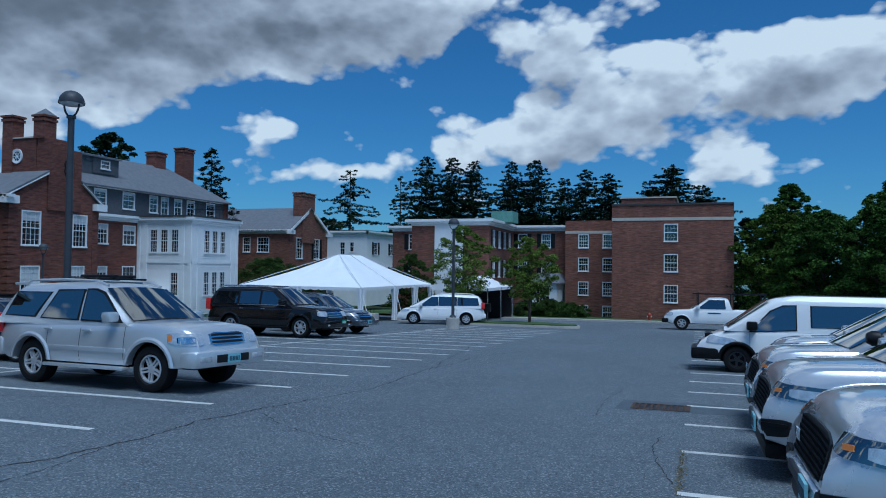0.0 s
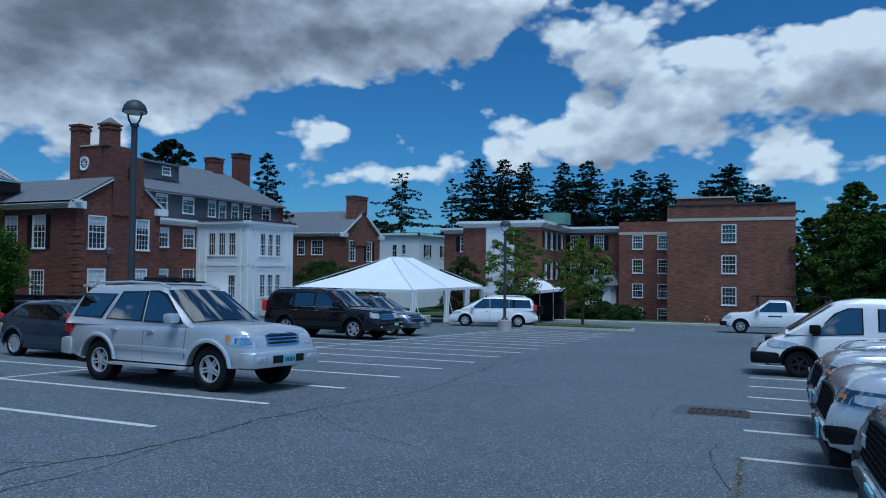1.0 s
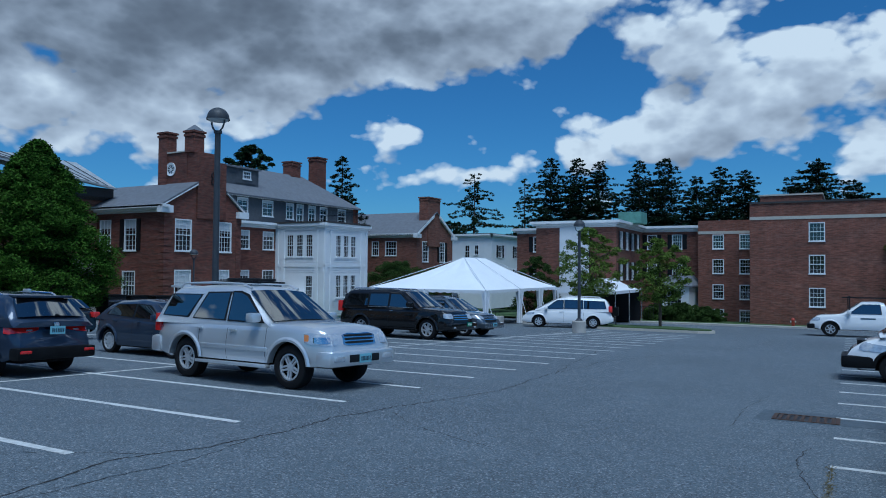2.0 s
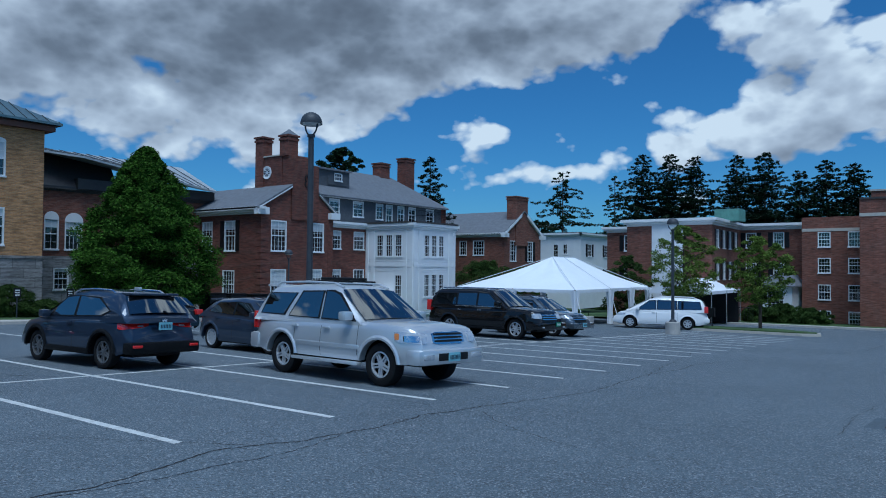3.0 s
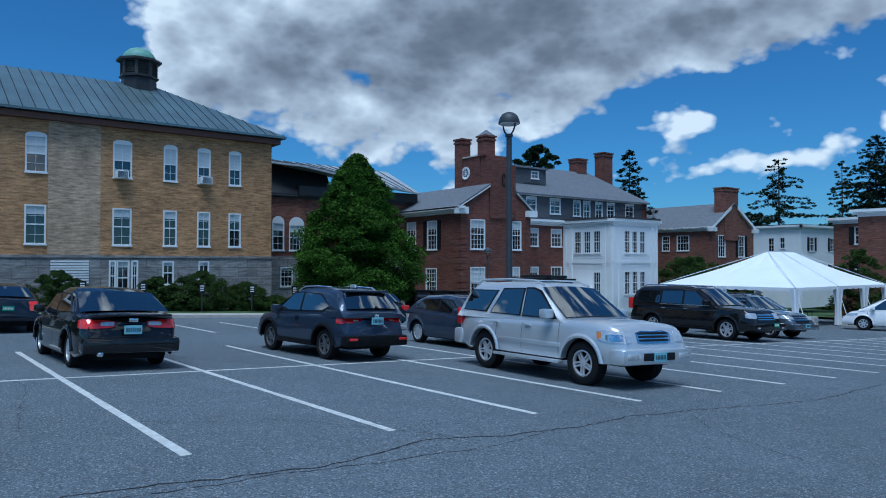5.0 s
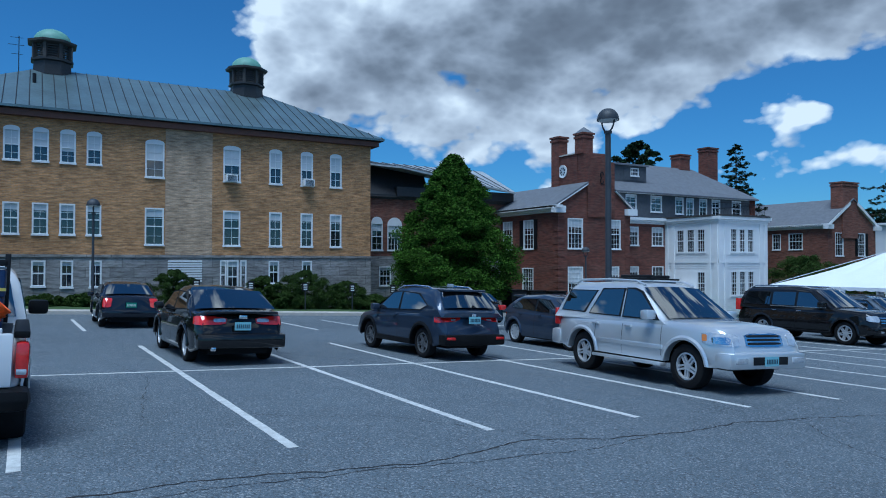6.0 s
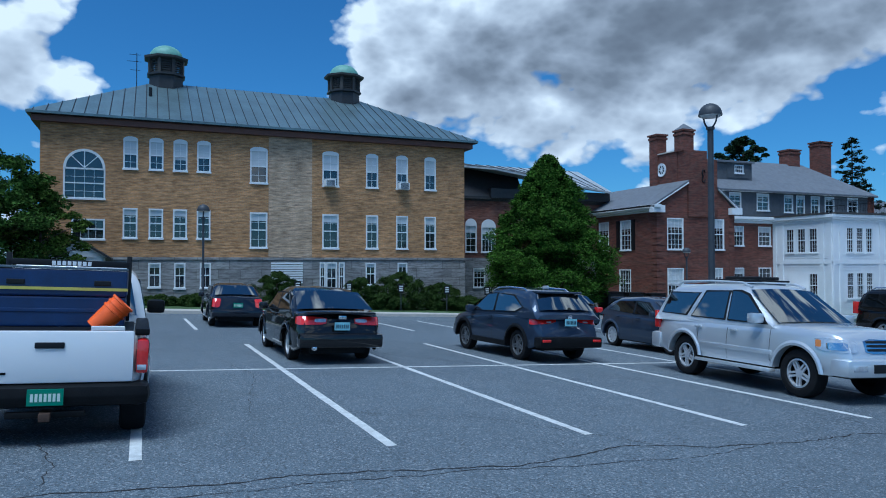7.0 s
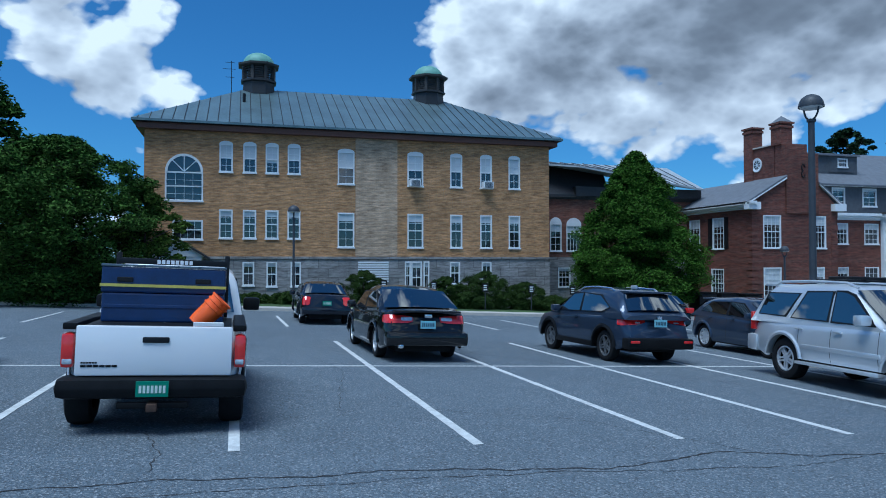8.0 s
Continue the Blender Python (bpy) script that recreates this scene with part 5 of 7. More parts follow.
            bmesh.ops.translate(bm, vec=-o * (lift + 0.015), verts=[v for v in ext["geom"] if isinstance(v, bmesh.types.BMVert)])
            bmesh.ops.recalc_face_normals(bm, faces=bm.faces)
            part(name, bm, material, self.ob, label, smooth=True)
        return self

    def plate(self, x, z, material="plate_blue", y=0.0):
        s = math.copysign(1, x)
        bm = bmesh.new()
        box(bm, x - 0.01, x + 0.01, y - 0.155, y + 0.155, z - 0.078, z + 0.078)
        pl = part("licence_plate", bm, material, self.ob, "blank licence plate with plain bars")
        for k in range(7):
            bm = bmesh.new()
            yy = y - 0.115 + k * 0.038
            box(bm, x + s * 0.010, x + s * 0.014, yy - 0.012, yy + 0.012, z - 0.04, z + 0.035)
            part("bar", bm, "plate_white" if material == "plate_green" else "plate_ink", pl)
        return self

    def mirrors(self, x, z, material, size=1.0):
        self.bit("wing_mirror", material, x - 0.09 * size, x + 0.09 * size, self.hw * 0.97, self.hw * 0.97 + 0.20 * size, z - 0.08 * size, z + 0.08 * size, 0.05, True)
        return self

    def handles(self, xs, z, material):
        for x in xs:
            self.bit("door_handle", material, x - 0.09, x + 0.09, self.plan(x) * 0.985, self.plan(x) * 0.985 + 0.035, z - 0.018, z + 0.018, 0.012, True)
        return self

    def seams(self, xs, z0, z1):
        for x in xs:
            for s in (-1, 1):
                bm = bmesh.new()
                pts = []
                for i in range(8):
                    z = z0 + (z1 - z0) * i / 7
                    f = (z - self.sill) / (curve(self.deck, x) - self.sill)
                    k = float(np.interp(f, [0, 0.12, 0.3, 0.5, 0.66, 0.8, 0.92, 1.0], [0.955, 0.985, 1.0, 0.998, 0.985, 0.972, 0.955, 0.91]))
                    pts.append((x, s * (self.plan(x) * k + 0.003), z))
                vs = [(bm.verts.new((p[0] - 0.005, p[1], p[2])), bm.verts.new((p[0] + 0.005, p[1], p[2]))) for p in pts]
                for a, b in zip(vs, vs[1:]):
                    bm.faces.new((a[0], a[1], b[1], b[0]))
                part("door_seam", bm, "black", self.ob)
        return self

    def rails(self, x0, x1, z, material, y=None):
        y = y or self.side(z - 0.05) - 0.14
        for s in (-1, 1):
            bm = bmesh.new()
            pts = [(x0, z - 0.05), (x0 + 0.18, z + 0.03), (0.5 * (x0 + x1), z + 0.05), (x1 - 0.25, z + 0.03), (x1, z - 0.05)]
            for a, b in zip(pts, pts[1:]):
                tube(bm, (a[0], s * y, a[1]), (b[0], s * y, b[1]), 0.024, seg=8)
            part("roof_rail", bm, material, self.ob, smooth=True)
        return self


# silver off-roader
c = Car("suv", "silver four-door off-road SUV with roof rails and side steps", "silver", ground_pose(-10.12, 10.72, -3.5, 1.03), -2.45, 2.33, 1.87, 2.79, 0.385,
        [(-2.45, 1.02), (-2.3, 1.09), (0.75, 1.11), (1.0, 1.14), (1.7, 1.11), (2.1, 1.07), (2.28, 1.02), (2.33, 0.88)],
        [(-2.38, 1.05), (-2.14, 1.62), (-1.95, 1.73), (-1.2, 1.775), (-0.4, 1.79), (0.05, 1.75), (0.98, 1.10)], 1.10, 0.22, 0.42)
c.wheels("alloy", 5, 0.27, 0.60, True)
c.glass([[(-2.13, 1.20), (-1.40, 1.19), (-1.10, 1.61), (-1.94, 1.60)], [(-1.20, 1.17), (-0.31, 1.16), (-0.29, 1.66), (-0.90, 1.64)], [(-0.19, 1.16), (0.74, 1.14), (0.20, 1.60), (0.02, 1.66), (-0.19, 1.67)]])
c.screen("windscreen", (0.93, 1.15), (0.15, 1.69), 0.07).screen("rear_window", (-2.31, 1.18), (-2.15, 1.60))
c.rails(-2.0, 0.1, 1.80, "silver")
for x in (-0.95, -0.25):
    c.bit("roof_crossbar", "black", x - 0.03, x + 0.03, -0.56, 0.56, 1.86, 1.895, 0.012)
c.bit("bike_mount", "black", -1.05, -0.15, 0.16, 0.24, 1.895, 1.955, 0.02, True)
c.patch("grille", "chrome", 0, -0.44, 0.44, 0.78, 0.99, mirror=False)
for z in (0.835, 0.895, 0.955):
    c.patch("grille_slot", "black", 0, -0.38, 0.38, z - 0.018, z + 0.018, mirror=False, lift=0.022)
c.patch("headlight", "lamp_clear", 26, -0.46, 0.02, 0.79, 0.97, 0.80, 1.0)
c.patch("lamp_reflector", "chrome", 26, -0.30, -0.08, 0.82, 0.93, lift=0.02)
c.patch("indicator", "amber", 48, -0.80, -0.72, 0.85, 0.96, label="amber corner indicator")
c.bit("front_bumper", "silver", 2.02, 2.38, -0.90, 0.90, 0.42, 0.70, 0.09)
c.bit("air_intake", "black", 2.36, 2.395, -0.40, 0.40, 0.50, 0.63, 0.01)
c.bit("fog_lamp", "lamp_clear", 2.32, 2.392, 0.52, 0.80, 0.52, 0.62, 0.02, True)
c.bit("rear_bumper", "silver", -2.5, -2.2, -0.90, 0.90, 0.45, 0.78, 0.07)
c.bit("tail_lamp", "lamp_red", -2.44, -2.28, 0.74, 0.86, 0.86, 1.22, 0.03, True)
c.bit("side_step", "silver", -0.95, 0.95, 0.88, 1.02, 0.34, 0.40, 0.02, True)
c.bit("side_moulding", "silver", -0.9, 0.9, 0.925, 0.952, 0.62, 0.70, 0.012, True)
c.bit("spoiler", "silver", -2.34, -1.98, -0.60, 0.60, 1.74, 1.79, 0.02)
c.bit("sunroof", "car_glass", -0.75, -0.15, -0.40, 0.40, 1.80, 1.828, 0.01)
c.plate(2.402, 0.56).mirrors(0.62, 1.22, "silver", 1.1).handles((-0.95, 0.0), 0.98, "silver").seams((-0.98, -0.18, 0.85), 0.45, 1.06)

# slate blue crossover
c = Car("crossover", "dark slate blue crossover seen from behind with red tail lamps", "slate_blue", ground_pose(-15.72, 8.28, 183.5, 1.0), -2.15, 2.15, 1.78, 2.55, 0.345,
        [(-2.15, 0.82), (-2.08, 1.02), (-1.2, 1.06), (0.7, 1.0), (1.1, 1.0), (1.8, 0.88), (2.15, 0.64)],
        [(-2.09, 1.0), (-2.0, 1.12), (-1.68, 1.46), (-1.4, 1.555), (-0.4, 1.605), (0.25, 1.53), (1.22, 0.98)], 1.02, 0.27, 0.3, clad="plastic")
c.wheels("two_tone", 5, 0.22, 0.66, True)
c.glass([[(-1.42, 1.20), (-1.15, 1.10), (-0.28, 1.07), (-0.25, 1.48), (-0.95, 1.44)], [(-0.18, 1.07), (0.80, 1.04), (0.24, 1.44), (-0.18, 1.48)]])
c.screen("windscreen", (1.15, 1.03), (0.32, 1.49)).screen("rear_window", (-2.0, 1.14), (-1.66, 1.49), 0.09)
c.patch("tail_lamp", "lamp_red", 142, 0.44, 1.0, 0.82, 1.0, 0.89, 1.0)
c.patch("lamp_lens", "lamp_clear", 142, 0.80, 0.90, 0.885, 0.915, lift=0.02)
c.bit("rear_bumper", "plastic", -2.24, -1.95, -0.83, 0.83, 0.34, 0.58, 0.06)
c.bit("reflector", "lamp_red", -2.255, -2.20, 0.56, 0.78, 0.47, 0.53, 0.015, True)
c.bit("badge", "chrome", -2.135, -2.10, -0.06, 0.06, 0.97, 1.05, 0.01)
c.bit("fin_aerial", "silver", -1.25, -1.05, -0.03, 0.03, 1.62, 1.70, 0.02)
c.bit("spoiler", "slate_blue", -1.80, -1.42, -0.56, 0.56, 1.525, 1.575, 0.02)
c.bit("sill_trim", "plastic", -0.85, 0.85, 0.85, 0.90, 0.28, 0.40, 0.02, True)
c.rails(-1.3, 0.3, 1.585, "chrome")
c.plate(-2.17, 0.90).mirrors(0.78, 1.08, "slate_blue").handles((-0.1,), 0.93, "slate_blue").seams((-0.22, 0.82), 0.4, 0.97)

# black saloon
c = Car("saloon_car", "glossy black four-door saloon seen from behind", "black_car", ground_pose(-16.35, 3.27, 181.5, 1.0), -2.42, 2.38, 1.84, 2.75, 0.335,
        [(-2.42, 0.86), (-2.3, 1.0), (-1.75, 1.03), (-1.2, 0.96), (0.8, 0.94), (1.1, 0.95), (1.9, 0.82), (2.38, 0.62)],
        [(-1.95, 1.0), (-1.15, 1.36), (-0.7, 1.46), (-0.1, 1.475), (0.4, 1.40), (1.32, 0.93)], 0.94, 0.30, 0.24)
c.wheels("alloy", 5, 0.22, 0.66, True)
c.glass([[(-1.45, 1.05), (-0.30, 1.0), (-0.28, 1.37), (-0.95, 1.35)], [(-0.2, 1.0), (0.85, 0.98), (0.32, 1.33), (-0.2, 1.37)]])
c.screen("windscreen", (1.22, 0.99), (0.45, 1.38)).screen("rear_window", (-1.90, 1.04), (-1.12, 1.385), 0.05, 0.03)
c.patch("tail_lamp", "lamp_red", 150, 0.30, 0.90, 0.77, 0.94, 0.79, 0.92)
c.patch("reversing_lamp", "lamp_clear", 165, 0.08, 0.30, 0.83, 0.90, lift=0.022)
c.bit("rear_bumper", "black_car", -2.50, -2.15, -0.86, 0.86, 0.33, 0.62, 0.08)
c.bit("boot_lip", "black_car", -2.42, -2.22, -0.70, 0.70, 1.0, 1.045, 0.02)
c.bit("badge", "chrome", -2.445, -2.42, -0.08, 0.08, 0.90, 0.97, 0.012)
c.bit("exhaust", "chrome", -2.5, -2.3, 0.50, 0.60, 0.29, 0.37, 0.03)
c.plate(-2.44, 0.76).mirrors(0.82, 1.02, "black_car").handles((-0.98, 0.0), 0.87, "black_car").seams((-0.25, 0.9), 0.32, 0.92)

# dark navy older saloon beyond
c = Car("saloon_car", "dark navy saloon parked by the granite wall", "navy", ground_pose(-26.2, 2.45, 180, 0.98), -2.3, 2.3, 1.8, 2.72, 0.32,
        [(-2.3, 0.85), (-2.2, 0.98), (-1.6, 1.0), (0.8, 0.92), (1.9, 0.80), (2.3, 0.62)],
        [(-1.75, 0.98), (-1.0, 1.34), (-0.5, 1.42), (0.3, 1.38), (1.25, 0.92)], 0.93, 0.30, 0.24)
c.wheels("alloy", 5, 0.2, 0.62).glass([[(-1.3, 1.03), (-0.25, 0.98), (-0.25, 1.32), (-0.85, 1.31)], [(-0.17, 0.98), (0.85, 0.96), (0.3, 1.30), (-0.17, 1.32)]])
c.screen("windscreen", (1.15, 0.97), (0.4, 1.34)).screen("rear_window", (-1.68, 1.04), (-1.05, 1.33), 0.12)
c.patch("tail_lamp", "lamp_red", 155, 0.16, 0.42, 0.66, 0.94).plate(-2.34, 0.74, "plate_green").mirrors(0.75, 1.0, "navy")
c.bit("rear_bumper", "navy", -2.38, -2.1, -0.84, 0.84, 0.36, 0.60, 0.06)

# dark hatchback tucked behind the silver off-roader
c = Car("hatchback", "dark grey-blue hatchback with small rear spoiler", "slate_blue", ground_pose(-16.25, 13.2, -2, 1.0), -2.05, 2.2, 1.79, 2.64, 0.325,
        [(-2.05, 0.80), (-1.95, 0.98), (-1.2, 1.0), (0.8, 0.93), (1.9, 0.80), (2.2, 0.60)],
        [(-1.95, 0.98), (-1.55, 1.30), (-1.2, 1.40), (-0.3, 1.445), (0.35, 1.38), (1.3, 0.92)], 0.95, 0.30, 0.24)
c.wheels("alloy", 10, 0.22, 0.70).glass([[(-1.45, 1.06), (-0.30, 1.0), (-0.28, 1.34), (-1.05, 1.31)], [(-0.2, 1.0), (0.85, 0.97), (0.3, 1.30), (-0.2, 1.34)]])
c.screen("windscreen", (1.2, 0.97), (0.42, 1.36)).screen("rear_window", (-1.9, 1.05), (-1.55, 1.32), 0.12)
c.bit("spoiler", "slate_blue", -1.85, -1.4, -0.55, 0.55, 1.38, 1.43, 0.02).patch("tail_lamp", "lamp_red", 145, 0.42, 0.74, 0.82, 0.95)
c.mirrors(0.8, 1.02, "slate_blue").seams((-0.25, 0.9), 0.32, 0.9).handles((-1.0, 0.0), 0.88, "slate_blue")

# long black SUV and the grey crossover beside it
c = Car("suv", "long glossy black SUV with chrome mouldings", "black_car", ground_pose(-16.2, 25.35, -4, 1.02), -2.9, 2.72, 2.0, 3.33, 0.40,
        [(-2.9, 1.1), (-2.6, 1.18), (0.9, 1.20), (1.3, 1.22), (2.2, 1.16), (2.6, 1.08), (2.72, 0.85)],
        [(-2.85, 1.15), (-2.6, 1.82), (-2.3, 1.90), (-0.4, 1.93), (0.35, 1.86), (1.35, 1.19)], 1.18, 0.22, 0.36)
c.wheels("alloy", 6, 0.28, 0.66, True)
c.glass([[(-2.55, 1.28), (-1.35, 1.27), (-1.35, 1.74), (-2.4, 1.74)], [(-1.25, 1.27), (-0.28, 1.26), (-0.28, 1.76), (-1.25, 1.75)], [(-0.18, 1.26), (0.95, 1.24), (0.30, 1.74), (-0.18, 1.76)]])
c.screen("windscreen", (1.28, 1.24), (0.42, 1.82)).screen("rear_window", (-2.82, 1.3), (-2.63, 1.74))
c.patch("grille", "black", 0, -0.52, 0.52, 0.72, 1.0, mirror=False)
for z in (0.80, 0.88, 0.96):
    c.patch("grille_bar", "chrome", 0, -0.5, 0.5, z - 0.02, z + 0.02, mirror=False, lift=0.024)
c.patch("headlight", "lamp_clear", 20, -0.40, 0.02, 0.82, 1.02, 0.84, 1.02)
c.bit("front_bumper", "black_car", 2.45, 2.85, -0.95, 0.95, 0.40, 0.68, 0.08).bit("fog_lamp", "lamp_clear", 2.80, 2.86, 0.66, 0.80, 0.48, 0.54, 0.01, True)
c.bit("window_strip", "chrome", -1.30, 1.0, 0.955, 0.975, 1.215, 1.245, 0.008, True).bit("tail_lamp", "lamp_red", -2.92, -2.7, 0.80, 0.97, 1.0, 1.45, 0.03, True)
c.bit("side_step", "plastic", -1.15, 1.15, 0.95, 1.06, 0.36, 0.42, 0.02, True)
c.rails(-2.4, 0.2, 1.94, "chrome").plate(2.87, 0.62, "plate_green", 0.3).mirrors(0.95, 1.34, "black_car", 1.3).handles((-1.1, -0.05), 1.08, "chrome").seams((-1.3, -0.22, 1.05), 0.45, 1.16)
c = Car("crossover", "blue-grey crossover with front facing the aisle", "steel_grey", ground_pose(-16.1, 28.75, -4, 1.03), -2.3, 2.3, 1.82, 2.66, 0.36,
        [(-2.3, 0.9), (-2.1, 1.05), (0.7, 1.05), (1.1, 1.06), (1.9, 0.95), (2.3, 0.72)],
        [(-2.2, 1.02), (-1.9, 1.48), (-1.5, 1.6), (-0.2, 1.65), (0.3, 1.58), (1.2, 1.05)], 1.05, 0.28, 0.32)
c.wheels("alloy", 5, 0.24, 0.64).glass([[(-1.9, 1.15), (-0.3, 1.12), (-0.3, 1.52), (-1.6, 1.5)], [(-0.2, 1.12), (0.8, 1.08), (0.25, 1.48), (-0.2, 1.52)]])
c.screen("windscreen", (1.12, 1.09), (0.36, 1.55)).patch("headlight", "lamp_clear", 28, -0.55, -0.05, 0.74, 0.88, 0.78, 0.90).patch("grille", "black", 0, -0.45, 0.45, 0.62, 0.80, mirror=False)
c.patch("grille_bar", "chrome", 0, -0.5, 0.5, 0.72, 0.76, mirror=False, lift=0.024).bit("front_bumper", "steel_grey", 2.1, 2.42, -0.86, 0.86, 0.36, 0.6, 0.08).plate(2.43, 0.52).mirrors(0.75, 1.15, "steel_grey").rails(-1.7, 0.2, 1.67, "pole")

# white minivan by the tent
c = Car("minivan", "white minivan with red tail lamps beside the tent", "white_car", ground_pose(-15.1, 41.9, 196, 1.05), -2.6, 2.5, 1.95, 3.08, 0.34,
        [(-2.6, 0.95), (-2.4, 1.05), (0.9, 1.0), (1.4, 1.02), (2.2, 0.88), (2.5, 0.66)],
        [(-2.55, 1.05), (-2.3, 1.62), (-2.0, 1.70), (-0.2, 1.75), (0.5, 1.64), (1.75, 1.0)], 1.02, 0.24, 0.26)
c.wheels("alloy", 7, 0.22, 0.62).glass([[(-2.25, 1.14), (-1.05, 1.12), (-1.05, 1.58), (-2.15, 1.55)], [(-0.95, 1.12), (0.05, 1.1), (0.05, 1.6), (-0.95, 1.59)], [(0.15, 1.1), (1.2, 1.06), (0.5, 1.55), (0.15, 1.58)]])
c.screen("windscreen", (1.62, 1.06), (0.58, 1.62)).screen("rear_window", (-2.5, 1.18), (-2.3, 1.58)).bit("tail_lamp", "lamp_red", -2.6, -2.4, 0.8, 0.95, 0.95, 1.3, 0.03, True)
c.patch("headlight", "lamp_clear", 30, -0.6, -0.1, 0.70, 0.84, 0.74, 0.86).bit("rear_bumper", "white_car", -2.68, -2.4, -0.9, 0.9, 0.4, 0.66, 0.06).mirrors(1.1, 1.12, "white_car").handles((-0.85, 0.25), 0.95, "white_car").rails(-2.0, 0.2, 1.77, "white_car").seams((-1.0, 0.1, 1.35), 0.35, 1.0)

# white pickup across the lot
c = Car("pickup_truck", "white pickup with a black ladder rack parked by the brick wall", "white_car", ground_pose(0.9, 45.5, 183, 1.0), -2.95, 2.85, 2.0, 3.7, 0.40,
        [(-2.95, 1.2), (-0.9, 1.22), (0.9, 1.2), (1.3, 1.22), (2.4, 1.14), (2.85, 0.9)],
        [(-0.95, 1.2), (-0.75, 1.85), (-0.4, 1.92), (0.3, 1.90), (1.35, 1.2)], 1.2, 0.25, 0.40)
c.wheels("alloy", 6, 0.26, 0.60).glass([[(-0.55, 1.28), (0.95, 1.26), (0.30, 1.76), (-0.50, 1.78)]]).screen("windscreen", (1.25, 1.26), (0.42, 1.84))
c.bit("ladder_rack", "black", -2.8, 1.2, 0.75, 0.81, 2.12, 2.18, 0.01, True)
for x in (-2.7, -1.0, 0.9):
    c.bit("rack_post", "black", x - 0.03, x + 0.03, 0.75, 0.81, 1.22, 2.12, 0.01, True).bit("rack_bar", "black", x - 0.03, x + 0.03, -0.8, 0.8, 2.19, 2.24, 0.01)
c.patch("grille", "black", 0, -0.6, 0.6, 0.7, 1.02, mirror=False).bit("front_bumper", "plastic", 2.6, 2.98, -0.97, 0.97, 0.42, 0.68, 0.06).patch("headlight", "lamp_clear", 25, -0.5, -0.15, 0.84, 1.04).mirrors(0.95, 1.35, "white_car", 1.2)
c.bit("door_mark", "plate_ink", -0.3, 0.4, 0.985, 0.992, 0.98, 1.05, 0.002, True)

# white passenger van
c = Car("passenger_van", "white long passenger van with dark lower cladding", "white_car", ground_pose(2.55, 19.6, 180, 0.88), -3.2, 2.95, 2.06, 3.75, 0.36,
        [(-3.2, 1.15), (-2.9, 1.2), (1.4, 1.2), (1.9, 1.18), (2.6, 1.0), (2.95, 0.80)],
        [(-3.15, 1.2), (-3.05, 2.02), (-2.8, 2.1), (0.4, 2.12), (0.95, 2.02), (2.2, 1.18)], 1.2, 0.13, 0.32, category="van", clad="plastic")
c.wheels("dark_alloy", 5, 0.24, 0.60)
c.glass([[(-2.95, 1.30), (-1.85, 1.30), (-1.85, 1.86), (-2.95, 1.86)], [(-1.75, 1.30), (0.0, 1.30), (0.0, 1.86), (-1.75, 1.86)], [(0.40, 1.22), (1.55, 1.14), (1.0, 1.70), (0.72, 1.84), (0.40, 1.86)]])
c.screen("windscreen", (2.1, 1.24), (1.02, 2.0), 0.06)
c.bit("lower_cladding", "plastic", 2.3, 3.08, -1.0, 1.0, 0.34, 0.66, 0.08).patch("grille", "black", 0, -0.55, 0.55, 0.68, 0.82, mirror=False).patch("headlight", "lamp_clear", 35, -0.78, -0.28, 0.80, 1.02, 0.76, 0.92)
c.bit("sill_trim", "plastic", -1.4, 1.4, 0.99, 1.05, 0.32, 0.5, 0.02, True)
c.mirrors(1.5, 1.3, "plastic", 1.5).handles((0.4,), 1.05, "plastic").seams((0.25, 1.55), 0.5, 1.18)

def mesh_spot(car, y, z):
    hit, nrm, _, _ = car.shell.ray_cast(Vector((5, y, z)), Vector((-1, 0, 0)))
    return Matrix.Translation(hit + Vector((0.016, 0, 0))) @ pose(0, 0, 0, 0, 90, 0)


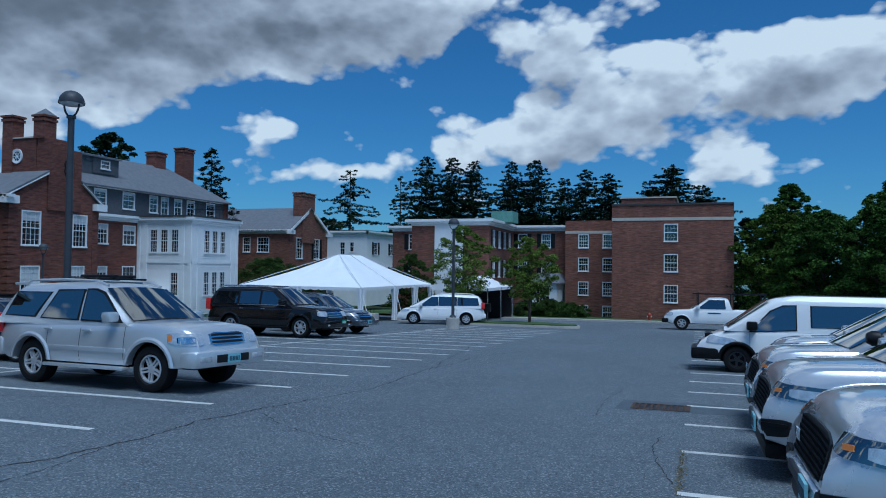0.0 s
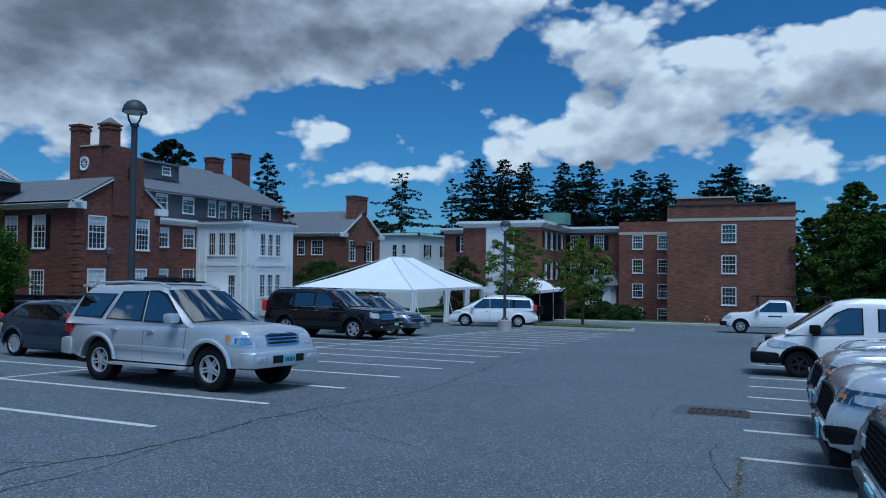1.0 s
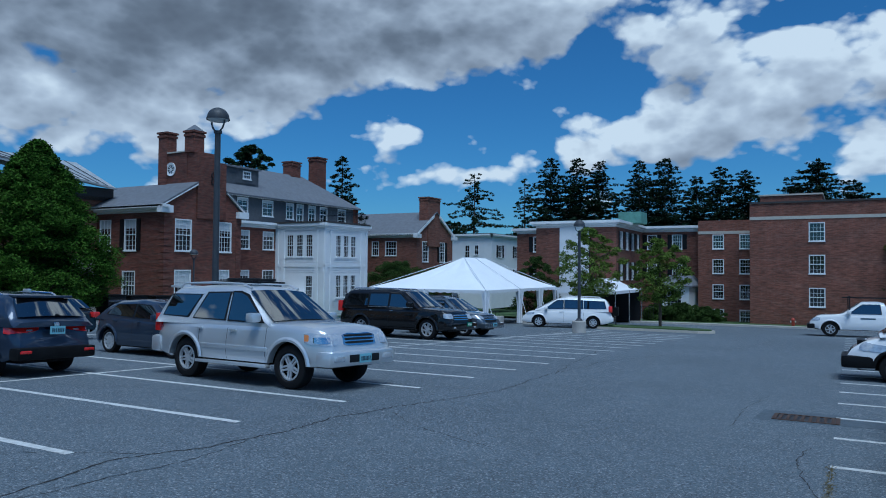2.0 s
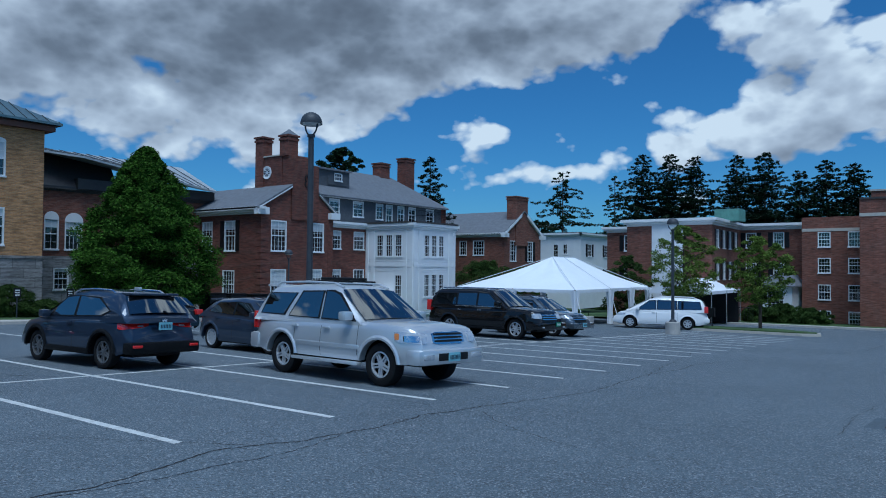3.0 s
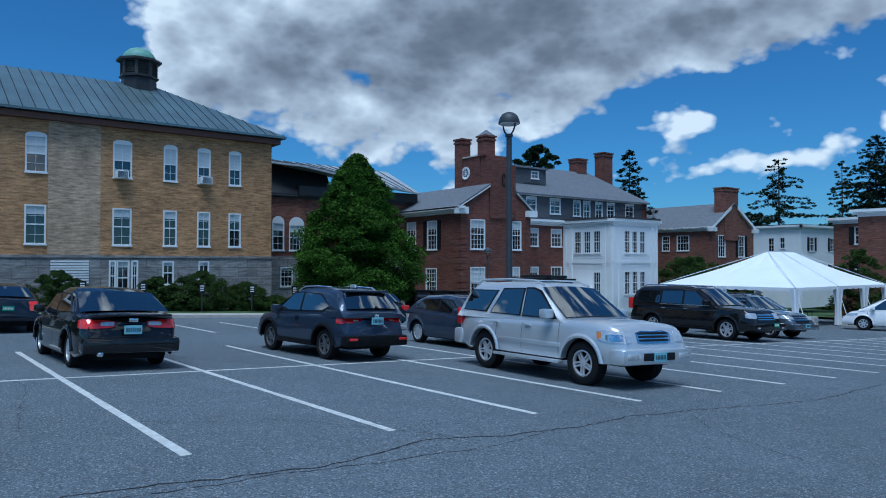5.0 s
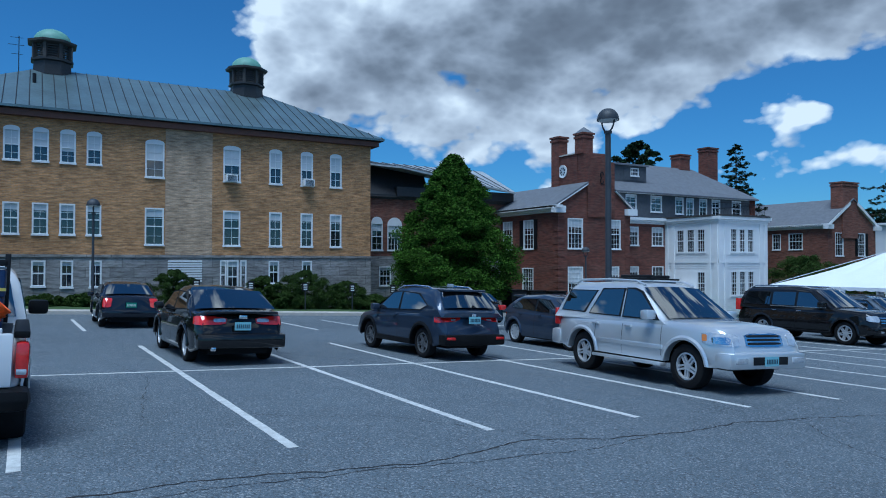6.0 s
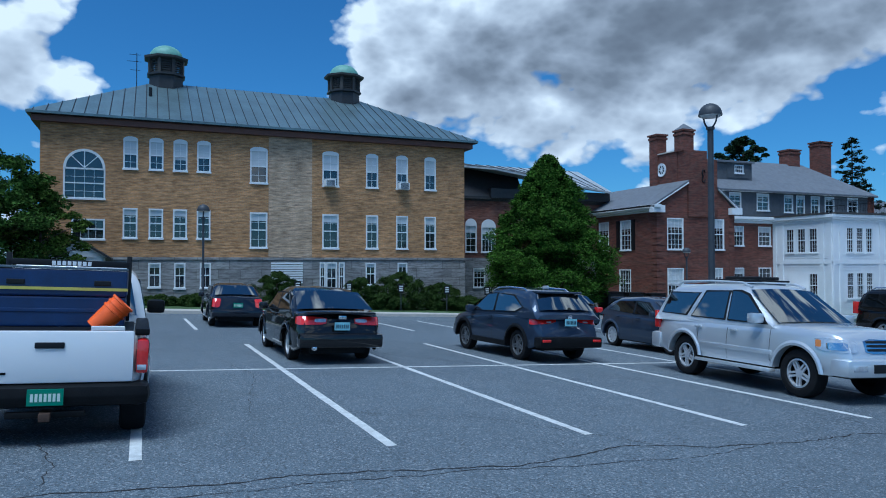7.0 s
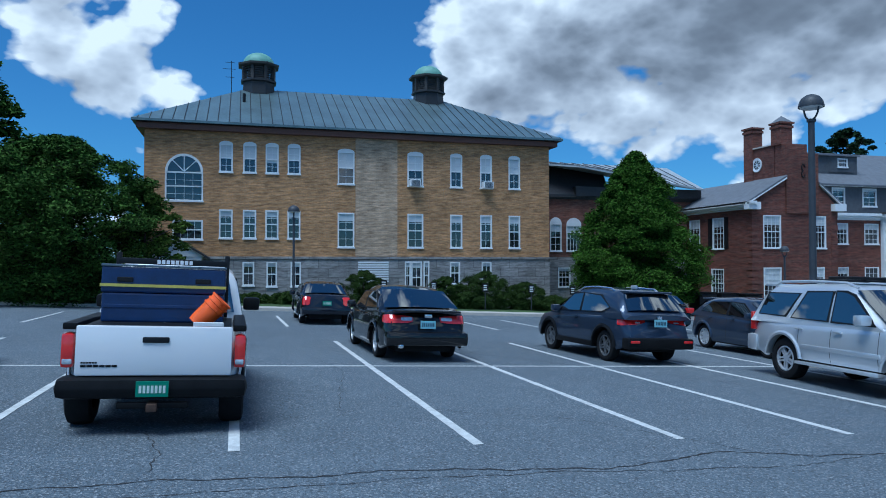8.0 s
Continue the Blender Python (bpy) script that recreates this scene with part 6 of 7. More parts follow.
# row of silver patrol SUVs
for i, (yy, xx) in enumerate(((5.5, 3.10), (8.3, 3.0), (11.0, 3.1), (13.8, 3.55))):
    c = Car("patrol_suv", "silver patrol SUV with black mesh grille, nose to the aisle", "police_silver", ground_pose(xx, yy, 180, 1.0), -2.55, 2.42, 1.98, 3.02, 0.385,
            [(-2.55, 1.0), (-2.3, 1.12), (0.9, 1.10), (1.2, 1.13), (1.9, 1.10), (2.22, 1.04), (2.36, 0.97), (2.42, 0.84)],
            [(-2.45, 1.1), (-2.1, 1.62), (-1.7, 1.72), (-0.3, 1.77), (0.25, 1.70), (1.35, 1.10)], 1.1, 0.28, 0.34, group="patrol cars", clad="plastic")
    c.wheels("dark_alloy", 5, 0.25, 0.62).glass([[(-2.1, 1.2), (-0.95, 1.18), (-0.95, 1.58), (-1.85, 1.55)], [(-0.85, 1.18), (-0.1, 1.16), (-0.1, 1.62), (-0.85, 1.60)], [(0.0, 1.16), (0.95, 1.14), (0.30, 1.56), (0.0, 1.60)]])
    c.screen("windscreen", (1.28, 1.14), (0.34, 1.66))
    c.patch("grille", "black", 0, -0.62, 0.62, 0.60, 0.90, mirror=False)
    gr = [o for o in c.ob.children if o.name.startswith("grille")][0]
    g = bmesh.new()
    for r in range(7):
        for k in range(22):
            lathe(g, [(0.026, 0.0), (0.020, 0.008), (0.016, 0.0)], 6, m=mesh_spot(c, -0.55 + k * 0.052 + (r % 2) * 0.026, 0.635 + r * 0.038))
    part("mesh", g, "plastic", gr)
    c.bit("badge", "chrome", 2.43, 2.445, -0.1, 0.1, 0.78, 0.86, 0.015)
    c.patch("headlight", "car_glass", 42, -1.02, -0.42, 0.84, 0.96, 0.76, 0.92).patch("lamp_lens", "lamp_clear", 42, -0.80, -0.50, 0.83, 0.91, 0.79, 0.89, lift=0.022)
    c.patch("indicator", "amber", 42, -0.93, -0.86, 0.865, 0.90, lift=0.022, label="amber side lens")
    c.bit("front_bumper", "police_silver", 2.1, 2.44, -0.78, 0.78, 0.44, 0.58, 0.06).bit("lower_lip", "plastic", 1.95, 2.40, -0.80, 0.80, 0.22, 0.38, 0.06)
    c.patch("fog_recess", "black", 28, -0.56, -0.22, 0.44, 0.60, 0.46, 0.62).patch("fog_bar", "plastic", 28, -0.54, -0.24, 0.54, 0.58, lift=0.03)
    c.bit("air_intake", "black", 2.42, 2.452, -0.5, 0.5, 0.47, 0.55, 0.02).plate(2.462, 0.52, "plate_blue", 0.42)
    c.mirrors(0.95, 1.24, "police_silver").seams((-0.05, 1.05), 0.45, 1.06).handles((-0.85, 0.15), 0.98, "police_silver")
    bm = bmesh.new()
    lathe(bm, [(0.0, 0.10), (0.06, 0.09), (0.095, 0.03), (0.09, -0.05), (0.05, -0.09), (0.0, -0.10)], 16, m=pose(1.05, 1.02, 1.30, 0, 90, 0))
    part("spotlight", bm, "black", c.ob, "round black spotlight by the screen", smooth=True)
    c.patch("fender_mark", "teal", 90, -1.22, -1.12, 0.90, 0.97, lift=0.006)

# white pickup with a blue box in its bed
t0 = ground_pose(-10.2, -1.15, 180.6, 1.0)
c = Car("pickup_truck", "white pickup with black rear bumper and red tail lamps", "white_car", t0, -2.2, 2.75, 1.84, 3.24, 0.37,
        [(-2.2, 1.04), (-0.3, 1.06), (1.0, 1.08), (1.3, 1.1), (2.3, 1.0), (2.75, 0.78)],
        [(-0.35, 1.08), (-0.2, 1.72), (0.1, 1.78), (0.7, 1.76), (1.55, 1.08)], 1.08, 0.20, 0.42, inset=0.015)
c.wheels("dark_alloy", 6, 0.26, 0.58).glass([[(-0.05, 1.16), (1.1, 1.14), (0.62, 1.58), (-0.02, 1.60)]]).screen("windscreen", (1.48, 1.12), (0.78, 1.66)).screen("rear_window", (-0.33, 1.16), (-0.22, 1.60))
c.bit("bed_floor", "plastic", -2.12, -0.42, -0.74, 0.74, 1.06, 1.09, 0.005).bit("bed_rail", "plastic", -2.2, -0.3, 0.76, 0.90, 1.06, 1.13, 0.02, True)
c.bit("tailgate", "white_car", -2.28, -2.18, -0.76, 0.76, 0.60, 1.11, 0.025).bit("gate_handle", "black", -2.297, -2.27, -0.13, 0.13, 0.94, 1.0, 0.012)
c.bit("tail_lamp", "lamp_red", -2.24, -2.04, 0.775, 0.905, 0.67, 1.03, 0.05, True).bit("lamp_lens", "lamp_clear", -2.246, -2.2, 0.79, 0.885, 0.71, 0.77, 0.02, True)
c.bit("rear_bumper", "plastic", -2.38, -1.95, -0.93, 0.93, 0.37, 0.59, 0.10).bit("tow_hitch", "rust", -2.46, -2.2, -0.05, 0.05, 0.26, 0.34, 0.01).bit("hitch_bar", "plastic", -2.36, -2.28, -0.34, 0.34, 0.28, 0.34, 0.01)
c.plate(-2.43, 0.49, "plate_green").mirrors(1.05, 1.22, "plastic", 1.2)
TRUCK = c.ob
c.bit("rack_bar", "black", -0.50, -0.44, -0.66, 0.66, 1.755, 1.83, 0.01).bit("rack_post", "black", -0.50, -0.44, 0.62, 0.68, 1.1, 1.90, 0.01, True)
for k in range(6):
    c.bit("name_mark", "plastic", -2.286, -2.279, 0.70 - k * 0.058 - 0.050, 0.70 - k * 0.058, 0.690, 0.713, 0.001)
    c.bit("maker_mark", "plastic", -2.286, -2.279, 0.70 - k * 0.026 - 0.020, 0.70 - k * 0.026, 0.728, 0.743, 0.001)


crate = thing("storage_box", "large blue lidded storage box strapped in the truck bed", "storage box", t0 @ Matrix.Translation((-1.0, 0.02, 1.09)))
bm = bmesh.new()
box(bm, -0.42, 0.42, -0.66, 0.66, 0.0, 0.33, 0.02)
box(bm, -0.428, -0.41, -0.64, 0.64, 0.16, 0.20, 0.006)
part("box", bm, "bed_blue", crate)
bm = bmesh.new()
box(bm, -0.43, 0.43, -0.67, 0.67, 0.335, 0.625, 0.02)
part("lid", bm, "bed_blue", crate)
bm = bmesh.new()
box(bm, -0.438, 0.42, -0.675, 0.675, 0.627, 0.655, 0.008)
part("lid_edge", bm, "steel_grey", crate, "pale metal edge along the lid")
for y in (-0.42, 0.42):
    bm = bmesh.new()
    box(bm, -0.45, -0.43, y - 0.085, y + 0.085, 0.455, 0.51, 0.008)
    part("latch", bm, "black", crate)
bm = bmesh.new()
box(bm, -0.447, -0.434, -0.68, 0.68, 0.40, 0.432)
part("strap", bm, "yellow", crate, "yellow ratchet strap")
pail = thing("bucket", "stacked orange plastic buckets tipped over in the truck bed", "bucket", t0 @ pose(-1.72, -0.36, 1.10, 44, 0, 0) @ Matrix.Scale(0.86, 4))
for k in range(3):
    bm = bmesh.new()
    lathe(bm, [(0.0, 0.0), (0.125, 0.0), (0.14, 0.28), (0.155, 0.285), (0.155, 0.31), (0.143, 0.31), (0.13, 0.05), (0.0, 0.04)], 24, m=Matrix.Translation((0, 0, k * 0.07)))
    part("bucket_shell", bm, "orange", pail, smooth=True)
bm = bmesh.new()
box(bm, -0.02, 0.02, -0.16, 0.16, 0.0, 0.05, 0.008)
tagged(part("plank", bm, "white", None), "short white board lying in the truck bed", "board").matrix_basis = t0 @ pose(-1.98, -0.50, 1.09)
# silver car at the edge of the far row
c = Car("estate_car", "silver estate car parked beyond the pickup", "silver", ground_pose(-12.2, -5.45, 180, 1.0), -2.3, 2.3, 1.82, 2.7, 0.34,
        [(-2.3, 0.95), (-2.1, 1.02), (0.8, 0.98), (1.9, 0.85), (2.3, 0.64)], [(-2.2, 1.0), (-1.9, 1.42), (-1.5, 1.52), (0.3, 1.5), (1.3, 0.98)], 1.0, 0.30, 0.28)
c.wheels("alloy", 5).glass([[(-1.9, 1.08), (-0.3, 1.06), (-0.3, 1.42), (-1.6, 1.40)], [(-0.2, 1.06), (0.8, 1.03), (0.3, 1.4), (-0.2, 1.42)]]).bit("tail_lamp", "lamp_red", -2.32, -2.1, 0.66, 0.88, 0.8, 1.05, 0.04, True)
# dark car and bins by the far kerb
c = Car("saloon_car", "dark car parked at the kerb by the tree", "black_car", ground_pose(-24.6, 14.6, 180, 1.0), -2.2, 2.2, 1.78, 2.65, 0.32,
        [(-2.2, 0.85), (-2.0, 0.98), (0.8, 0.92), (1.9, 0.8), (2.2, 0.6)], [(-1.9, 0.98), (-1.4, 1.35), (-0.5, 1.44), (0.3, 1.38), (1.25, 0.92)], 0.94, 0.30, 0.24)
c.wheels("alloy", 5, 0.2).glass([[(-1.3, 1.03), (-0.25, 0.98), (-0.25, 1.32), (-0.85, 1.31)]]).screen("rear_window", (-1.85, 1.04), (-1.42, 1.32)).bit("tail_lamp", "lamp_red", -2.22, -2.0, 0.6, 0.85, 0.75, 0.95, 0.04, True)


# ---- tent, canopy, lamp posts ----
tent = thing("marquee", "large white hip-roofed marquee with draped leg covers", "tent", base_at(-24, 46))
ti = tent.matrix_basis.inverted()
TX0, TX1, TY0, TY1, TZ = -28.2, -19.4, 39.4, 51.5, 0.40
ra, rb = Vector((-23.4, 44.0, 2.5)), Vector((-23.4, 47.4, 2.5))
cn = [Vector((TX0, TY0, TZ)), Vector((TX1, TY0, TZ)), Vector((TX1, TY1, TZ)), Vector((TX0, TY1, TZ))]


def sag_panel(a, b, c, d, n=10):
    """A canvas panel from eave a-b up to d-c, slightly slack."""
    bm = bmesh.new()
    g = []
    for i in range(n + 1):
        row = []
        for j in range(n + 1):
            u, v = i / n, j / n
            p = a.lerp(b, u).lerp(d.lerp(c, u), v)
            p.z -= 0.16 * math.sin(math.pi * v) * (0.6 + 0.4 * math.cos(u * 2 * math.pi * 3))
            row.append(bm.verts.new(p))
        g.append(row)
    for i in range(n):
        for j in range(n):
            bm.faces.new((g[i][j], g[i + 1][j], g[i + 1][j + 1], g[i][j + 1]))
    bmesh.ops.remove_doubles(bm, verts=bm.verts, dist=0.001)
    return bm


for a, b, c, d in ((cn[0], cn[1], ra, ra), (cn[1], cn[2], rb, ra), (cn[2], cn[3], rb, rb), (cn[3], cn[0], ra, rb)):
    part("roof_panel", sag_panel(a, b, c, d), "canvas", tent, m=ti, smooth=True)
for a, b in zip(cn, cn[1:] + cn[:1]):
    bm = bmesh.new()
    n = 60
    top = [bm.verts.new(a.lerp(b, i / n)) for i in range(n + 1)]
    low = [bm.verts.new(a.lerp(b, i / n) - Vector((0, 0, 0.16 + 0.06 * abs(math.sin(i * math.pi / 4))))) for i in range(n + 1)]
    for i in range(n):
        bm.faces.new((top[i], top[i + 1], low[i + 1], low[i]))
    part("valance", bm, "canvas", tent, "scalloped white valance", m=ti)
for s, e in ((ra, cn[0]), (ra, cn[1]), (rb, cn[2]), (ra, rb), (ra.lerp(rb, 0.5), Vector((TX1, 44.6, TZ)))):
    bm = bmesh.new()
    tube(bm, s + Vector((0, 0, 0.02)), e + Vector((0, 0, 0.02)), 0.02, seg=5)
    part("seam_strap", bm, "seam", tent, m=ti)
LEGS = [(TX0, TY0), (-23.8, TY0), (TX1, TY0), (TX1, 44.6), (TX1, 48.2), (TX1, TY1), (TX0, TY1), (TX0, 45.0)]
for x, y in LEGS:
    z0 = gz(x, y)
    bm = bmesh.new()
    tube(bm, (x, y, z0), (x, y, TZ), 0.035, seg=8)
    part("leg", bm, "chrome", tent, m=ti)
    bm = bmesh.new()
    prof = []
    for k in range(9):
        f = k / 8
        prof.append((0.14 + 0.26 * max(0, f - 0.45) ** 1.2 + 0.10 * max(0, 0.35 - f), z0 + 0.05 + f * (TZ - z0 - 0.1)))
    lathe(bm, prof, 18, m=Matrix.Translation((x, y, 0)))
    for v in bm.verts:
        a = math.atan2(v.co.y - y, v.co.x - x)
        v.co.x += 0.045 * math.cos(a) * math.sin(a * 7)
        v.co.y += 0.045 * math.sin(a) * math.sin(a * 7)
    part("leg_drape", bm, "canvas", tent, "gathered white fabric round a leg", m=ti, smooth=True)
    for dx, dy in ((0.9, -0.9),):
        bm = bmesh.new()
        tube(bm, (x, y, TZ - 0.1), (x + dx, y + dy * 0.6, gz(x + dx, y + dy * 0.6)), 0.02, seg=5)
        part("guy_strap", bm, "canvas", tent, m=ti)
for x, y in ((-18.6, 39.2), (-18.6, 44.4), (-17.9, 44.8), (-18.5, 48.0)):
    bm = bmesh.new()
    box(bm, -0.38, 0.38, -0.38, 0.38, 0.0, 0.62, 0.03)
    tagged(part("ballast_block", bm, "concrete", None), "grey concrete ballast block at the tent leg", "concrete block").matrix_basis = ground_pose(x, y, 8)
for x, y in ((-24.5, 44), (-22.5, 46), (-24.8, 47.5), (-22, 42.5)):
    tb = thing("folding_table", "folding table standing under the marquee", "table", ground_pose(x, y, 0))
    bm = bmesh.new()
    box(bm, -0.9, 0.9, -0.38, 0.38, 0.70, 0.74, 0.01)
    part("tabletop", bm, "black", tb)
    for sx in (-0.75, 0.75):
        for sy in (-0.3, 0.3):
            bm = bmesh.new()
            tube(bm, (sx, sy, 0), (sx, sy, 0.70), 0.02, seg=6)
            part("leg", bm, "black", tb)

can = thing("canopy", "small white gabled canopy tent with open front", "tent", base_at(-16.6, 52))
ci = can.matrix_basis.inverted()
for sgn in (-1, 1):
    a, b = Vector((-16.6 + sgn * 2.2, 50.0, 0.22)), Vector((-16.6 + sgn * 2.2, 57.5, 0.22))
    part("roof_panel", sag_panel(a, b, Vector((-16.6, 57.5, 1.05)), Vector((-16.6, 50.0, 1.05)), 6), "canvas", can, m=ci, smooth=True)
    bm = bmesh.new()
    box(bm, a.x - 0.01, a.x + 0.01, 50.0, 57.5, 0.0, 0.22)
    part("valance", bm, "canvas", can, m=ci)
    for y in (50.0, 53.7, 57.4):
        bm = bmesh.new()
        tube(bm, (a.x, y, gz(a.x, y)), (a.x, y, 0.2), 0.04, seg=8)
        part("leg", bm, "chrome", can, m=ci)
bm = bmesh.new()
extrude_poly(bm, [(-18.8, 50, 0.0), (-14.4, 50, 0.0), (-14.4, 50, 0.22), (-16.6, 50, 1.03), (-18.8, 50, 0.22)], (0, 0.02, 0))
part("gable_panel", bm, "canvas", can, m=ci)
bm = bmesh.new()
box(bm, -18.7, -14.5, 57.3, 57.4, -2.4, 0.1)
part("rear_curtain", bm, "black", can, "black rear curtain", m=ci)


def lamp_post(x, y, h, label, base=0.0, dome=0.27):
    p = thing("lamp_post", label, "street lamp", base_at(x, y), "car park lamps")
    bm = bmesh.new()
    tube(bm, (0, 0, 0), (0, 0, h - 0.62), 0.085 if h > 5 else 0.06, 0.07 if h > 5 else 0.05, 14)
    part("pole", bm, "pole", p, smooth=True)
    bm = bmesh.new()
    tube(bm, (0, 0, h - 0.64), (0, 0, h - 0.58), 0.10, 0.10, 14)
    part("collar", bm, "pole", p)
    for s in (-1, 1):
        bm = bmesh.new()
        pts = [(s * dome * 0.82 * math.sin(math.pi / 2 * k / 6), h - 0.30 - 0.30 * math.cos(math.pi / 2 * k / 6)) for k in range(7)]
        for a, b in zip(pts, pts[1:]):
            tube(bm, (a[0], 0, a[1]), (b[0], 0, b[1]), 0.022, seg=6)
        part("bracket", bm, "pole", p, smooth=True)
    bm = bmesh.new()
    lathe(bm, [(dome * math.cos(math.pi / 2 * k / 8), h - 0.27 + dome * 0.98 * math.sin(math.pi / 2 * k / 8)) for k in range(9)], 24)
    lathe(bm, [(dome * 1.03, h - 0.31), (dome * 1.03, h - 0.26), (dome, h - 0.26)], 24)
    part("dome", bm, "pole", p, "dark domed hood", smooth=True)
    bm = bmesh.new()
    lathe(bm, [(dome * 0.95, h - 0.30), (dome * 0.8, h - 0.34), (0.0, h - 0.36)], 24)
    part("lens", bm, "frost", p, smooth=True)
    if base:
        bm = bmesh.new()
        lathe(bm, [(0.0, base), (0.34, base), (0.36, base - 0.04), (0.36, -0.1)], 20)
        part("concrete_foot", bm, "concrete", p, "round concrete foot")
        bm = bmesh.new()
        tube(bm, (0, 0, base), (0, 0, base + 0.12), 0.2, 0.12, 14)
        part("base_cover", bm, "pole", p)
    return p


lamp_post(-13.45, 12.35, 6.25, "tall dark lamp post with domed hood behind the parked cars", 0.7)
lamp_post(-12.18, 35.69, 5.85, "tall dark lamp post on a round concrete foot", 0.62, 0.29)
lamp_post(-34.0, 29.6, 4.25, "short dark lamp post on the lawn by the brick wing", 0, 0.25)
lamp_post(-33.9, 2.05, 4.85, "dark lamp post at the kerb before the brick hall", 0, 0.27)


# ---- trees and shrubs ----
def leaf_mesh(name, centres, spread, per, size, material, parent, flat=0.6, droop=0.0):
    """Clumps of small leaves round the centres, as one mesh."""
    rng = np.random.default_rng(len(centres) * 7 + per)
    c = np.repeat(np.array(centres), per, axis=0)
    s = np.repeat(np.array(spread), per)[:, None]
    d = rng.normal(size=c.shape)
    d /= np.linalg.norm(d, axis=1)[:, None]
    p = c + d * s * rng.uniform(0.35, 1.0, (len(c), 1)) * np.array([1, 1, flat])
    p[:, 2] -= droop * np.linalg.norm((p - c)[:, :2], axis=1)
    u = rng.normal(size=c.shape)
    u[:, 2] *= 0.55
    u /= np.linalg.norm(u, axis=1)[:, None]
    v = np.cross(u, rng.normal(size=c.shape))
    v /= np.linalg.norm(v, axis=1)[:, None]
    L = size * rng.uniform(0.6, 1.3, (len(c), 1))
    q = np.stack((p - u * L, p + v * L * 0.42, p + u * L, p - v * L * 0.42), axis=1).reshape(-1, 3)
    n = len(c)
    me = bpy.data.meshes.new(name)
    me.vertices.add(4 * n)
    me.vertices.foreach_set("co", q.ravel())
    me.loops.add(4 * n)
    me.loops.foreach_set("vertex_index", np.arange(4 * n))
    me.polygons.add(n)
    me.polygons.foreach_set("loop_start", np.arange(0, 4 * n, 4))
    me.update(calc_edges=True)
    me.validate()
    me.materials.append(material)
    return place(name, me, parent)


def broadleaf(x, y, h, r, clear, kind, label, clumps=70, per=190, size=0.13, shape="egg", seed=1, category="tree", name="tree"):
    rng = random.Random(seed)
    t = thing(name, label, category, base_at(x, y))
    bm = bmesh.new()
    tr = max(0.05, h * 0.018)
    lean = Vector((rng.uniform(-0.03, 0.03) * h, rng.uniform(-0.03, 0.03) * h, 0))
    pts = [Vector((0, 0, -0.1)), Vector((0, 0, 0.15)), lean * 0.4 + Vector((0, 0, h * 0.35)), lean + Vector((0, 0, h * 0.85))]
    for a, b, r0, r1 in zip(pts, pts[1:], (tr * 1.6, tr, tr * 0.8), (tr, tr * 0.8, tr * 0.2)):
        tube(bm, a, b, r0, r1, 9)
    centres, spread = [], []
    for k in range(clumps):
        f = (k + rng.random()) / clumps
        z = clear + f * (h - clear)
        if shape == "cone":
            rad = r * min(1, 0.72 + f * 1.6) * max(0.02, 1 - f ** 1.6) ** 0.85
        elif shape == "round":
            rad = r * math.sqrt(max(0.03, 1 - (2 * f - 0.9) ** 2))
        else:
            rad = r * (math.sin(math.pi * min(1, f * 0.86 + 0.12)) ** 0.7)
        a = k * 2.39996 + rng.uniform(-0.5, 0.5)
        inner = k % 3 == 0
        d = rad * (rng.uniform(0.15, 0.6) if inner else rng.uniform(0.72, 1.04) + 0.12 * math.sin(a * 3 + z * 1.7))
        c = Vector((d * math.cos(a), d * math.sin(a), z)) + lean * f
        centres.append(c)
        wide = 0.16 if category == "shrub" else (0.03 if shape == "cone" else 0.06)
        spread.append(max(0.10, r * (rng.uniform(0.26, 0.38) if inner else rng.uniform(0.12, 0.26) + wide) * (1 - 0.5 * f)))
        if k % 4 == 0:
            s = lean * f * 0.6 + Vector((0, 0, max(clear * 0.8, z - d * 0.5)))
            tube(bm, s, c, tr * 0.35, tr * 0.07, 5, caps=False)
    part("trunk", bm, "bark", t, smooth=True)
    leaf_mesh("crown", [tuple(c) for c in centres], spread, per, size, LEAF[kind], t, 0.52, 0.22)
    return t


def conifer(x, y, h, r, label, kind="spruce", seed=1, clear=0.12, gaps=0.0, per=26, size=0.28, base_z=None):
    rng = random.Random(seed)
    t = thing("conifer", label, "tree", Matrix.Translation((x, y, gz(x, y) if base_z is None else base_z)))
    bm = bmesh.new()
    tube(bm, (0, 0, 0), (0, 0, h * 0.97), h * 0.013, 0.03, 7)
    centres, spread = [], []
    z = h * clear
    while z < h * 0.985:
        f = z / h
        n = rng.randint(3, 6)
        a0 = rng.random() * 6.28
        for k in range(n):
            if rng.random() < gaps:
                continue
            a = a0 + 6.28 * k / n + rng.uniform(-0.5, 0.5)
            L = max(0.15, r * min(1.0, 1.9 * (1 - f) ** 0.8) * rng.choice((0.55, 0.75, 0.9, 1.0, 1.18)) * rng.uniform(0.85, 1.1))
            rise = rng.uniform(-0.30, 0.12)
            tip = Vector((L * math.cos(a), L * math.sin(a), z + L * rise))
            tube(bm, (0, 0, z), tip, 0.035, 0.01, 4, caps=False)
            m = max(1, int(L / 0.5))
            for j in range(1, m + 1):
                g = j / m
                centres.append(Vector((0, 0, z)).lerp(tip, g) + Vector((rng.uniform(-0.2, 0.2), rng.uniform(-0.2, 0.2), rng.uniform(-0.15, 0.1))))
                spread.append(0.42 * (1.2 - 0.5 * g))
        z += h * 0.010 + rng.uniform(0.05, 0.22)
    part("trunk", bm, "bark", t)
    leaf_mesh("crown", [tuple(c) for c in centres], spread, per, size, LEAF[kind], t, 0.5, 0.12)
    return t


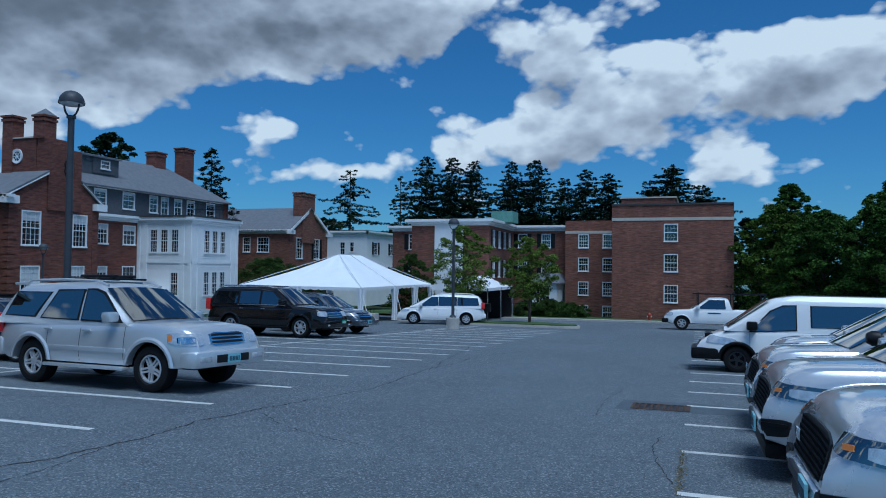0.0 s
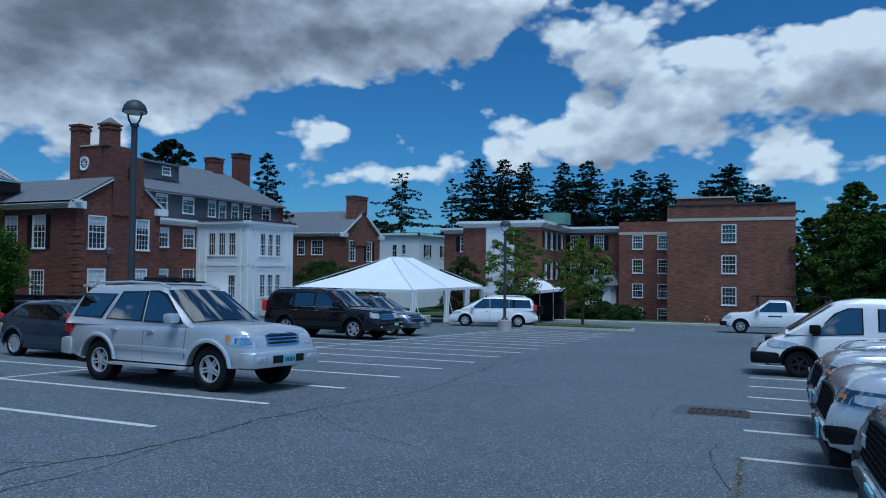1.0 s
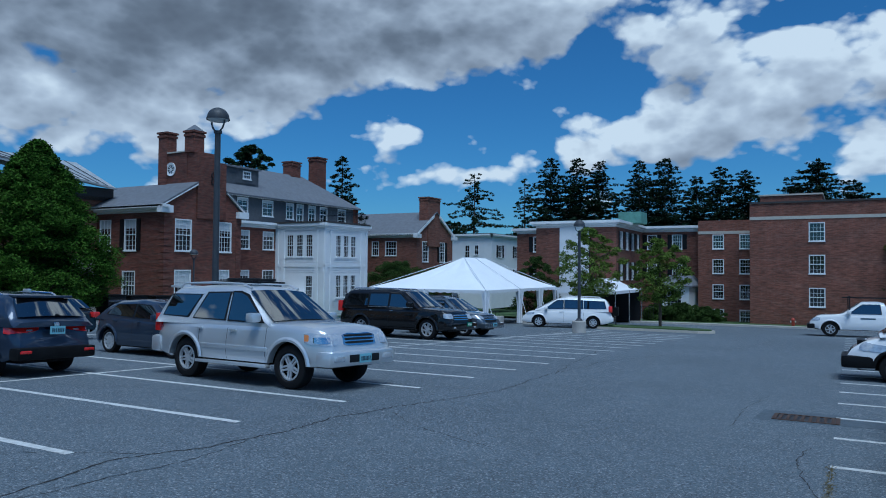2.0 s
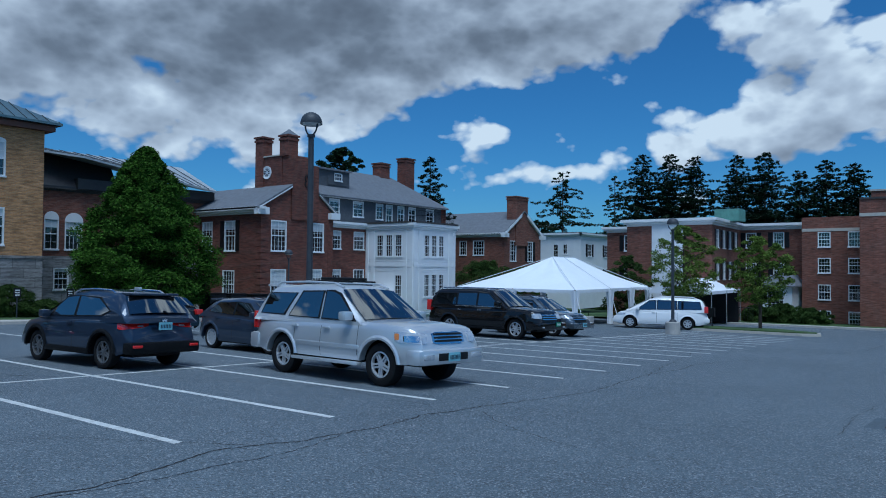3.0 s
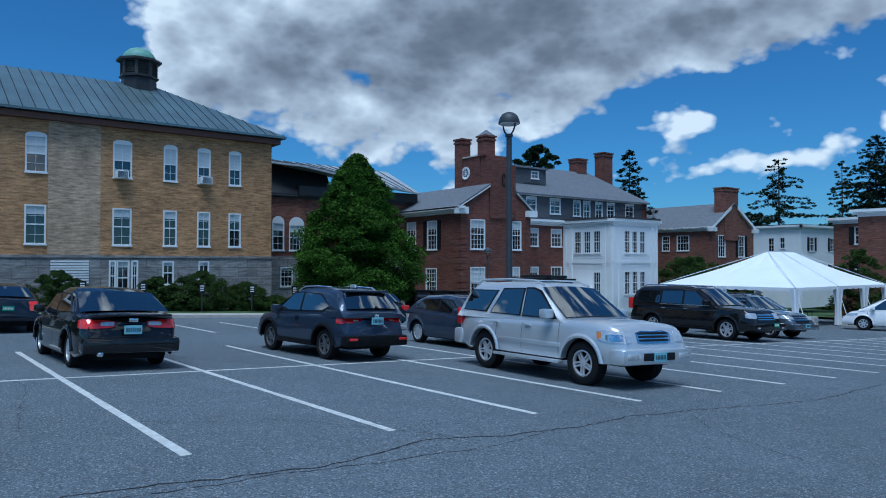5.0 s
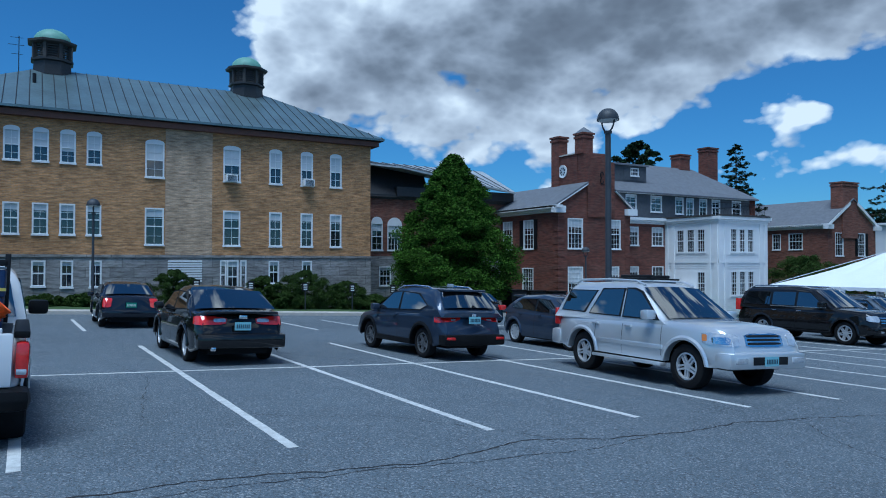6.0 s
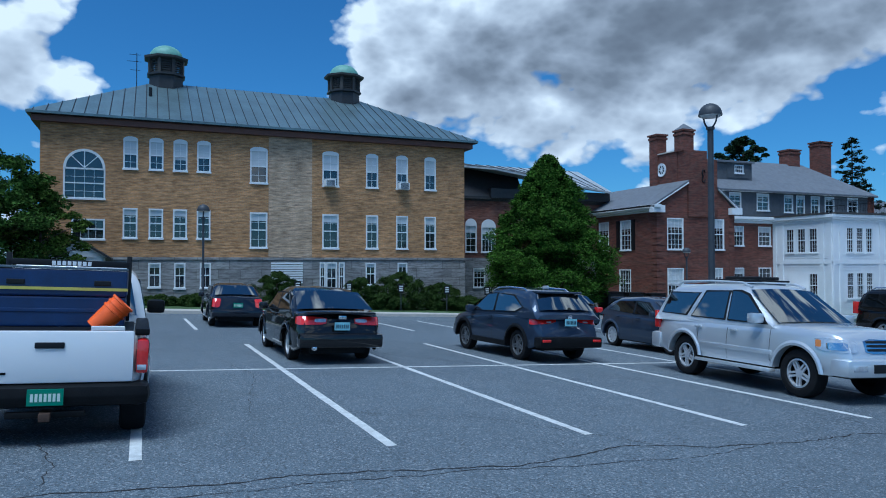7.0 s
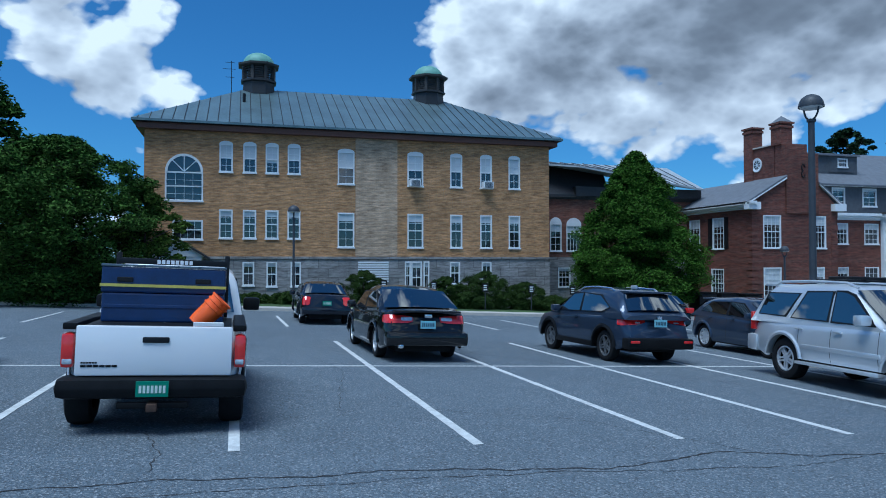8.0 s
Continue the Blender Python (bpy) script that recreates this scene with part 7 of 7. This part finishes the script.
broadleaf(-35.2, 20.8, 9.0, 3.65, 0.9, "maple", "dense green conical maple on the lawn", 420, 560, 0.068, "cone", 3)
broadleaf(-34.0, -8.0, 7.1, 4.2, 0.2, "wood", "broad dark green tree by the kerb", 330, 460, 0.08, "round", 5)
broadleaf(-35.5, -12.5, 11.0, 4.0, 0.6, "wood", "tall dark tree behind the kerb trees", 130, 200, 0.15, "egg", 6)
broadleaf(-33.6, -4.3, 5.2, 2.0, 0.1, "edge", "yellow-green bushy tree beside the porch", 80, 300, 0.075, "round", 7)
broadleaf(-14.4, 44.3, 6.3, 2.0, 2.0, "street", "thin young street tree with yellow-green leaves", 110, 170, 0.07, "egg", 8)
broadleaf(-10.2, 45.2, 5.6, 1.8, 1.8, "street", "thin young street tree on the traffic island", 110, 170, 0.07, "egg", 9)
for i, (x, y, h, r) in enumerate(((5.6, 62.5, 9.4, 3.2), (9.0, 60.0, 8.6, 3.4), (12.5, 58.0, 9.6, 3.4), (16.5, 55.0, 8.6, 3.6), (20.0, 50.0, 8.6, 3.8), (7.4, 66.0, 11.6, 3.0), (14.0, 63.0, 11.2, 3.6), (24.5, 46.0, 8.6, 4.0), (29.0, 41.0, 8.4, 4.4), (19.5, 58.0, 10.8, 3.0))):
    broadleaf(x, y, h, r, 0.1, "wood" if i % 3 else "edge", "tall leafy tree at the wood's edge", 190, 330, 0.10, "egg" if i % 2 else "round", 20 + i)
for i, (x, y, top, r) in enumerate(((-46.0, 59.3, 13.6, 2.6), (-43.4, 84.5, 15.0, 3.4), (-38.5, 90.0, 14.5, 2.4), (-36.0, 93.3, 17.6, 3.0), (-32.7, 94.5, 17.7, 2.9), (-29.8, 95.4, 17.2, 3.0), (-24.7, 97.0, 16.9, 3.1), (-21.4, 97.6, 17.0, 3.2), (-17.5, 98.5, 14.6, 3.0), (-14.6, 99.0, 15.6, 3.4), (-11.6, 99.3, 15.2, 3.2), (-3.3, 96.0, 15.6, 4.6), (-6.0, 97.0, 13.2, 3.4), (0.5, 97.0, 13.0, 3.6))):
    b = gz(x, y)
    conifer(x, y, top - b, r * (1.0 if i in (0, 2) else 1.7), "tall dark conifer rising behind the roofs", "spruce" if i not in (1, 2) else "pine", 40 + i, 0.12, 0.62 if i in (1, 2) else (0.4 if i == 0 else 0.0), 26, 0.15)
for i, (x, y, top, r) in enumerate(((-49.3, 49.6, 13.3, 2.9), (-52.0, 52.0, 13.6, 2.8))):
    broadleaf(x, y, top - gz(x, y), r, 10.5, "pine", "dark spreading pine above the slate roof", 40, 170, 0.15, "round", 60 + i)
for i in range(16):
    x = -62 + i * 6.2
    broadleaf(x + random.uniform(-1.5, 1.5), 104 + random.uniform(-3, 3), random.uniform(11, 14.5), 4.6, 0.2, "spruce" if i % 3 else "wood", "dark tree in the wood behind the buildings", 60, 110, 0.30, "egg", 80 + i)
for i, (x, y, h, r) in enumerate(((-37.4, 5.9, 1.9, 1.25), (-37.2, 10.3, 1.75, 1.1), (-37.3, 12.6, 2.1, 1.5), (-37.0, 14.8, 1.6, 1.2), (-36.6, 11.4, 1.0, 1.0), (-37.0, 2.0, 0.7, 0.9), (-37.2, 3.5, 0.65, 0.9), (-37.2, 0.3, 0.6, 0.8), (-36.7, 16.4, 0.9, 1.2))):
    broadleaf(x, y, h, r, 0.05, "shrub", "dense dark green shrub at the foot of the hall", 80, 420, 0.042, "round", 110 + i, "shrub", "shrub")
for i, (x, y, h, r) in enumerate(((-36.2, 38.4, 2.2, 1.3), (-34.5, 51.5, 4.6, 2.6), (-35.5, 55.0, 4.8, 2.8), (-34.0, 58.2, 4.4, 2.4), (-12.3, 62.3, 1.6, 1.6), (-10.4, 62.0, 1.3, 1.5), (-14.2, 62.0, 1.5, 1.3), (-22.5, 55.5, 5.2, 1.8))):
    broadleaf(x, y, h, r, 0.05, "shrub", "rounded dark shrub in front of the building", 90, 330, 0.065, "round", 130 + i, "shrub", "shrub")

# ---- small things ----
hyd = thing("fire_hydrant", "small red fire hydrant on the grass with a marker rod", "hydrant", base_at(-3.6, 58.6))
bm = bmesh.new()
lathe(bm, [(0.16, 0.0), (0.16, 0.06), (0.11, 0.08), (0.11, 0.5), (0.15, 0.52), (0.13, 0.62), (0.05, 0.70), (0.0, 0.71)], 14)
part("barrel", bm, "hydrant", hyd, smooth=True)
bm = bmesh.new()
tube(bm, (-0.2, 0, 0.42), (0.2, 0, 0.42), 0.06)
part("nozzle", bm, "stone", hyd)
bm = bmesh.new()
tube(bm, (0.12, 0, 0.3), (0.12, 0, 2.2), 0.012, seg=5)
part("marker_rod", bm, "pole", hyd)
bm = bmesh.new()
box(bm, -0.25, 0.25, -0.15, 0.15, 0, 0.75, 0.02)
tagged(part("utility_box", bm, "stone", None), "beige utility box by the brick wall", "utility box").matrix_basis = base_at(-1.0, 59.2)
bn = thing("litter_bin", "dark post-mounted litter bin on the island", "bin", base_at(-12.9, 44.9))
bm = bmesh.new()
box(bm, -0.17, 0.17, -0.14, 0.14, 0.75, 1.3, 0.03)
part("container", bm, "black", bn)
bm = bmesh.new()
tube(bm, (0, 0, 0), (0, 0, 0.76), 0.04)
part("post", bm, "black", bn)
for y in (6.6, 9.2, 12.0, 14.6, 17.0):
    sg = thing("parking_sign", "small dark parking sign on a thin post before the shrubs", "sign", base_at(-35.4, y), "kerbside signs")
    bm = bmesh.new()
    tube(bm, (0, 0, 0), (0, 0, 1.45), 0.025, seg=6)
    part("post", bm, "pole", sg)
    bm = bmesh.new()
    box(bm, 0.0, 0.02, -0.16, 0.16, 1.05, 1.5)
    bd = part("sign_board", bm, "black", sg)
    for k in range(3):
        bm = bmesh.new()
        box(bm, 0.021, 0.024, -0.1, 0.1, 1.14 + k * 0.11, 1.19 + k * 0.11)
        part("bar", bm, "white", bd)
for y in (24.6, 26.0, 27.6):
    wb = thing("wheelie_bin", "black lidded waste bin by the brick wing", "bin", base_at(-34.6, y))
    bm = bmesh.new()
    box(bm, -0.5, 0.5, -0.55, 0.55, 0.1, 1.35, 0.05)
    part("container", bm, "black", wb)
    bm = bmesh.new()
    box(bm, -0.54, 0.54, -0.58, 0.58, 1.36, 1.44, 0.03)
    part("lid", bm, "plastic", wb)
rl = thing("handrail", "dark metal handrail along the entrance ramp", "railing", base_at(-15.5, 58.5))
for k in range(14):
    bm = bmesh.new()
    tube(bm, (-16.2 + k * 0.2, 57.9, -2.1), (-16.2 + k * 0.2, 57.9, -1.2), 0.014, seg=5)
    part("baluster", bm, "black", rl, m=rl.matrix_basis.inverted())
bm = bmesh.new()
tube(bm, (-16.2, 57.9, -1.2), (-13.6, 57.9, -1.2), 0.03, seg=6)
part("rail", bm, "black", rl, m=rl.matrix_basis.inverted())
for k in range(8):
    bm = bmesh.new()
    box(bm, -0.508, -0.502, 0.20 - k * 0.055 - 0.04, 0.20 - k * 0.055, 1.765, 1.815)
    part("name_bar", bm, "white", TRUCK)
